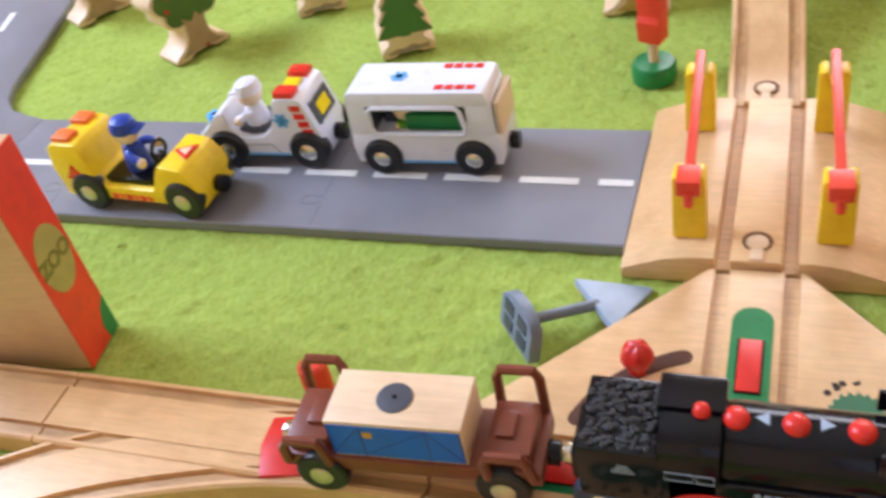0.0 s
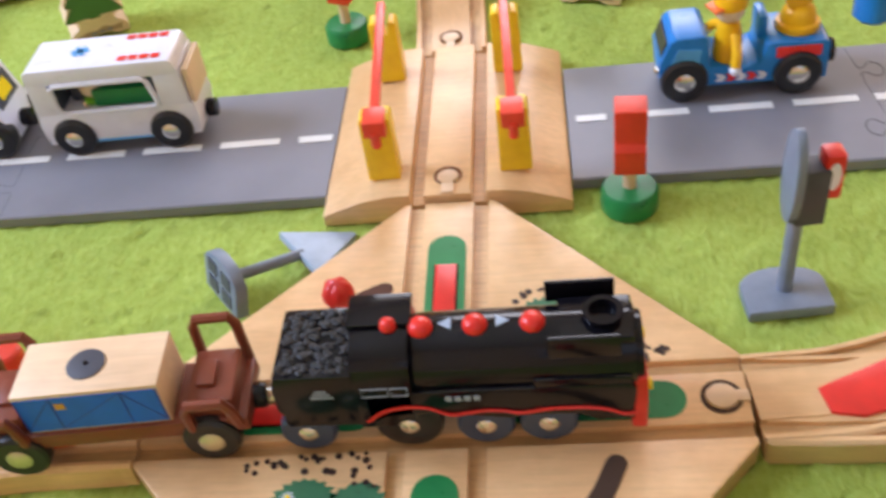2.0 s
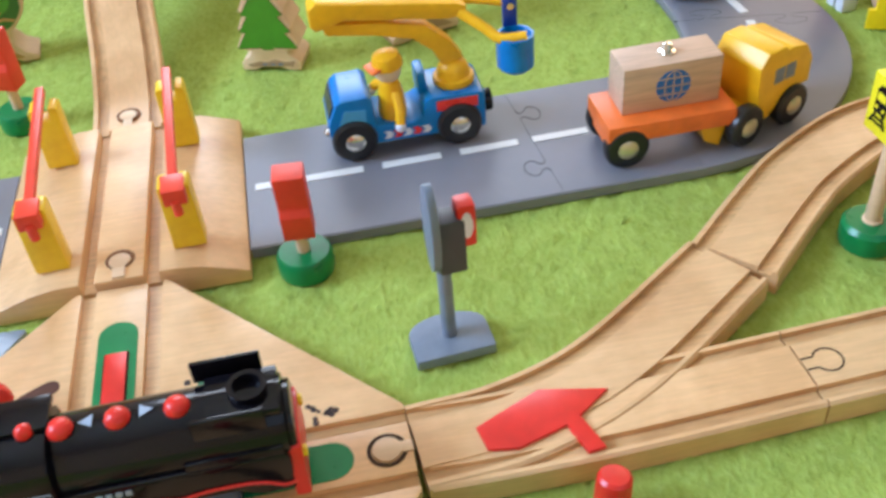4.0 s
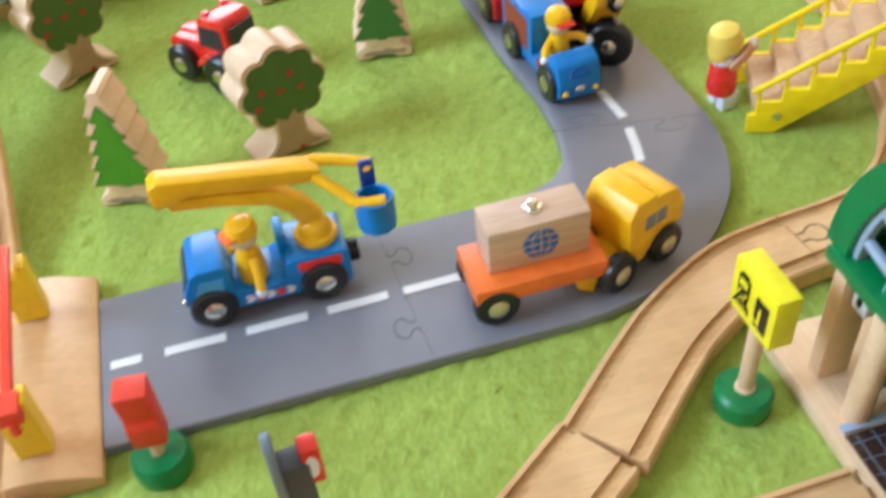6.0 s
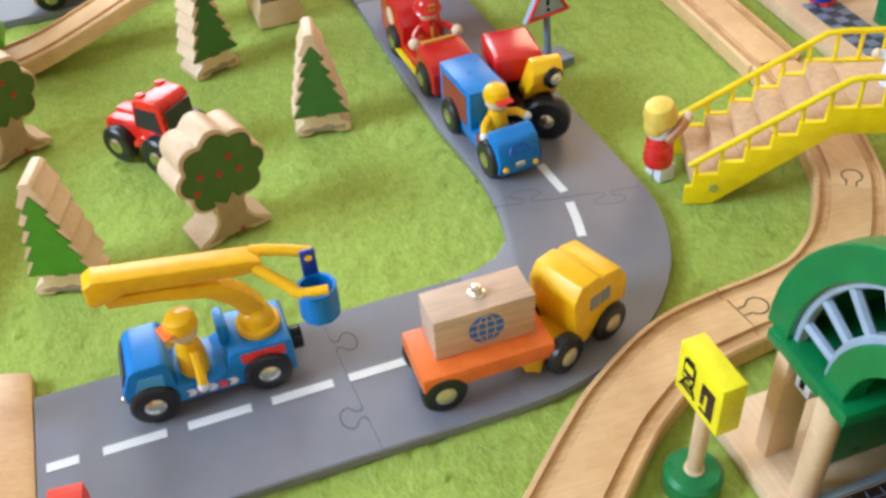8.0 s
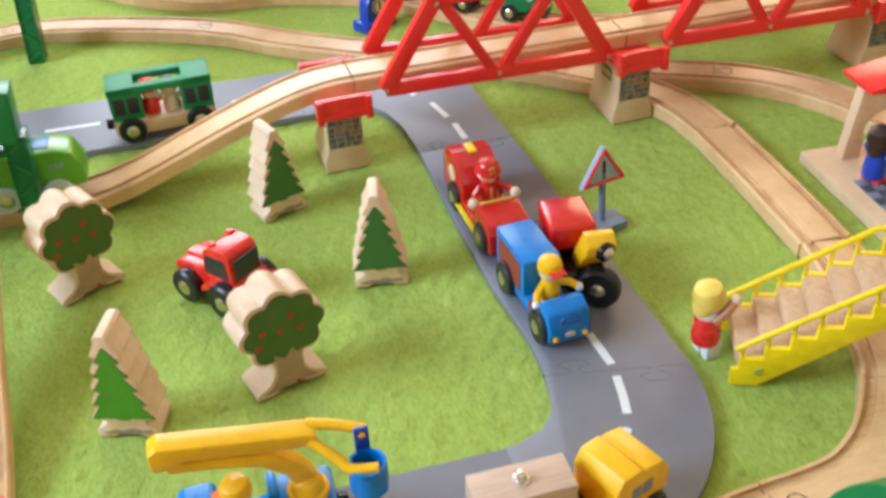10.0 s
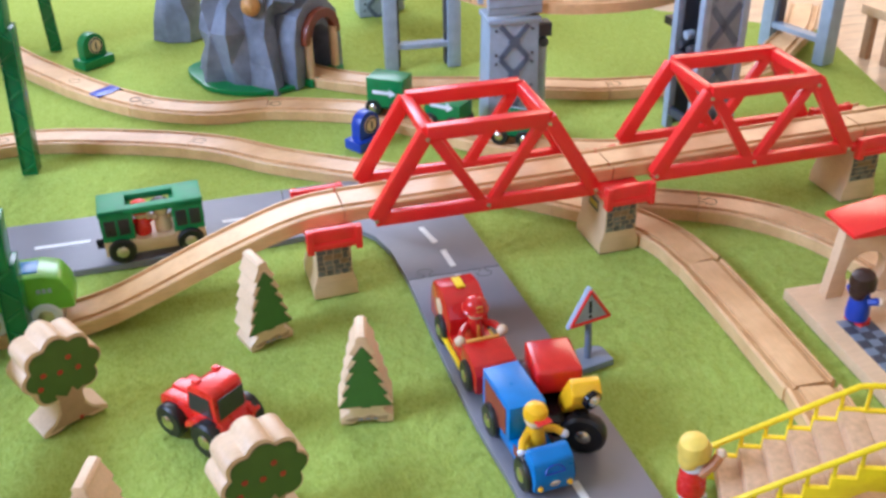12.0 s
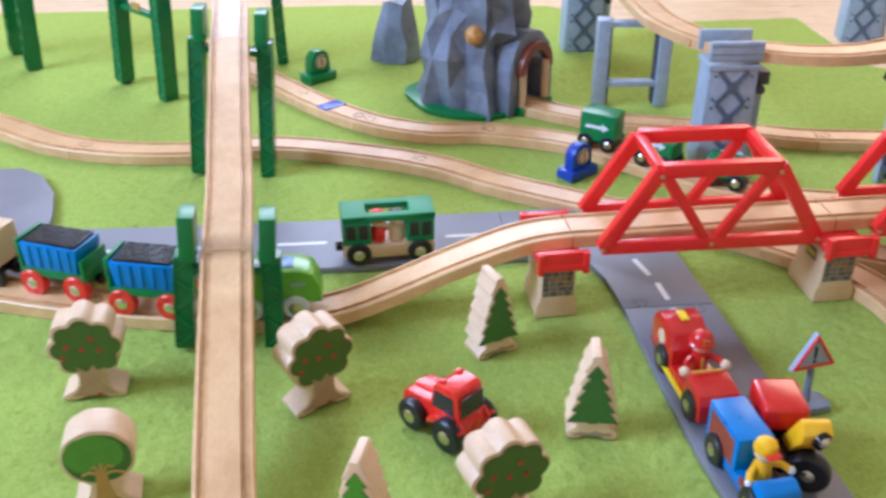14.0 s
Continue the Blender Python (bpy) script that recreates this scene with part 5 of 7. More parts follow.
def ambulance_trailer():
    t = thing("ambulance_trailer", "white toy ambulance trailer with a long side window", "toy trailer", -0.1596, 0.0828, RH, 1)
    lower = [(-0.0465, 0.0075), (-0.0480, 0.0200), (-0.0470, 0.0290), (0.0468, 0.0290), (0.0480, 0.0200), (0.0465, 0.0075)]
    part("lower_body", Shape().prism(lower, -0.0170, 0.0170, "xz", 0.0014), WHITE, t, "white painted body")
    roof = Shape().prism([(-0.0467, 0.0480), (-0.0455, 0.0560), (-0.0430, 0.0580), (0.0400, 0.0580), (0.0420, 0.0560), (0.0438, 0.0480)], -0.0170, 0.0170, "xz", 0.0014)
    part("roof", roof, WHITE, t)
    for a, b in ((-0.0470, -0.0330), (0.0275, 0.0450)):
        part("end_wall", Shape().prism([(a, 0.0255), (a + 0.0008, 0.0510), (b - 0.0012, 0.0510), (b, 0.0255)], -0.0168, 0.0168, "xz", 0.0008), WHITE, t)
    part("interior", Shape().box((-0.0020, 0.0120, 0.0365), (0.0585, 0.004, 0.0230)).box((-0.0326, 0.0, 0.0385), (0.0012, 0.0300, 0.0190)).box((0.0271, 0.0, 0.0385), (0.0012, 0.0300, 0.0190)).box((-0.0235, 0.0040, 0.0360), (0.0110, 0.0160, 0.0150), 0.002), GREY_DARK, t, "dark inside")
    for sy in (-1, 1):
        rim = [(-0.0290, sy * 0.0172, 0.0292), (-0.0318, sy * 0.0172, 0.0310), (-0.0328, sy * 0.0172, 0.0350), (-0.0324, sy * 0.0172, 0.0450), (-0.0300, sy * 0.0172, 0.0478), (0.0220, sy * 0.0172, 0.0478), (0.0246, sy * 0.0172, 0.0455), (0.0268, sy * 0.0172, 0.0340), (0.0262, sy * 0.0172, 0.0305), (0.0240, sy * 0.0172, 0.0292)]
        part("window_rim", Shape().tube(rim, 0.0017, 6, True), WHITE, t, "rounded white window rim")
    part("stretcher", Shape().box((0.006, -0.002, 0.0345), (0.036, 0.022, 0.0110), 0.0015), GREEN, t, "green stretcher blanket")
    for sy in (-1, 1):
        part("blue_line", Shape().box((0, sy * 0.0171, 0.0088), (0.0350, 0.0005, 0.0014)), SKYBLUE, t, "thin blue line")
    part("star_print", star(Shape(), (-0.0150, 0.0010, 0.0583), 0.0052, "xy", 0.0004), SKYBLUE, t, "blue star print on the roof")
    for y in (-0.0110, 0.0120):
        for k in range(4):
            part("roof_mark", Shape().box((0.0130 + 0.0064 * k, y, 0.0583), (0.0050, 0.0045, 0.0004)), RED, t)
    part("rear_frame", Shape().box((0.0470, 0.0, 0.0390), (0.0035, 0.0300, 0.0220), 0.001), CREAM, t, "cream rear door frame")
    wheels(t, (-0.0295, 0.0295), 0.0160, 0.0126, 0.0085)
    part("coupling", Shape().cyl((0.0505, 0, 0.0140), (1, 0, 0), 0.0055, 0.006, 0.0008), BLACK, t)
    part("coupling", Shape().cyl((-0.0510, 0, 0.0140), (1, 0, 0), 0.0045, 0.005, 0.0008), CHROME, t)
    d = doll(-0.1745, 0.0768, RH + 0.0285, 180, "toy patient with green pyjamas on a stretcher", LIME, hair=CREAM, h=0.0062, arms=((0.003, -0.008, 0.004), (0.003, 0.008, 0.004)))
    resize(0.75, d)
    resize(0.90, t, d)
    t.location.y -= 0.004
    d.location.y -= 0.004


ambulance_trailer()


def ambulance_car():
    t = thing("ambulance_car", "white open toy ambulance with red roof lamps", "toy car", -0.2590, 0.0818, RH, 1)
    body = [(-0.0480, 0.0075), (-0.0490, 0.0160), (-0.0360, 0.0265), (-0.0290, 0.0345), (-0.0245, 0.0365), (-0.0225, 0.0350), (-0.0215, 0.0275), (-0.0170, 0.0215), (-0.0100, 0.0195), (-0.0020, 0.0205), (0.0045, 0.0250), (0.0080, 0.0320), (0.0110, 0.0440), (0.0140, 0.0460), (0.0260, 0.0460), (0.0290, 0.0440), (0.0370, 0.0180), (0.0375, 0.0075)]
    part("body", Shape().prism(body, -0.0165, 0.0165, "xz", 0.0014), WHITE, t, "white painted body")
    part("cockpit", Shape().box((-0.0085, 0, 0.0205), (0.0200, 0.0240, 0.0060), 0.001), GREY_DARK, t, "dark cockpit")
    for y in (-0.0110, 0.0110):
        part("roof_lamp", Shape().box((0.0190, y, 0.0475), (0.0125, 0.0095, 0.0042), 0.0014), RED, t, "red roof lamp")
    part("roof_sign", Shape().box((0.0185, 0, 0.0468), (0.0090, 0.0085, 0.0020), 0.0004), YELLOW, t)
    part("rear_window", Shape().box((0.0333, 0, 0.0330), (0.0006, 0.0230, 0.0140), 0, Matrix.Rotation(radians(-16), 4, "Y")), GREY_DARK, t)
    part("rear_sign", Shape().box((0.0338, 0, 0.0330), (0.0007, 0.0130, 0.0080), 0, Matrix.Rotation(radians(-16), 4, "Y")), YELLOW, t)
    for sy in (-1, 1):
        part("star_print", star(Shape(), (0.0140, sy * 0.0167, 0.0320), 0.0048), SKYBLUE, t, "blue star print")
        for k in range(4):
            part("red_mark", Shape().box((0.0245 + 0.0014 * k, sy * 0.0167, 0.0400 - 0.0052 * k), (0.0066, 0.0005, 0.0036)), RED, t)
        part("blue_line", Shape().box((-0.0020, sy * 0.0166, 0.0088), (0.0300, 0.0005, 0.0014)), SKYBLUE, t)
        part("door_line", Shape().tube([(-0.0140, sy * 0.0166, 0.0100), (-0.0140, sy * 0.0166, 0.0150), (0.0030, sy * 0.0166, 0.0155), (0.0065, sy * 0.0166, 0.0100)], 0.0002, 5), GREY_DARK, t)
    part("hood_mark", star(Shape(), (-0.0400, 0.0, 0.0235), 0.0048, "xy", 0.0040), SKYBLUE, t)
    wheels(t, (-0.0260, 0.0265), 0.0155, 0.0124, 0.0082)
    part("coupling", Shape().cyl((0.0405, 0, 0.0140), (1, 0, 0), 0.0050, 0.007, 0.0008), BLACK, t)
    doll(-0.2680, 0.0788, RH + 0.0195, 180, "toy medic with white coat and white cap", WHITE, cap=WHITE, arms=((0.006, 0.011, 0.010), (0.006, -0.009, 0.008)), h=0.0150)


ambulance_car()


def service_car():
    t = thing("service_car", "yellow open toy service car with warning triangles", "toy car", -0.3208, 0.0389, RH, -4)
    body = [(-0.0520, 0.0075), (-0.0545, 0.0280), (-0.0520, 0.0410), (-0.0470, 0.0440), (-0.0310, 0.0440), (-0.0280, 0.0400), (-0.0260, 0.0220), (-0.0200, 0.0165), (0.0130, 0.0165), (0.0195, 0.0300), (0.0225, 0.0340), (0.0370, 0.0325), (0.0440, 0.0220), (0.0455, 0.0075)]
    part("body", Shape().prism(body, -0.0170, 0.0170, "xz", 0.0020), YELLOW_POST, t, "glossy yellow body")
    part("cockpit", Shape().box((-0.0060, 0, 0.0175), (0.0330, 0.0250, 0.0060), 0.001), BLACK, t)
    for y in (-0.009, 0.009):
        part("orange_lamp", Shape().box((-0.0420, y, 0.0450), (0.0120, 0.0105, 0.0035), 0.0012), ORANGE, t, "orange warning lamp")
    for sy in (-1, 1):
        part("triangle_print", Shape().prism([(-0.0460, 0.0205), (-0.0320, 0.0205), (-0.0390, 0.0310)], sy * 0.0171 - 0.0003, sy * 0.0171 + 0.0003, "xz"), RED, t)
        stripes(t, (-0.0170, -0.0120, -0.0070, -0.0020, 0.0030, 0.0080), sy * 0.0171, 0.0105, 0.0036, 0.0040, [RED, ORANGE])
    tri = part("triangle_print", Shape().prism([(0.0360, -0.0070), (0.0360, 0.0070), (0.0240, 0.0)], 0.0330, 0.0341, "xy"), RED, t, "red warning triangle print")
    part("triangle_face", Shape().prism([(0.0342, -0.0038), (0.0342, 0.0038), (0.0277, 0.0)], 0.0342, 0.0345, "xy"), CREAM, tri)
    part("steering_wheel", Shape().tube([(0.0130, 0.0060 * math.cos(a), 0.0330 + 0.0060 * math.sin(a)) for a in np.linspace(0, 6.283, 17)[:-1]], 0.0012, 6, True).tube([(0.0130, 0, 0.033), (0.019, 0, 0.026)], 0.0012), BLACK, t)
    wheels(t, (-0.0330, 0.0330), 0.0155, 0.0124, 0.0082, hub=BRASSY)
    part("coupling", Shape().cyl((0.0480, 0, 0.0130), (1, 0, 0), 0.0050, 0.006, 0.0008), BLACK, t)
    d = doll(-0.3263, 0.0396, RH + 0.0170, 0, "toy mechanic with blue overalls and blue cap", NAVY, cap=NAVY, arms=((0.011, 0.0085, 0.014), (0.010, -0.0095, 0.012)), h=0.020)
    t.location.y -= 0.004
    d.location.y -= 0.004


service_car()


# ---- train on the switching plate ----
def locomotive():
    t = thing("steam_locomotive", "black toy steam locomotive with red buttons and red trim", "toy locomotive", 0.0268, -0.1245, TH, 0)
    skirt = [(-0.0330, 0.0130), (-0.0330, 0.0300), (0.0580, 0.0300), (0.0600, 0.0270), (0.0600, 0.0110), (0.0470, 0.0110), (0.0400, 0.0150), (0.0200, 0.0150), (0.0180, 0.0135), (-0.0020, 0.0170), (-0.0100, 0.0185), (-0.0260, 0.0170)]
    part("side_skirt", Shape().prism(skirt, -0.0165, 0.0165, "xz", 0.0012), BLACK, t)
    part("boiler", Shape().cyl((0.0225, 0, 0.0315), (1, 0, 0), 0.0148, 0.0770, 0.0025, 36), BLACK, t, "glossy black boiler")
    cab = [(-0.0165, 0.0), (-0.0165, 0.0235), (-0.0148, 0.0295), (-0.0105, 0.0335), (-0.0050, 0.0352), (0.0050, 0.0352), (0.0105, 0.0335), (0.0148, 0.0295), (0.0165, 0.0235), (0.0165, 0.0)]
    part("cab", Shape().prism([(u, 0.0120 + v) for u, v in cab], -0.0360, -0.0155, "yz", 0.0012), BLACK, t)
    part("cab_roof", Shape().box((-0.0260, 0.0060, 0.0478), (0.0225, 0.0150, 0.0026), 0.0010), BLACK, t)
    ten = Shape().box((-0.0490, 0, 0.0270), (0.0280, 0.0330, 0.0270), 0.0015)
    part("tender", ten, BLACK, t, "black tender")
    coal = Shape()
    rnd = random.Random(5)
    for k in range(240):
        coal.ball((rnd.uniform(-0.0610, -0.0370), rnd.uniform(-0.0145, 0.0145), 0.0405 + rnd.uniform(-0.0004, 0.0008)), rnd.uniform(0.0010, 0.0017), (1, rnd.uniform(0.7, 1.2), 0.5), 6)
    part("coal", coal, COAL, t, "moulded black coal load")
    part("tender_back", Shape().box((-0.0635, 0, 0.0230), (0.0060, 0.0240, 0.0150), 0.002), BLACK, t)
    part("smokebox_front", Shape().cyl((0.0615, 0, 0.0300), (1, 0, 0), 0.0130, 0.0030, 0.0008, 30), BLACK, t)
    part("buffer_beam", Shape().prism([(-0.0165, 0.0060), (0.0165, 0.0060), (0.0165, 0.0190), (0.0140, 0.0290), (0.0110, 0.0300), (-0.0110, 0.0300), (-0.0140, 0.0290), (-0.0165, 0.0190)], 0.0585, 0.0640, "yz", 0.0012), RED_PLASTIC, t, "red buffer beam")
    for sy in (-1, 1):
        part("front_lamp", Shape().cyl((0.0645, sy * 0.0115, 0.0240), (1, 0, 0), 0.0022, 0.002, 0.0004, 14), YELLOW, t)
        line = [(-0.0330, 0.0160), (-0.0270, 0.0210), (-0.0190, 0.0230), (-0.0110, 0.0220), (-0.0040, 0.0180), (0.0020, 0.0185), (0.0080, 0.0195), (0.0150, 0.0190), (0.0210, 0.0175), (0.0300, 0.0190), (0.0420, 0.0190), (0.0500, 0.0175), (0.0560, 0.0145), (0.0600, 0.0155)]
        part("red_line", Shape().tube(spline([(u, sy * 0.0167, v) for u, v in line], 0.002), 0.0007, 6), RED_PLASTIC, t, "red wavy trim line")
        part("smoke_deflector", Shape().box((0.0430, sy * 0.0130, 0.0460), (0.0240, 0.0018, 0.0090), 0.0006), BLACK, t)
        part("side_tank", Shape().box((0.0420, sy * 0.0140, 0.0290), (0.0330, 0.0040, 0.0085), 0.001), BLACK, t)
        for x, w in ((-0.0285, 0.0092), (-0.0200, 0.0056)):
            part("cab_window", Shape().tube([(x - w / 2, sy * 0.0167, 0.0295), (x + w / 2, sy * 0.0167, 0.0295), (x + w / 2, sy * 0.0167, 0.0335), (x - w / 2, sy * 0.0167, 0.0335)], 0.0003, 5, True), GREY_PALE, t, "pale outlined cab window")
        for k in range(4):
            part("name_bar", Shape().box((-0.0035 + 0.0032 * k, sy * 0.0167, 0.0265), (0.0022, 0.0004, 0.0022)), GREY_PALE, t)
        for k in range(3):
            part("number_bar", Shape().box((-0.0470, sy * 0.0166, 0.0300 + 0.0016 * k), (0.0080 - 0.002 * k, 0.0004, 0.0007)), GREY_PALE, t)
        wheel(t, -0.0560, sy * 0.0128, 0.0100, 0.0104, 0.0070, GREYBLUE, CHROME, sy, 0.0036)
        wheel(t, -0.0190, sy * 0.0128, 0.0118, 0.0122, 0.0070, RUBBER, CHROME, sy, 0.0036)
        wheel(t, 0.0080, sy * 0.0128, 0.0100, 0.0104, 0.0070, GREYBLUE, CHROME, sy, 0.0036)
        wheel(t, 0.0300, sy * 0.0128, 0.0100, 0.0104, 0.0070, GREYBLUE, CHROME, sy, 0.0036)
    part("chimney", Shape().lathe([(0.0062, 0.0), (0.0060, 0.0045), (0.0068, 0.0055), (0.0068, 0.0068), (0.0048, 0.0068), (0.0046, 0.002), (0, 0.002)], (0.0500, 0, 0.0425)), BLACK, t, "black chimney ring")
    part("collar", Shape().box((0.0475, 0, 0.0440), (0.0250, 0.0200, 0.0040), 0.0012), BLACK, t)
    for x, r in ((-0.0225, 0.0030), (-0.0115, 0.0044), (0.0070, 0.0044), (0.0265, 0.0044)):
        z = 0.0462 if x > -0.02 else 0.0478
        part("button", Shape().lathe([(r, 0), (r, 0.0012), (r * 0.85, 0.0028), (r * 0.5, 0.0038), (0, 0.0041)], (x, -0.001, z - 0.0008)), RED_PLASTIC, t, "domed red push button")
    for x, sg in ((-0.0030, -1), (0.0160, 1)):
        part("arrow_print", Shape().prism([(x + sg * 0.0028, 0.0), (x - sg * 0.0018, 0.0026), (x - sg * 0.0018, -0.0026)], 0.0460, 0.0466, "xy"), GREY_PALE, t, "pale direction arrow")
    part("coupling", Shape().cyl((-0.0690, 0, 0.0140), (1, 0, 0), 0.0042, 0.006, 0.0008), CHROME, t, "magnet coupling")


GREYBLUE = material("blue_grey_wheel_plastic", (0.045, 0.07, 0.125), 0.30)
locomotive()


def cargo_wagon():
    t = thing("cargo_wagon", "brown flat wagon with handrails behind the locomotive", "toy wagon", -0.1015, -0.1285, TH, 3.5)
    part("frame", Shape().box((0, 0, 0.0160), (0.1020, 0.0290, 0.0075), 0.0014), BROWN, t, "brown plastic frame")
    part("underframe", Shape().box((0, 0, 0.0100), (0.0500, 0.0160, 0.0060), 0.001), GREY, t)
    for sx in (-1, 1):
        part("end_platform", Shape().box((sx * 0.0390, 0, 0.0220), (0.0170, 0.0250, 0.0120), 0.0018), BROWN, t)
        part("brake_block", Shape().box((sx * 0.0370, 0.0, 0.0285), (0.0070, 0.0120, 0.0030), 0.001), BROWN, t)
        for sy in (-1, 1):
            top = 0.0400 if sy > 0 else 0.0310
            pts = [(sx * 0.0310, sy * 0.0150, 0.0170), (sx * 0.0310, sy * 0.0165, top - 0.004), (sx * 0.0325, sy * 0.0165, top), (sx * 0.0450, sy * 0.0165, top), (sx * 0.0470, sy * 0.0165, top - 0.004), (sx * 0.0480, sy * 0.0150, 0.0170)]
            part("handrail", Shape().tube([Vector(p) for p in pts], 0.0021, 8), BROWN, t, "brown plastic handrail")
        wheel(t, sx * 0.0360, -0.0130, 0.0100, 0.0108, 0.0072, None, BRASSY, -1, 0.0048)
        wheel(t, sx * 0.0360, 0.0130, 0.0100, 0.0108, 0.0072, None, BRASSY, 1, 0.0048)
        part("coupling", Shape().cyl((sx * 0.0520, 0, 0.0140), (1, 0, 0), 0.0048, 0.007, 0.0008), BLACK if sx > 0 else CHROME, t, "round magnet coupling")
    c = thing("freight_box", "cream wooden freight box with blue printed sides", "freight load", -0.1040, -0.1287, TH + 0.0197, 3.5)
    part("block", Shape().box((0, 0, 0.0100), (0.0530, 0.0255, 0.0200), 0.0006), MAPLE, c, "pale wooden block")
    part("disc", Shape().cyl((-0.0015, 0, 0.0200), (0, 0, 1), 0.0070, 0.0012, 0.0002, 28), GREY_DARK, c, "dark round magnet disc")
    part("disc_pin", Shape().cyl((-0.0015, 0, 0.0208), (0, 0, 1), 0.0009, 0.0006, 0, 10), BLACK, c)
    for sy in (-1, 1):
        panel = part("side_print", Shape().box((0, sy * 0.0129, 0.0098), (0.0515, 0.0005, 0.0170)), BLUE_PRINT2, c, "blue printed door panel")
        for x in (-0.0255, -0.0128, 0.0128, 0.0255):
            part("plank_line", Shape().box((x, sy * 0.0132, 0.0098), (0.0006, 0.0003, 0.0170)), NAVY, panel)
        for a, b in (((-0.0255, 0.002), (-0.0128, 0.018)), ((0.0128, 0.018), (0.0255, 0.002)), ((-0.0128, 0.002), (0.0128, 0.018))):
            part("brace_line", Shape().tube([(a[0], sy * 0.0131, a[1]), (b[0], sy * 0.0131, b[1])], 0.0003, 5), NAVY, panel)
        part("label", Shape().box((-0.0100, sy * 0.0133, 0.0140), (0.0036, 0.0003, 0.0030)), OCHRE_TRIM, panel)


BLUE_PRINT2 = material("bright_blue_print", (0.006, 0.135, 0.70), 0.45)
cargo_wagon()


# ---- trackside signals and signs ----
def lamp_signal(x, y, rz, lift=0.0):
    t = thing("signal_lamp", "red two-aspect toy signal on a round green foot", "toy signal", x, y, 0, rz, group="red signals")
    part("foot", Shape().lathe([(0.0128, 0), (0.0132, 0.002), (0.0132, 0.0095), (0.0118, 0.0115), (0, 0.0117)]), GREEN, t, "round green foot")
    part("pole", Shape().cyl((0, 0, 0.0170 + lift / 2), (0, 0, 1), 0.0030, 0.0120 + lift), PALE, t, "wooden dowel")
    head = [(-0.0065, 0.0215), (0.0050, 0.0215), (0.0065, 0.0350), (0.0045, 0.0385), (0.0045, 0.0410), (0.0065, 0.0565), (-0.0065, 0.0565)]
    part("head", Shape().prism([(u, v + lift) for u, v in head], -0.0070, 0.0070, "xz", 0.0008), RED_ORANGE, t, "orange-red wooden head")
    return t


RED_ORANGE = material("orange_red_paint", (0.78, 0.05, 0.02), 0.45)
lamp_signal(0.0985, -0.0015, -95)
lamp_signal(-0.0528, 0.1705, -110, 0.0040)


def dplate(r, n=12):
    return [(-r, -r * 0.72), (r, -r * 0.72)] + [(r * math.cos(a), r * 0.55 * math.sin(a) + r * 0.2) for a in np.linspace(0, math.pi, n)]


def warning_sign(m, label):
    t = thing("warning_sign", label, "toy road sign", group="warning signs")
    t.matrix_world = m
    base = part("foot", Shape().prism(dplate(0.0155), 0.0, 0.0058, "xy", 0.0006), GREY, t, "grey plastic foot")
    for x in (-0.0065, 0.0065):
        for y in (-0.005, 0.004):
            # Dark grey patches paint the shade of the underside's hollows.
            part("recess_shade", Shape().box((x, y, -0.0002), (0.0085, 0.0065, 0.0006)), GREY_DARK, base)
    part("pole", Shape().cyl((0, 0, 0.0220), (0, 0, 1), 0.0026, 0.0380, 0.0002, 16), GREY, t)
    tri = [(-0.0185, 0.0385), (0.0185, 0.0385), (0.0010, 0.0690), (-0.0010, 0.0690)]
    s = part("plate", Shape().prism(tri, -0.0022, 0.0022, "xz", 0.0008), GREY_PALE, t, "grey triangular plate")
    for k in range(3):
        p = [(-0.0160, 0.0403), (0.0160, 0.0403), (0, 0.0670)]
        a, b = Vector(p[k]), Vector(p[(k + 1) % 3])
        part("red_border", Shape().tube([(a.x, -0.0024, a.y), (b.x, -0.0024, b.y)], 0.0013, 8), RED_PLASTIC, s, "red border")
    part("mark", Shape().box((0, -0.0024, 0.0530), (0.0022, 0.0006, 0.0105), 0.0002).box((0, -0.0024, 0.0445), (0.0022, 0.0006, 0.0024), 0.0002), BLACK, s, "black exclamation mark")


warning_sign(pose(0.4385, 0.3015, 0.0, 0, -3, 8), "grey toy warning sign with a red triangle border")
warning_sign(pose(-0.0830, -0.0520, 0.0150, 0, 103, 38) @ pose(0, 0, 0, 0, 0, 90), "toppled grey toy warning sign lying on the carpet")


def track_signal():
    t = thing("track_signal", "grey toy track signal with a red disc", "toy signal", 0.1540, -0.0655, 0, 4)
    part("foot", Shape().prism(dplate(0.0170), 0.0, 0.0055, "xy", 0.0010), GREY, t, "grey plastic foot")
    part("pole", Shape().cyl((0, 0, 0.0275), (0, 0, 1), 0.0030, 0.0450, 0.0002, 18), GREY, t)
    plate = [(0.0085 * math.sin(a), 0.0640 + 0.0210 * math.cos(a)) for a in np.linspace(-math.pi, math.pi, 29)[:-1]]
    part("back_plate", Shape().prism(plate, -0.0050, -0.0015, "yz", 0.0006), GREY, t, "grey oval plate")
    part("housing", Shape().box((0.0035, 0, 0.0560), (0.0110, 0.0105, 0.0260), 0.0012), GREY_DARK, t, "dark housing")
    part("lever", Shape().box((0.0100, 0, 0.0645), (0.0075, 0.0090, 0.0200), 0.0016), RED_PLASTIC, t, "red signal arm")
    part("lever_spot", Shape().prism([(0.0098 + 0.0024 * math.cos(a), 0.0655 + 0.0062 * math.sin(a)) for a in np.linspace(0, 6.283, 21)[:-1]], -0.0049, -0.0044, "xz"), WHITE, t, "white oval spot")


track_signal()


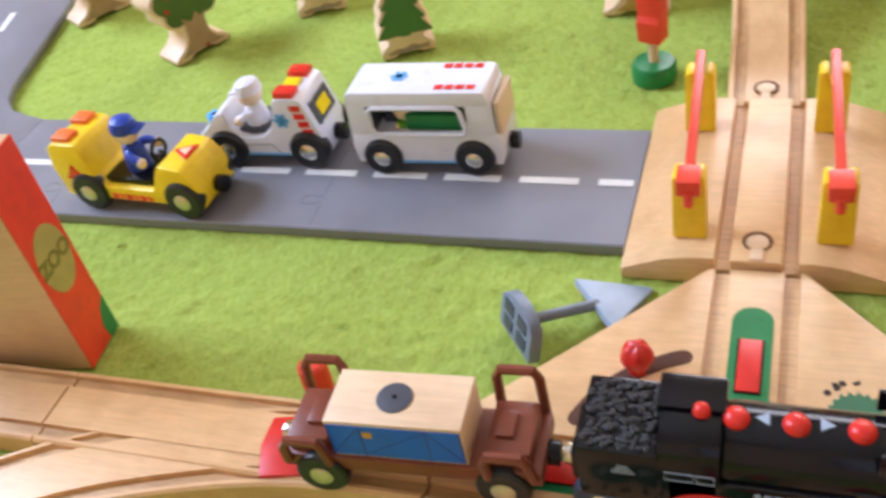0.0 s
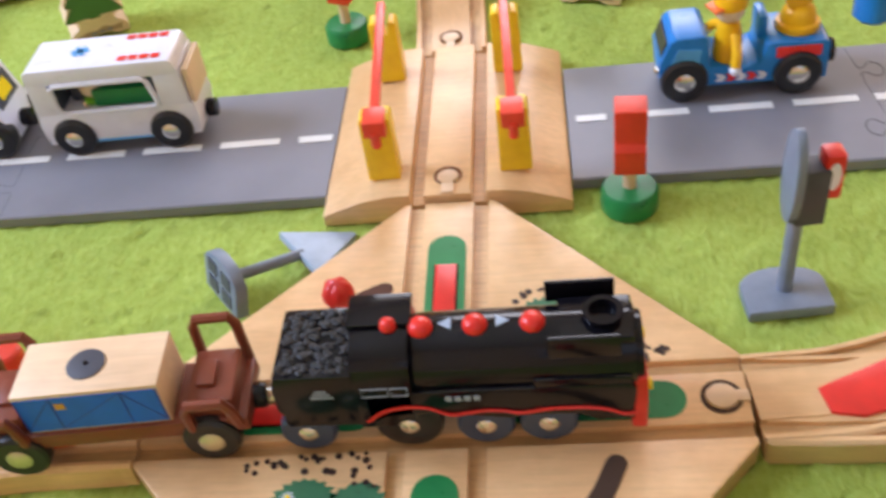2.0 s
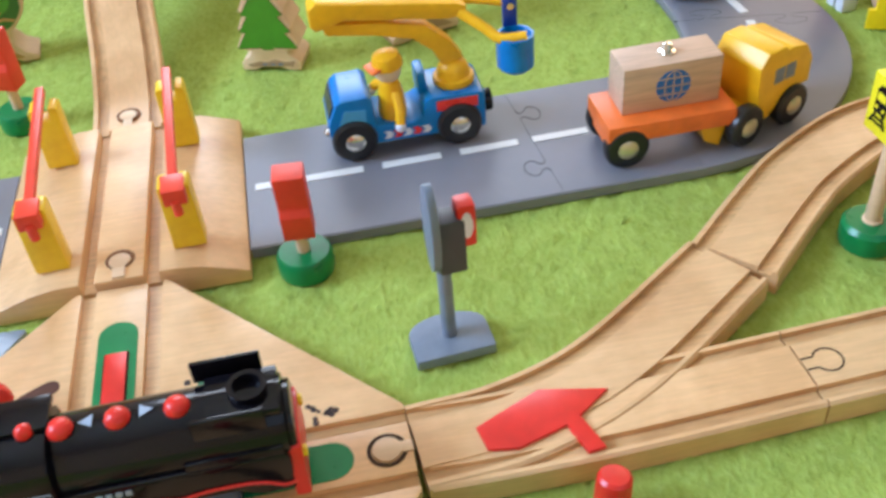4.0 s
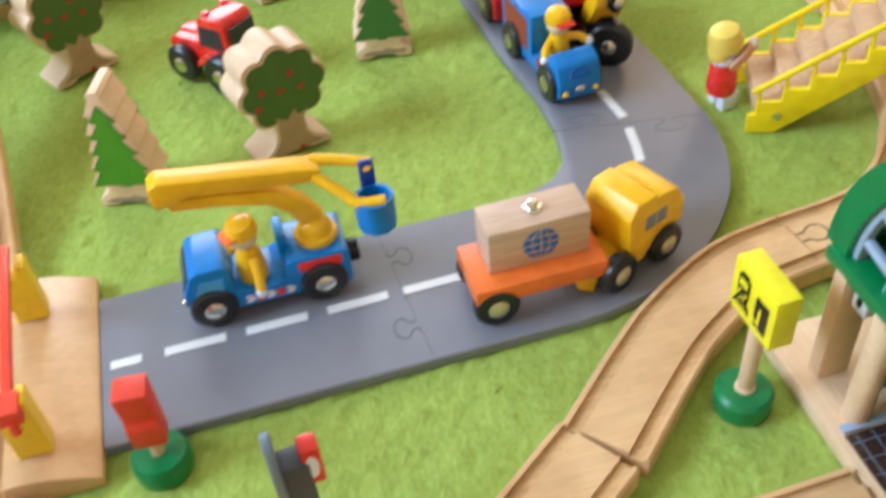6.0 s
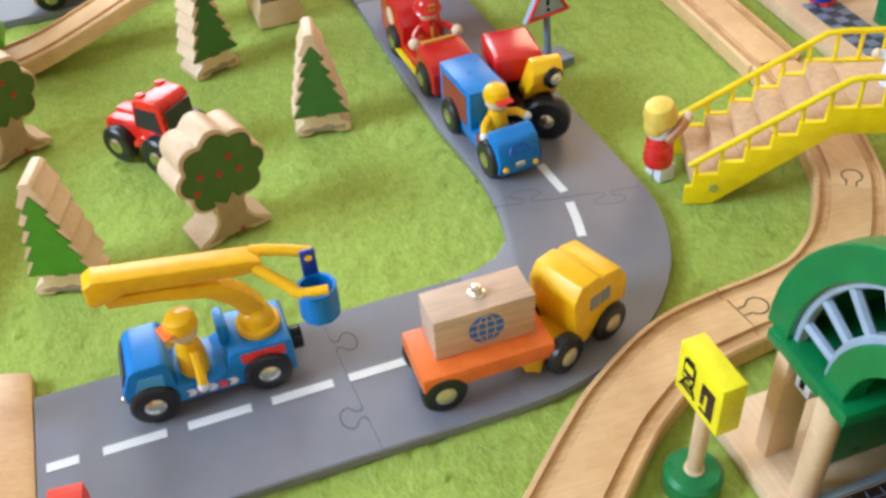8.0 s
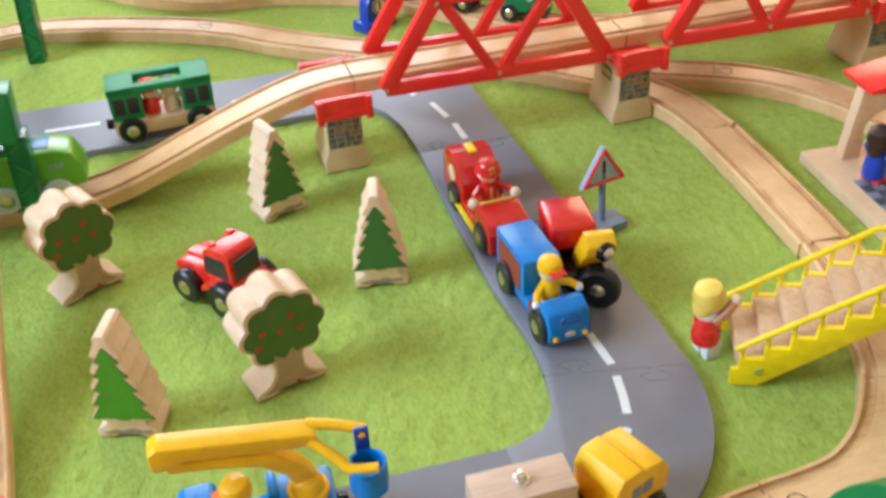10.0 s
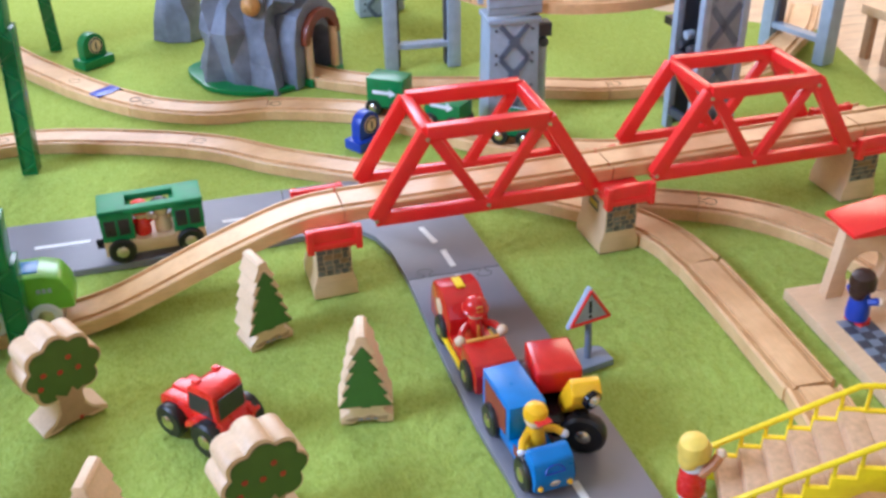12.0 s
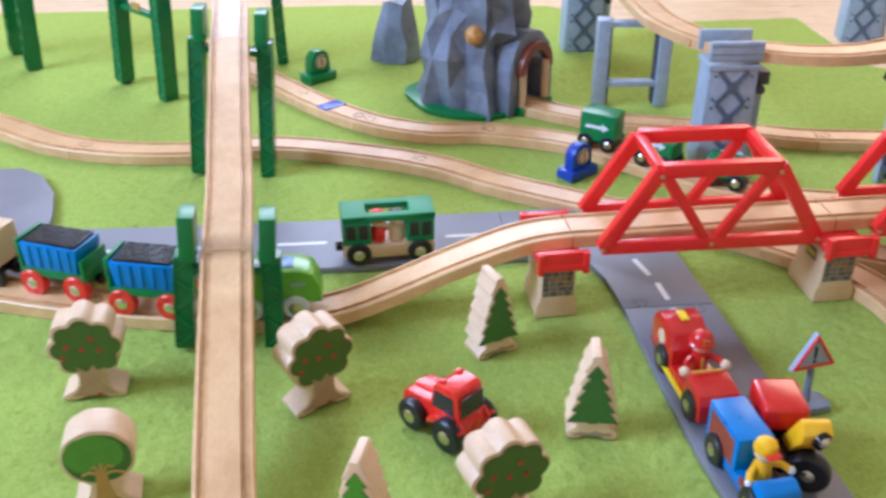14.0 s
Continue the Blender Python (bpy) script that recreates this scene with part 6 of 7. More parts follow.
def direction_sign():
    t = thing("platform_sign", "yellow wooden sign on a green foot beside the curve", "toy sign", 0.3505, -0.0525, 0, 0)
    part("foot", Shape().lathe([(0.0125, 0), (0.0130, 0.002), (0.0130, 0.0100), (0.0112, 0.0122), (0, 0.0124)]), GREEN, t, "round green foot")
    part("collar", Shape().lathe([(0.0046, 0.012), (0.0044, 0.0132), (0.0036, 0.0136)]), PALE, t)
    part("pole", Shape().cyl((0, 0, 0.0345), (0, 0, 1), 0.0036, 0.0450, 0.0002, 18), PALE, t, "wooden dowel")
    p = part("panel", Shape().box((0, 0, 0.0135), (0.0300, 0.0110, 0.0270), 0.0007), YELLOW_SIGN, t, "yellow square panel")
    p.matrix_local = pose(0, 0, 0.0550, 0, 0, -88)
    train = Shape().box((-0.0065, -0.0057, 0.0160), (0.0080, 0.0005, 0.0110), 0.0002).box((-0.0065, -0.0057, 0.0222), (0.0050, 0.0005, 0.0018))
    for sx in (-1, 1):
        train.tube([(-0.0065 + sx * 0.0022, -0.0057, 0.0105), (-0.0065 + sx * 0.0052, -0.0057, 0.0050)], 0.0006, 6)
    train.box((-0.0065, -0.0057, 0.0082), (0.0070, 0.0005, 0.0010)).box((-0.0065, -0.0057, 0.0060), (0.0090, 0.0005, 0.0010))
    train.use(1).box((-0.0065, -0.0059, 0.0182), (0.0056, 0.0005, 0.0036)).cyl((-0.0088, -0.0059, 0.0130), (0, 1, 0), 0.0009, 0.0005, 0, 10).cyl((-0.0042, -0.0059, 0.0130), (0, 1, 0), 0.0009, 0.0005, 0, 10)
    part("pictogram", train, [BLACK, YELLOW_SIGN], p, "black train pictogram")
    part("pictogram", Shape().box((0.0068, -0.0057, 0.0120), (0.0085, 0.0005, 0.0150)).use(1).box((0.0062, -0.0059, 0.0110), (0.0014, 0.0005, 0.0090)).box((0.0045, -0.0059, 0.0075), (0.0040, 0.0005, 0.0014)), [BLACK, YELLOW_SIGN], p, "black platform pictogram")


YELLOW_SIGN = material("bright_yellow_paint", (0.95, 0.79, 0.015), 0.45)
direction_sign()
solid("barrel", Shape().lathe([(0.0045, 0), (0.0062, 0.0008), (0.0066, 0.006), (0.0066, 0.013), (0.0062, 0.0182), (0.0050, 0.0195), (0, 0.0198)], axis=(0.1, 0.12, 1)), RED_PLASTIC, "small red toy barrel on the carpet", "toy barrel", 0.1924, -0.1622, 0)
solid("barrel", Shape().lathe([(0.0045, 0), (0.0064, 0.0008), (0.0068, 0.006), (0.0068, 0.013), (0.0064, 0.0182), (0.0050, 0.0195), (0, 0.0198)]), RED_ORANGE, "small orange-red toy barrel beside the track", "toy barrel", -0.1660, -0.0905, 0)
for side in (1, -1):
    sw = thing("switch_lever", "red plastic switch blade lying in the beech track", "track switch", 0.016 + side * 0.1640, -0.1270, TH, group="red switch blades")
    toe = [(0.0120, 0.0), (0.0170, -0.0160), (0.0100, -0.0170)] if side > 0 else [(0.0255, -0.0040), (0.0200, -0.0190), (0.0020, -0.0155)]
    blade = [(-0.0270, 0.0040), (0.0, 0.0160), (0.0260, 0.0100), *toe, (0.0060, -0.0030), (-0.0140, -0.0090), (-0.0250, -0.0070)]
    part("blade", Shape().prism([(side * u, v) for u, v in blade], -0.0006, 0.0012, "xy", 0.0003), RED_PLASTIC, sw)


tray = thing("plastic_tray", "edge of a green plastic toy tray on the carpet", "toy tray", 0.1530, -0.2000, 0, -5)
part("rim", Shape().box((0, 0.0145, 0.0150), (0.0630, 0.0030, 0.0300), 0.0008), GREEN, tray)
part("bottom", Shape().box((0, -0.0010, 0.0020), (0.0630, 0.0280, 0.0040), 0.0008), GREEN, tray)


def lettering(name, words, size, m, mat, parent):
    """Raised printed words, centred at m."""
    c = bpy.data.curves.new(name, "FONT")
    c.body, c.size, c.align_x, c.align_y, c.extrude = words, size, "CENTER", "CENTER", 0.0002
    c.offset = 0.0004
    tmp = bpy.data.objects.new(name, c)
    me = bpy.data.meshes.new_from_object(tmp)
    bpy.data.objects.remove(tmp)
    me.materials.append(mat)
    ob = new(name, me)
    ob.parent = parent
    ob.matrix_local = m
    return tagged(ob, "olive word on the emblem")


def tall_block():
    t = thing("play_house", "tall wooden play house block with a red end and gold emblem", "toy house", -0.3418, -0.0822, 0, 8)
    part("block", Shape().box((0, -0.0030, 0.0600), (0.1000, 0.0300, 0.1200), 0.001), PALE, t, "plain wooden block")
    f = part("end_panel", Shape().box((0.0503, -0.0030, 0.0600), (0.0010, 0.0296, 0.1190)), RED_ORANGE, t, "red printed end")
    part("emblem", Shape().prism([(-0.0030 + 0.0125 * math.cos(a), 0.060 + 0.0185 * math.sin(a)) for a in np.linspace(0, 6.283, 25)[:-1]], 0.0507, 0.0510, "yz"), OCHRE, f, "oval ochre emblem")
    lettering("emblem_word", "ZOO", 0.0112, pose(0.0511, -0.0030, 0.0600, 90, 0, 90), OLIVE, f)
    part("bush_print", Shape().prism([(0.0118, 0.0), (0.0118, 0.022), (0.0060, 0.018), (0.0020, 0.010), (0.0035, 0.0)], 0.0507, 0.0510, "yz"), GREEN, f, "green printed bush")
    part("blue_print", Shape().box((-0.0330, -0.0181, 0.0080), (0.0200, 0.0006, 0.0120)), SKYBLUE, t)


OCHRE = material("ochre_print", (0.42, 0.36, 0.10), 0.5)
OLIVE = material("olive_print", (0.20, 0.19, 0.03), 0.5)
tall_block()


# ---- footbridge ----
def footbridge():
    t = thing("footbridge", "yellow plastic toy footbridge with wooden-coloured steps", "toy footbridge", 0.4465, 0.1235, 0, -21.5)
    W, n, run, rise = 0.0500, 6, 0.0135, 0.0087
    L0 = 0.0040
    for y, nm in ((0.0, "stringer"), (W, "stringer")):
        pts = [(0.0, 0.0), (0.0, 0.0125)]
        for k in range(n):
            pts += [(L0 + run * k, 0.0125 + rise * k), (L0 + run * k, 0.0125 + rise * (k + 1))]
        xt, zt = L0 + run * n, 0.0125 + rise * n
        pts += [(xt, zt), (xt + 0.10, zt), (xt + 0.10, zt - 0.0170), (xt - 0.0060, zt - 0.0170), (0.0160, 0.0)]
        part("stringer", Shape().prism(pts, y - 0.0018, y + 0.0018, "xz", 0.0005), YELLOW, t, "yellow side plate")
        part("screw", Shape().cyl((0.0160, y - 0.0022, 0.0120), (0, 1, 0), 0.0026, 0.0014, 0.0003, 14), CHROME, t, "steel screw")
        rail = [(0.0010, y, 0.0270), (xt - 0.004, y, zt + 0.0170), (xt + 0.004, y, zt + 0.0180), (xt + 0.10, y, zt + 0.0180)]
        part("handrail", Shape().tube(rail, 0.0019, 8), YELLOW, t)
        for k in range(n):
            x = L0 + run * k + 0.0018
            part("baluster", Shape().tube([(x, y, 0.0125 + rise * (k + 0.5)), (x - 0.0008, y, 0.0275 + (zt + 0.0170 - 0.0270) * x / (xt - 0.004))], 0.0013, 7), YELLOW, t)
        for k in range(8):
            x = xt + 0.0025 + 0.0135 * k
            part("baluster", Shape().tube([(x, y, zt), (x, y, zt + 0.0180)], 0.0013, 7), YELLOW, t)
    for k in range(n):
        part("step", Shape().box((L0 + run * (k + 0.5), W / 2, 0.0120 + rise * (k + 0.5) - 0.001), (run, W - 0.0044, rise + 0.002), 0.0004), STEP, t, "light brown step")
    part("deck", Shape().box((xt + 0.05, W / 2, zt - 0.0045), (0.10, W - 0.0044, 0.0070), 0.0004), STEP, t)
    part("leg", Shape().box((xt + 0.0950, W / 2, (zt - 0.008) / 2), (0.0100, W - 0.006, zt - 0.008), 0.0008), PALE, t, "wooden supporting leg")
    return xt, zt


STEP = material("speckled_step_plastic", (0.62, 0.40, 0.23), 0.5, vary=0.14, scale=260, bump=0.15)
xt, zt = footbridge()
deck_place = pose(0.4465, 0.1235, 0, 0, 0, -21.5) @ Vector((xt + 0.028, 0.024, zt - 0.001))
doll(deck_place.x, deck_place.y, deck_place.z, 200, "toy traveller with white clothes on the footbridge", WHITE, hair=YELLOW_POST, h=0.018)
TAN = material("tan_sleeve_plastic", (0.55, 0.22, 0.08), 0.45)
BLOND = material("blond_hair_plastic", (0.84, 0.60, 0.10), 0.45)
girl = doll(0.4452, 0.1535, 0.0098, 5, "toy girl with red dress, blond hair and raised arm", RED, hair=BLOND, arms=((0.0100, -0.0065, 0.0275), (0.0060, 0.0100, 0.0105)), legs=WHITE, h=0.021, sleeve=TAN, collar=WHITE)
resize(1.22, girl)


# ---- green station ----
def ring(s, cx, cz, r0, r1, y0, y1, a0=0, a1=180, n=28):
    t = bmesh.new()
    q = []
    for k in range(n + 1):
        a = radians(a0 + (a1 - a0) * k / n)
        c, d = math.cos(a), math.sin(a)
        q.append([t.verts.new((cx + r * c, y, cz + r * d)) for r, y in ((r0, y0), (r1, y0), (r1, y1), (r0, y1))])
    for a, b in zip(q, q[1:]):
        for k in range(4):
            t.faces.new((a[k], a[(k + 1) % 4], b[(k + 1) % 4], b[k]))
    t.faces.new(q[0])
    t.faces.new(q[-1][::-1])
    bmesh.ops.recalc_face_normals(t, faces=t.faces)
    return s.take(t, None, 0.0005, 1)


def station():
    t = thing("station", "green arched toy railway station on a wooden base", "toy station", 0.4480, -0.0340, 0, -90)
    c, z, fy, R = 0.0875, 0.0760, -0.0620, 0.0860
    part("base", Shape().box((0.0780, 0.0010, 0.0045), (0.1760, 0.1500, 0.0090), 0.0008), PALE, t, "wooden base board")
    part("track_bed", Shape().box((0.0860, 0.0010, 0.0096), (0.0660, 0.1420, 0.0012), 0.0002), HAIR, t, "dark printed track bed")
    for k in range(19):
        part("sleeper", Shape().box((0.0860, -0.0660 + 0.0074 * k, 0.0104), (0.0640, 0.00035, 0.0004)), GREY, t)
    for k in range(8):
        part("rail_line", Shape().box((0.0580 + 0.0080 * k, 0.0010, 0.0104), (0.00035, 0.1410, 0.0004)), GREY, t)
    part("edge_strip", Shape().box((0.0500, 0.0010, 0.0098), (0.0040, 0.1420, 0.0014), 0.0003), GREY_PALE, t, "pale platform edge")
    for x in (0.0450, 0.1110):
        part("column", Shape().cyl((x, fy + 0.0020, 0.0400), (0.0, 0.0, 1), 0.0058, 0.0640, 0.0003, 22), PALE, t, "round wooden column")
    for x in (0.0185, 0.1375):
        part("wall_slab", Shape().box((x, fy + 0.0050, 0.0400), (0.0080, 0.0150, 0.0640), 0.0008), PALE, t, "wooden wall slab")
    for x in (0.0330, 0.1230):
        part("wall_panel", Shape().box((x, 0.0080, 0.0400), (0.0060, 0.1100, 0.0640), 0.0008), GREEN, t, "green plastic wall")
    part("rear_wall", Shape().box((c, 0.0640, 0.0400), (0.1300, 0.0050, 0.0640), 0.0008), DEEP_GREEN, t, "green rear wall")
    roof = Shape()
    ring(roof, c, z, R - 0.0080, R - 0.0020, fy + 0.0060, 0.0680)
    part("roof", roof, GREEN, t, "green barrel roof")
    front = Shape()
    ring(front, c, z, R - 0.0140, R, fy, fy + 0.0110)
    ring(front, c, z, R - 0.0490, R - 0.0370, fy + 0.0005, fy + 0.0110)
    part("arch_front", front, GREEN, t, "green arched gable")
    for sx in (-1, 1):
        part("eave", Shape().box((c + sx * 0.0560, 0.0, z - 0.0030), (0.0510, 0.1290, 0.0070), 0.0014), GREEN, t)
    fr = Shape()
    ring(fr, c, z, R - 0.0170, R - 0.0135, fy + 0.0030, fy + 0.0080)
    ring(fr, c, z, R - 0.0375, R - 0.0340, fy + 0.0030, fy + 0.0080)
    win = part("window_frame", fr, GREY_PALE, t, "pale blue-grey window frame")
    for k in range(11):
        a = radians(9 + 16.2 * k)
        part("mullion", Shape().tube([(c + (R - 0.0350) * math.cos(a), fy + 0.0055, z + (R - 0.0350) * math.sin(a)), (c + (R - 0.0150) * math.cos(a), fy + 0.0055, z + (R - 0.0150) * math.sin(a))], 0.0024, 7), GREY_PALE, win)
    back = Shape()
    ring(back, c, z, R - 0.0500, R - 0.0080, 0.0620, 0.0660)
    part("rear_gable", back, DEEP_GREEN, t)
    part("notice", Shape().box((0.0290, fy + 0.0030, 0.0640), (0.0090, 0.0040, 0.0110), 0.0004), WHITE, t, "small white notice with dark bar")
    part("notice_bar", Shape().box((0.0290, fy + 0.0008, 0.0650), (0.0026, 0.0008, 0.0070)), BLACK, t)


station()


# ---- platform with red canopy ----
def platform():
    t = thing("platform", "wooden toy platform with an arched wall and red canopy", "toy platform", 0.6228, 0.3352, 0, -2)
    part("base", Shape().box((0.0800, -0.0750, 0.0050), (0.1600, 0.1500, 0.0100), 0.0012), PALE, t, "wooden base board")
    arch = [(0.0230, 0.0100), (0.0290, 0.0710), (0.0950, 0.0710), (0.0950, 0.0100), (0.0700, 0.0100)] + [(0.0540 + 0.0170 * math.cos(a), 0.0330 + 0.0170 * math.sin(a)) for a in np.linspace(-0.6, 3.74, 16)] + [(0.0380, 0.0100)]
    part("arched_wall", Shape().prism(arch, -0.0220, -0.0120, "xz", 0.0008), PALE, t, "wooden wall with a round opening")
    roof = Shape().prism([(0.0270, 0.0715), (0.0270, 0.0750), (0.0750, 0.0835), (0.1200, 0.0750), (0.1200, 0.0715)], -0.0340, 0.0060, "xz", 0.0010)
    part("canopy", roof, RED_BRIDGE, t, "red plastic canopy")
    part("canopy_panel", Shape().box((0.0960, -0.0160, 0.0812), (0.0300, 0.0400, 0.0020), 0.0004, Matrix.Rotation(radians(11), 4, "Y")), NAVY, t)
    for i in range(3):
        for j in range(9):
            part("floor_tile", Shape().box((0.0190 + 0.0090 * i, -0.0560 - 0.0090 * j, 0.0103), (0.0086, 0.0086, 0.0008)), GREY_DARK if (i + j) % 2 else GREY, t)
    part("bench", Shape().box((0.0560, -0.1050, 0.0220), (0.0180, 0.0260, 0.0240), 0.001), GREEN, t, "green station box")


platform()
man = doll(0.6490, 0.2790, 0.0150, 15, "toy traveller with blue jacket and dark hair", NAVY, hair=HAIR, legs=RED, h=0.019)
resize(1.22, man)


# ---- wagons and trains standing on the far lines ----
def bus_wagon():
    t = thing("passenger_bus", "green and cream toy bus with open windows", "toy bus", 0.1308, 0.5560, RH, 3)
    low = [(-0.0430, 0.0080), (-0.0430, 0.0215), (-0.0160, 0.0215), (-0.0130, 0.0195), (0.0130, 0.0195), (0.0160, 0.0215), (0.0430, 0.0215), (0.0430, 0.0080), (0.0400, 0.0070), (-0.0400, 0.0070)]
    part("lower_body", Shape().prism(low, -0.0165, 0.0165, "xz", 0.0008), PALE, t, "cream wooden lower body")
    for y in (-0.0133, 0.0133):
        part("roof_side", Shape().box((0, y, 0.0485), (0.0880, 0.0090, 0.0065), 0.0016), BUS_GREEN, t, "green roof beside the open hatch")
    for x in (-0.0320, 0.0320):
        part("roof_end", Shape().box((x, 0, 0.0486), (0.0238, 0.0356, 0.0066), 0.0016), BUS_GREEN, t)
    for a, b in ((-0.0430, -0.0165), (0.0165, 0.0430)):
        part("end_cabin", Shape().box(((a + b) / 2, 0, 0.0333), (b - a, 0.0330, 0.0240), 0.001), BUS_GREEN, t)
        for sy in (-1, 1):
            for k in (-1, 1):
                part("window", Shape().box(((a + b) / 2 + k * 0.0058, sy * 0.0167, 0.0345), (0.0092, 0.0006, 0.0150), 0.0002), GLASS_PRINT, t, "dark window print")
    for sx in (-1, 1):
        for k in (-1, 1):
            part("end_window", Shape().box((sx * 0.0432, k * 0.0075, 0.0350), (0.0006, 0.0110, 0.0140), 0.0002), GLASS_PRINT, t)
    wheels(t, (-0.0290, 0.0290), 0.0160, 0.0118, 0.0080, hub=BRASSY)
    part("coupling", Shape().cyl((-0.0465, 0, 0.0130), (1, 0, 0), 0.0045, 0.007, 0.0008), BLACK, t)
    doll(0.1217, 0.5520, RH + 0.0195, -90, "toy passenger with red clothes inside the green bus", RED, cap=RED_PLASTIC, h=0.0145)
    doll(0.1388, 0.5540, RH + 0.0195, -90, "toy passenger with cream clothes inside the green bus", CREAM, hair=HAIR, h=0.0145)


bus_wagon()


def lime_engine():
    t = thing("diesel_engine", "lime green toy engine with white wheels", "toy locomotive", 0.0302, 0.4621, TH, 0)
    body = [(-0.0400, 0.0140), (-0.0400, 0.0420), (-0.0350, 0.0460), (0.0200, 0.0460), (0.0330, 0.0420), (0.0390, 0.0300), (0.0400, 0.0140)]
    part("body", Shape().prism(body, -0.0160, 0.0160, "xz", 0.0050), LIME, t, "rounded lime green body")
    part("roof_mark", Shape().box((0.0100, 0, 0.0462), (0.0140, 0.0180, 0.0012), 0.0003), BLUE, t, "blue roof mark")
    for sy in (-1, 1):
        for k in range(3):
            part("name_bar", Shape().box((0.0160 + 0.0040 * k, sy * 0.0162, 0.0330), (0.0028, 0.0006, 0.0036)), GREY_PALE, t)
        for x in (-0.0220, 0.0170):
            wheel(t, x, sy * 0.0140, 0.0100, 0.0120, 0.0075, WHITE, BRASSY, sy, 0.0060)


lime_engine()


def coal_wagon(x, y, rz):
    t = thing("coal_wagon", "green toy wagon with blue hopper full of coal", "toy wagon", x, y, TH, rz, group="coal wagons")
    part("frame", Shape().box((0, 0, 0.0190), (0.0560, 0.0300, 0.0070), 0.0012).box((-0.0265, 0, 0.0320), (0.0030, 0.0300, 0.0260), 0.001).box((0.0265, 0, 0.0270), (0.0030, 0.0300, 0.0160), 0.001).box((-0.0185, 0, 0.0130), (0.0110, 0.0160, 0.0080), 0.001).box((0.0185, 0, 0.0130), (0.0110, 0.0160, 0.0080), 0.001), GREEN, t, "green frame")
    part("hopper", Shape().prism([(-0.0220, 0.0225), (-0.0245, 0.0430), (0.0245, 0.0430), (0.0220, 0.0225)], -0.0150, 0.0150, "xz", 0.001), BLUE, t, "blue ribbed hopper")
    for k in range(5):
        for sy in (-1, 1):
            part("rib", Shape().box((-0.0170 + 0.0085 * k, sy * 0.0154, 0.0330), (0.0020, 0.0012, 0.0180), 0.0003), BLUE, t)
    c = Shape()
    rnd = random.Random(8)
    c.box((0, 0, 0.0430), (0.0440, 0.0260, 0.0040), 0.001)
    for k in range(140):
        c.ball((rnd.uniform(-0.020, 0.020), rnd.uniform(-0.0115, 0.0115), 0.0446), rnd.uniform(0.0010, 0.0018), (1, 1, 0.7), 6)
    part("coal", c, COAL, t, "black coal load")
    for x0 in (-0.0185, 0.0185):
        for sy in (-1, 1):
            wheel(t, x0, sy * 0.0135, 0.0095, 0.0110, 0.0075, RED, CHROME, sy, 0.0045)
    part("coupling", Shape().cyl((0.0300, 0, 0.0130), (1, 0, 0), 0.0042, 0.005, 0.0006), BLACK, t)
    return t


for wagon in (coal_wagon(-0.1585, 0.5175, -23), coal_wagon(-0.0755, 0.4790, -15)):
    resize(1.18, wagon)


def timber_wagon():
    t = thing("timber_wagon", "toy wagon with a plain wooden block behind the coal wagons", "toy wagon", -0.2370, 0.5475, TH, -24)
    part("frame", Shape().box((0, 0, 0.0170), (0.0600, 0.0300, 0.0070), 0.0012), BLACK, t, "black frame")
    part("block", Shape().box((0.0020, 0, 0.0375), (0.0540, 0.0300, 0.0340), 0.0012), PALE, t, "plain wooden block")
    for x0 in (-0.0190, 0.0190):
        for sy in (-1, 1):
            wheel(t, x0, sy * 0.0135, 0.0100, 0.0120, 0.0075, None, CHROME, sy, 0.0050)
    part("coupling", Shape().cyl((0.0335, 0, 0.0140), (1, 0, 0), 0.0045, 0.007, 0.0006), BLACK, t)


timber_wagon()


def box_wagon(x, y, rz, mat, label, h=0.034):
    t = thing("box_wagon", label, "toy wagon", x, y, TH, rz, group="far box wagons")
    part("body", Shape().box((0, 0, 0.0110 + h / 2), (0.0440, 0.0300, h), 0.0025), mat, t)
    part("frame", Shape().box((0, 0, 0.0110), (0.0480, 0.0240, 0.0060), 0.001), BLACK, t)
    for sy in (-1, 1):
        part("arrow_print", Shape().prism([(-0.0140, 0.0270), (0.0060, 0.0270), (0.0060, 0.0240), (0.0140, 0.0290), (0.0060, 0.0340), (0.0060, 0.0310), (-0.0140, 0.0310)], sy * 0.0151 - 0.0003, sy * 0.0151 + 0.0003, "xz"), WHITE, t, "white arrow print")
        for x0 in (-0.0140, 0.0140):
            wheel(t, x0, sy * 0.0130, 0.0095, 0.0100, 0.0070, None, CHROME, sy, 0.0045)


box_wagon(0.3917, 0.7726, -36, GREEN, "green toy box wagon with a white arrow print")
box_wagon(0.4441, 0.7163, -44, GREEN, "green toy wagon behind the red bridge", 0.022)
box_wagon(0.5028, 0.6609, -36, DEEP_GREEN, "dark green toy wagon behind the red bridge", 0.020)


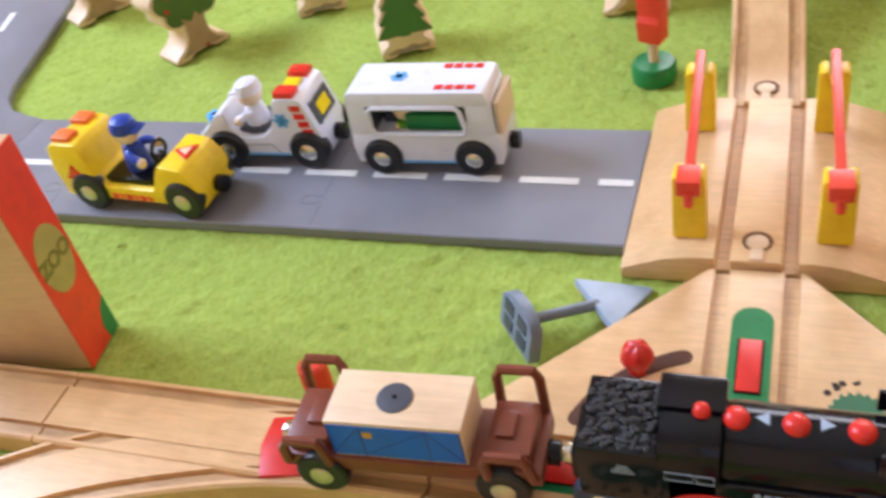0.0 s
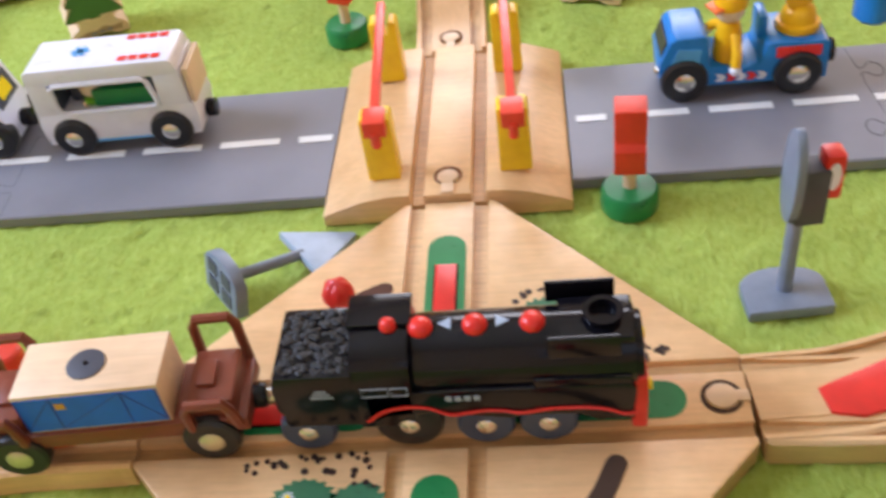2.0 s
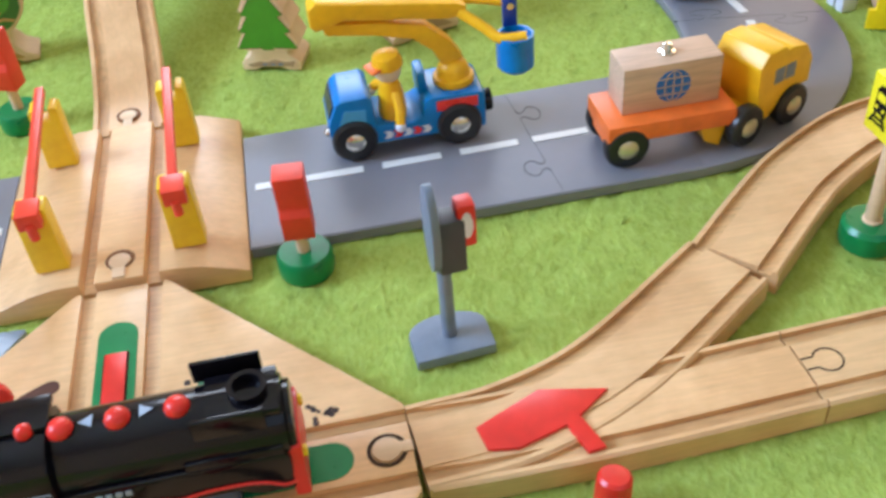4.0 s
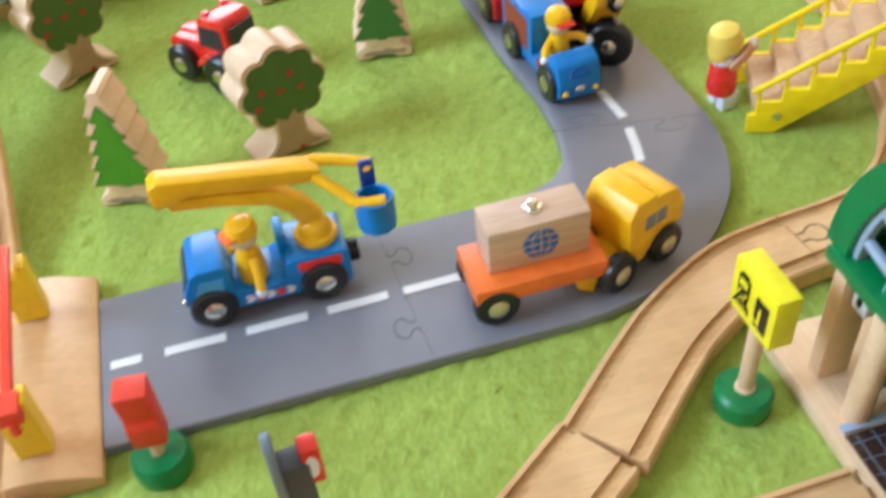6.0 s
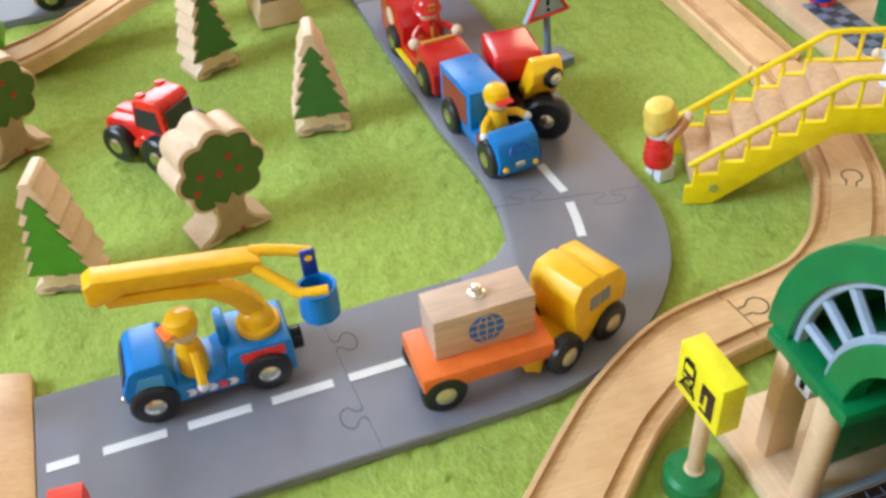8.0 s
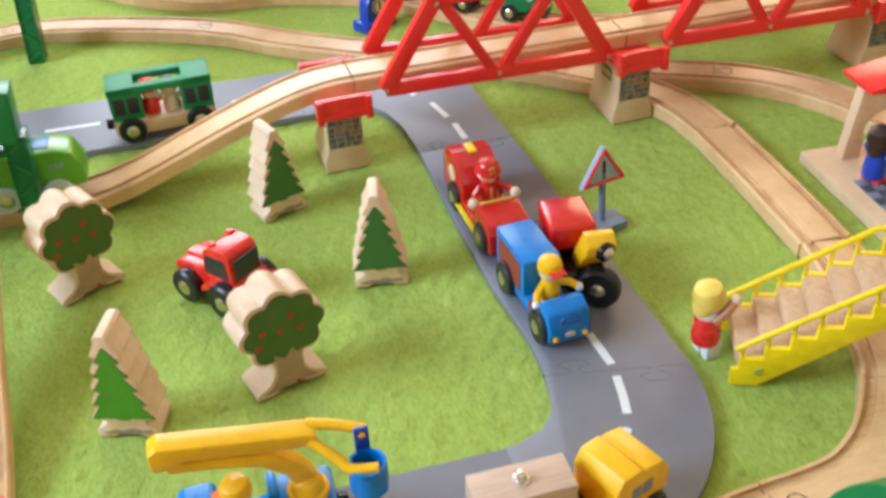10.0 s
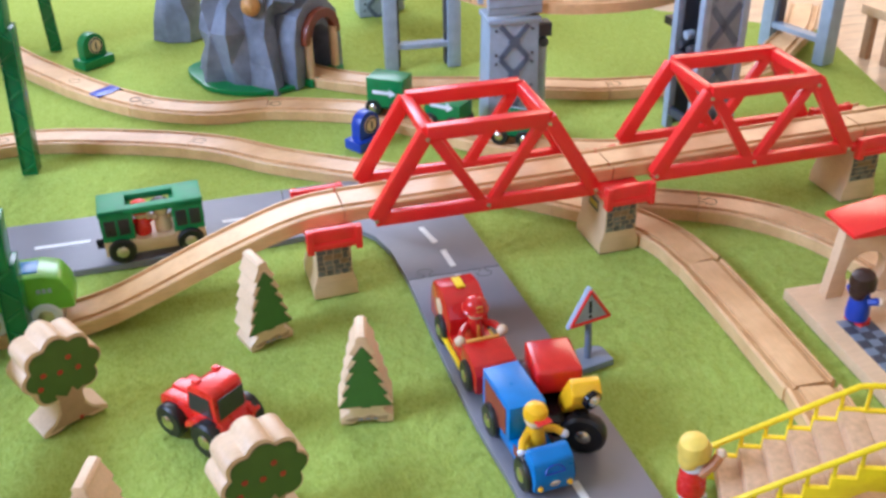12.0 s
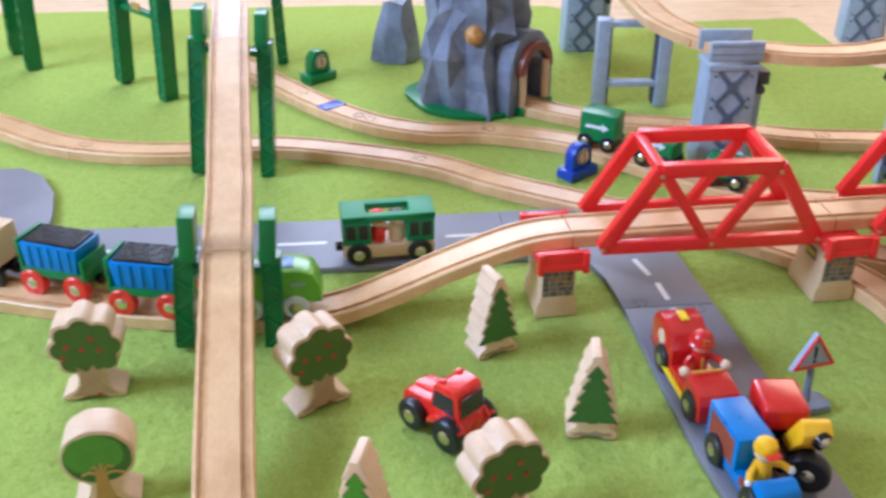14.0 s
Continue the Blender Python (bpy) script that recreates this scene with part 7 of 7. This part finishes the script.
# ---- green supports of the high line ----
def support(x, y, rz, top, lip=0.030, half=0.034, brace=False, lean=0.0, label="dark green plastic track support under the high line"):
    t = thing("track_support", label, "track support", x, y, 0, rz, group="green track supports", rx=lean * math.sin(radians(rz)), ry=lean * math.cos(radians(rz)))
    for sx in (-1, 1):
        leg = Shape().prism([(sx * (half + 0.0015) - 0.0072, 0), (sx * (half + 0.0015) + 0.0072, 0), (sx * (half * 0.92 + 0.0015) + 0.0080, top - 0.002), (sx * (half * 0.92 + 0.0015) - 0.0080, top - 0.002)], -0.0105, 0.0105, "xz", 0.0010)
        l = part("leg", leg, DEEP_GREEN, t)
        n = max(3, int(top / 0.018))
        for k in range(n):
            cx = sx * (half * (1 - 0.08 * (k + 0.5) / n) + 0.0015)
            part("rib", Shape().box((cx, -0.0108, top * (k + 0.5) / n), (0.0145, 0.0016, 0.0022), 0.0003, Matrix.Rotation(radians(40 if k % 2 else -40), 4, "Y")), GREEN, l, "raised bracing rib")
        for e in (-1, 1):
            part("flange", Shape().box((sx * (half * 0.96 + 0.0015) + e * 0.0070, -0.0108, top / 2), (0.0018, 0.0024, top - 0.006), 0.0004, Matrix.Rotation(radians(-sx * math.degrees(math.atan2(half * 0.08, top))), 4, "Y")), DEEP_GREEN, l)
        if lip:
            ch = part("cheek", Shape().box((sx * half * 0.88, 0, top + lip / 2 - 0.004), (0.0130, 0.0250, lip + 0.004), 0.0014), GREEN, t, "green side cheek")
            part("clip", Shape().box((sx * (half * 0.88 - 0.0050), -0.0050, top + 0.0015), (0.0060, 0.0080, 0.0030), 0.0006), GREEN, ch)
    part("cross_beam", Shape().box((0, 0, top - TH - 0.0030), (half * 2 + 0.004, 0.0180, 0.0060), 0.001), DEEP_GREEN, t)
    if brace:
        part("cross_beam", Shape().box((0, 0, top * 0.62), (half * 2 - 0.012, 0.0100, 0.0070), 0.001), DEEP_GREEN, t)
        part("badge", Shape().box((0, -0.0058, top * 0.66), (0.0180, 0.0016, 0.0100), 0.0005), OCHRE_TRUNK, t, "small ochre badge")


support(-0.0085, 0.4330, 0, 0.090, 0.036, 0.0355, lean=4.5)
support(-0.0335, 0.7690, -6, 0.160, 0.032, 0.0375, lean=4.5)
support(-0.1755, 1.0470, -45, 0.178, 0.02, 0.0477, True, 3.5)
support(-0.3740, 1.1900, -60, 0.178, 0.02, 0.0400, True, 3.5)
support(-0.0324, 1.1423, 5, 0.150, 0.0, 0.0360)


# ---- mountain tunnel and rocks ----
def rock(name, parent, cx, cy, rx, ry, h, seed, top=0.55, n=13, levels=6):
    """A hard-edged rock of tall flat facets."""
    rnd = random.Random(seed)
    t = bmesh.new()
    lean = [(1.05 if k % 2 else 0.93) * rnd.uniform(0.95, 1.05) for k in range(n)]
    turn = [rnd.uniform(-0.28, 0.28) for k in range(n)]
    rows = []
    for i in range(levels + 1):
        v = i / levels
        row = []
        for k in range(n):
            a = 2 * math.pi * (k + turn[k] + rnd.uniform(-0.22, 0.22)) / n
            f = (1 - (1 - top) * v ** 1.5) * lean[k] * rnd.uniform(0.85, 1.11)
            z = h * v * rnd.uniform(0.84, 1.16) if 0 < i < levels else h * v * (1.0 if i == 0 else rnd.uniform(0.86, 1.06))
            row.append(t.verts.new((cx + rx * f * math.cos(a), cy + ry * f * math.sin(a), z)))
        rows.append(row)
    for i, (ra, rb) in enumerate(zip(rows, rows[1:])):
        for k in range(n):
            j = (k + 1) % n
            if i % 2:
                t.faces.new((ra[k], rb[j], rb[k]))
                t.faces.new((ra[k], ra[j], rb[j]))
            else:
                t.faces.new((ra[k], ra[j], rb[k]))
                t.faces.new((ra[j], rb[j], rb[k]))
    crest = t.verts.new((cx, cy, h * 1.03))
    for k in range(n):
        t.faces.new((rows[-1][k], rows[-1][(k + 1) % n], crest))
    t.faces.new(rows[0][::-1])
    s = Shape()
    s.take(t, None, 0.0022, 1)
    ob = new(name, mesh_of(name, s, ROCK, 20))
    ob.parent = parent
    return ob


def mountain():
    t = thing("mountain_tunnel", "grey plastic toy mountain with a timbered tunnel mouth", "toy mountain", 0.2680, 0.9784, 0)
    m = pose(0.0660, -0.0460, 0, 0, 0, 44)
    body = tagged(rock("rock", t, 0.004, 0, 0.0780, 0.0770, 0.225, 3, 0.66, 23, 7), "faceted blue-grey rock")
    for v in body.data.vertices:
        q = m.inverted() @ v.co
        if abs(q.x) < 0.036 and q.y < 0.050 and q.z < 0.095:
            v.co = m @ Vector((q.x, 0.056, q.z))
    part("green_skirt", Shape().prism([(0.0900 * math.cos(a) * (1 + 0.06 * math.sin(5 * a)), 0.0840 * math.sin(a) * (1 + 0.05 * math.cos(4 * a))) for a in np.linspace(0, 6.283, 41)[:-1]], 0.0, 0.0060, "xy", 0.001), GREEN, t, "green base skirt")
    portal = [(-0.0480, 0.0), (-0.0460, 0.0560), (-0.0370, 0.0880), (-0.0120, 0.1060), (0.0180, 0.1000), (0.0400, 0.0780), (0.0460, 0.0400), (0.0470, 0.0), (0.0240, 0.0)] + [(0.0240 * math.cos(a), 0.0480 + 0.0205 * math.sin(a)) for a in np.linspace(0, math.pi, 12)] + [(-0.0240, 0.0)]
    p = part("portal_rock", Shape().prism(portal, -0.0040, 0.0560, "xz", 0.0020), ROCK, t, "blue-grey rock round the tunnel mouth")
    p.matrix_local = m
    # Added dark plate closes the tunnel and stands in for its inner shade.
    shade_plate = part("tunnel_shade_plate", Shape().prism([(-0.0230, 0.0), (0.0230, 0.0), (0.0230, 0.0480)] + [(0.0230 * math.cos(a), 0.0480 + 0.0200 * math.sin(a)) for a in np.linspace(0, 3.1416, 12)] + [(-0.0230, 0.0480)], 0.0480, 0.0540, "xz"), HAIR, t, "dark plate painting the shade inside the tunnel")
    shade_plate.matrix_local = m
    for sx in (-1, 1):
        p = part("timber_post", Shape().cyl((sx * 0.0250, -0.0080, 0.0340), (0, 0, 1), 0.0052, 0.0560, 0.0006, 16), PALE, t, "pale timber post")
        p.matrix_local = m
        p = part("post_foot", Shape().box((sx * 0.0250, -0.0080, 0.0050), (0.0150, 0.0150, 0.0100), 0.001), GREEN, t)
        p.matrix_local = m
    s = Shape()
    ring(s, 0, 0.0560, 0.0230, 0.0345, -0.0130, -0.0040, -5, 185)
    p = part("arch_beam", s, BROWN, t, "brown arched beam")
    p.matrix_local = m
    part("ore_patch", Shape().ball((-0.0090, -0.0640, 0.1050), 0.0120, (1, 0.9, 1.1), 8), OCHRE_ROCK, t, "golden ore patch")


OCHRE_ROCK = material("golden_ore", (0.55, 0.27, 0.08), 0.5, vary=0.3)
mountain()
boulder = rock("boulder", None, 0, 0, 0.0400, 0.0330, 0.086, 7, 0.55, 9, 3)
boulder.matrix_world = pose(0.1755, 1.1442, 0)
tagged(boulder, "small blue-grey plastic boulder on the carpet", "toy rock")


# ---- grey towers ----
GREY_BLUE = material("mid_grey_plastic", (0.25, 0.29, 0.35), 0.4)
BRACE = material("blue_grey_brace_print", (0.11, 0.15, 0.22), 0.45)


def tower(x, y, rz, h, label="pale grey toy tower with cross-braced panels"):
    t = thing("track_tower", label, "track tower", x, y, 0, rz, group="grey track towers")
    w = 0.0540
    part("shaft", Shape().prism([(-w / 2 - 0.002, 0), (w / 2 + 0.002, 0), (w / 2, h - 0.0300), (-w / 2, h - 0.0300)], -0.0200, 0.0200, "xz", 0.001), GREY_PALE, t, "pale grey shaft")
    part("cap", Shape().box((0, -0.0185, h - 0.0110), (w + 0.005, 0.0070, 0.0220), 0.0012).box((0, 0.0250, h - 0.0110), (w + 0.005, 0.0060, 0.0220), 0.0012).box((0, 0, h - 0.0290), (w + 0.004, 0.0440, 0.0060), 0.0012), GREY_PALE, t, "pale grey track holder")
    for z in (h - 0.0040, h - 0.0130, h - 0.0200):
        part("cap_line", Shape().box((0, -0.0222, z), (w + 0.004, 0.0010, 0.0012)), GREY_BLUE, t)
    part("side_leg", Shape().cyl((w / 2 + 0.0090, 0.0060, h * 0.36), (0, 0, 1), 0.0085, h * 0.72, 0.001, 20), GREY_PALE, t, "round grey side pipe")
    part("leg_bracket", Shape().box((w / 2 + 0.0100, 0.0060, h * 0.68), (0.0210, 0.0180, h * 0.10), 0.001).cyl((w / 2 + 0.0100, -0.0040, h * 0.60), (0, 1, 0), 0.0052, 0.0100, 0.0006, 14), GREY_DARK, t, "dark bracket below the track")
    for k in range(3 if h > 0.12 else 2):
        zc = h - 0.0520 - 0.0370 * k
        for sg in (-1, 1):
            part("brace", Shape().box((0, -0.0204, zc), (0.0480, 0.0012, 0.0056), 0, Matrix.Rotation(radians(sg * 50), 4, "Y")), BRACE, t, "darker blue-grey cross brace")
        part("brace_plate", Shape().box((0, -0.0207, zc), (0.0100, 0.0012, 0.0100), 0, Matrix.Rotation(radians(45), 4, "Y")), BRACE, t)
        for sx in (-1, 1):
            for sz in (-1, 1):
                part("rivet", Shape().cyl((sx * 0.0200, -0.0205, zc + sz * 0.0135), (0, 1, 0), 0.0016, 0.0012, 0, 8), GREY_DARK, t)


tower(0.5210, 0.7420, -3, 0.150)
tower(0.4562, 1.1670, 0, 0.122)
tower(0.8960, 1.1606, -10, 0.110)


def box_tower(x, y, rz, h, w, d):
    """A tall hollow tower: braced panel in front, open dark side, pale corner posts."""
    t = thing("box_tower", "tall grey toy tower with a braced panel and an open side", "track tower", x, y, 0, rz)
    for px in (0, w):
        for py in (0, d):
            part("corner_post", Shape().box((px, py, h / 2), (0.0085, 0.0085, h), 0.0008), GREY_PALE, t, "pale grey corner post")
    part("braced_panel", Shape().box((w / 2, 0.0, h / 2), (w - 0.008, 0.0050, h - 0.004), 0.0006), GREY_BLUE, t, "grey braced panel")
    part("back_panel", Shape().box((w / 2, d, h / 2), (w - 0.008, 0.0040, h - 0.004), 0.0006), GREY_DARK, t)
    part("side_panel", Shape().box((w - 0.004, d / 2, h / 2), (0.0040, d - 0.008, h - 0.004), 0.0006), GREY_DARK, t)
    for k in range(4):
        zc = h * (k + 0.5) / 4
        for sg in (-1, 1):
            part("brace", Shape().box((w / 2, -0.0029, zc), (0.0540, 0.0012, 0.0075), 0, Matrix.Rotation(radians(sg * 50), 4, "Y")), BRACE, t, "darker blue-grey cross brace")
    for z in (0.020, 0.085, h - 0.010):
        part("side_rail", Shape().box((0, d / 2, z), (0.0060, d - 0.008, 0.0090), 0.0008), GREY_DARK, t)
    for k, (py, pz) in enumerate(((d * 0.3, 0.098), (d * 0.66, 0.100), (d * 0.48, 0.112))):
        part("side_stud", Shape().cyl((-0.0005, py, pz), (1, 0, 0), 0.0048, 0.0100, 0.0008, 16), GREY_PALE if k == 2 else GREY_DARK, t)
    part("track_arm", Shape().box((w - 0.010, d + 0.0330, 0.0985), (0.018, 0.0640, 0.0090), 0.0010), GREY_DARK, t, "dark arm under the high track")


box_tower(0.6905, 0.6300, 8, 0.200, 0.0480, 0.0430)


def frame_tower(x, y, rz, h, half):
    t = thing("frame_tower", "open grey toy tower with cross bars", "track tower", x, y, 0, rz, group="grey frame towers")
    for sx in (-1, 1):
        part("pillar", Shape().box((sx * half, 0, h / 2), (0.0165, 0.0220, h), 0.001), GREY_PALE, t)
        part("pillar_core", Shape().box((sx * (half - 0.0095), 0.004, h / 2), (0.0040, 0.0140, h - 0.004), 0.0006), GREY_DARK, t)
    for z in (0.030, h - 0.006):
        part("cross_bar", Shape().box((0, -0.002, z), (half * 2, 0.0140, 0.0070), 0.0008), GREY_PALE, t)


frame_tower(0.4685, 0.9313, -6, 0.115, 0.0400)
frame_tower(0.9440, 0.8300, -72, 0.130, 0.0440)


# ---- round trackside markers ----
def marker(x, y, rz, mat, label, s=1.0):
    t = thing("round_marker", label, "toy sign", x, y, 0, rz, group="round markers")
    part("foot", Shape().box((0, 0, 0.0060 * s), (0.0460 * s, 0.0260 * s, 0.0120 * s), 0.0015), mat, t)
    part("head", Shape().prism([(-0.0165 * s, 0.0100 * s), (0.0165 * s, 0.0100 * s), (0.0165 * s, 0.0270 * s)] + [(0.0165 * s * math.cos(a), (0.0270 + 0.0165 * math.sin(a)) * s) for a in np.linspace(0.2, 2.94, 12)] + [(-0.0165 * s, 0.0270 * s)], -0.0070 * s, 0.0070 * s, "xz", 0.0010), mat, t)
    part("dial", Shape().cyl((0.002 * s, -0.0074 * s, 0.0270 * s), (0, 1, 0), 0.0105 * s, 0.0012, 0.0003, 20), CREAM, t, "round cream dial")
    part("dial_ring", Shape().tube([((0.002 + 0.0088 * math.cos(a)) * s, -0.0082 * s, (0.0270 + 0.0088 * math.sin(a)) * s) for a in np.linspace(0, 6.283, 21)[:-1]], 0.0010 * s, 6, True), GREY_DARK, t)
    part("dial_bar", Shape().box((0.002 * s, -0.0082 * s, 0.0270 * s), (0.0022 * s, 0.0010, 0.0100 * s)), GREY_DARK, t)


marker(0.0583, 1.0660, 38, GREEN, "green round toy marker with a cream dial")
marker(0.3534, 0.7223, 34, NAVY, "blue round toy marker with a cream dial", 0.92)
ip = thing("track_marker", "small blue plate set into the wavy track", "track marker", 0.0765, 0.9350, TH, -52)
part("plate", Shape().prism([(-0.0090, -0.0160), (0.0090, -0.0160), (0.0120, 0.0), (0.0090, 0.0160), (-0.0090, 0.0160)], -0.0010, 0.0012, "xy", 0.0003), NAVY, ip)
it = thing("track_symbol", "small round printed symbol on the wavy track", "track print", 0.1114, 0.8973, TH, -50)
part("ring_print", Shape().tube([(0.0062 * math.cos(a), 0.0062 * math.sin(a), 0.0001) for a in np.linspace(0, 6.283, 21)[:-1]], 0.0006, 6, True), HAIR, it)


# ---- low wooden table on the floor past the carpet ----
def low_table(x, y, rz):
    t = thing("low_table", "low pale wooden table on the floor past the carpet", "toy table", x, y, -0.010, rz)
    part("tabletop", Shape().box((0.0300, 0, 0.0660), (0.0900, 0.0520, 0.0120), 0.0015), PALE, t)
    for px in (0.0, 0.0600):
        for py in (-0.0170, 0.0170):
            part("leg", Shape().box((px, py, 0.0300), (0.0110, 0.0110, 0.0600), 0.001), TRUNK, t, "brown wooden leg")


low_table(1.0420, 0.7950, 12)
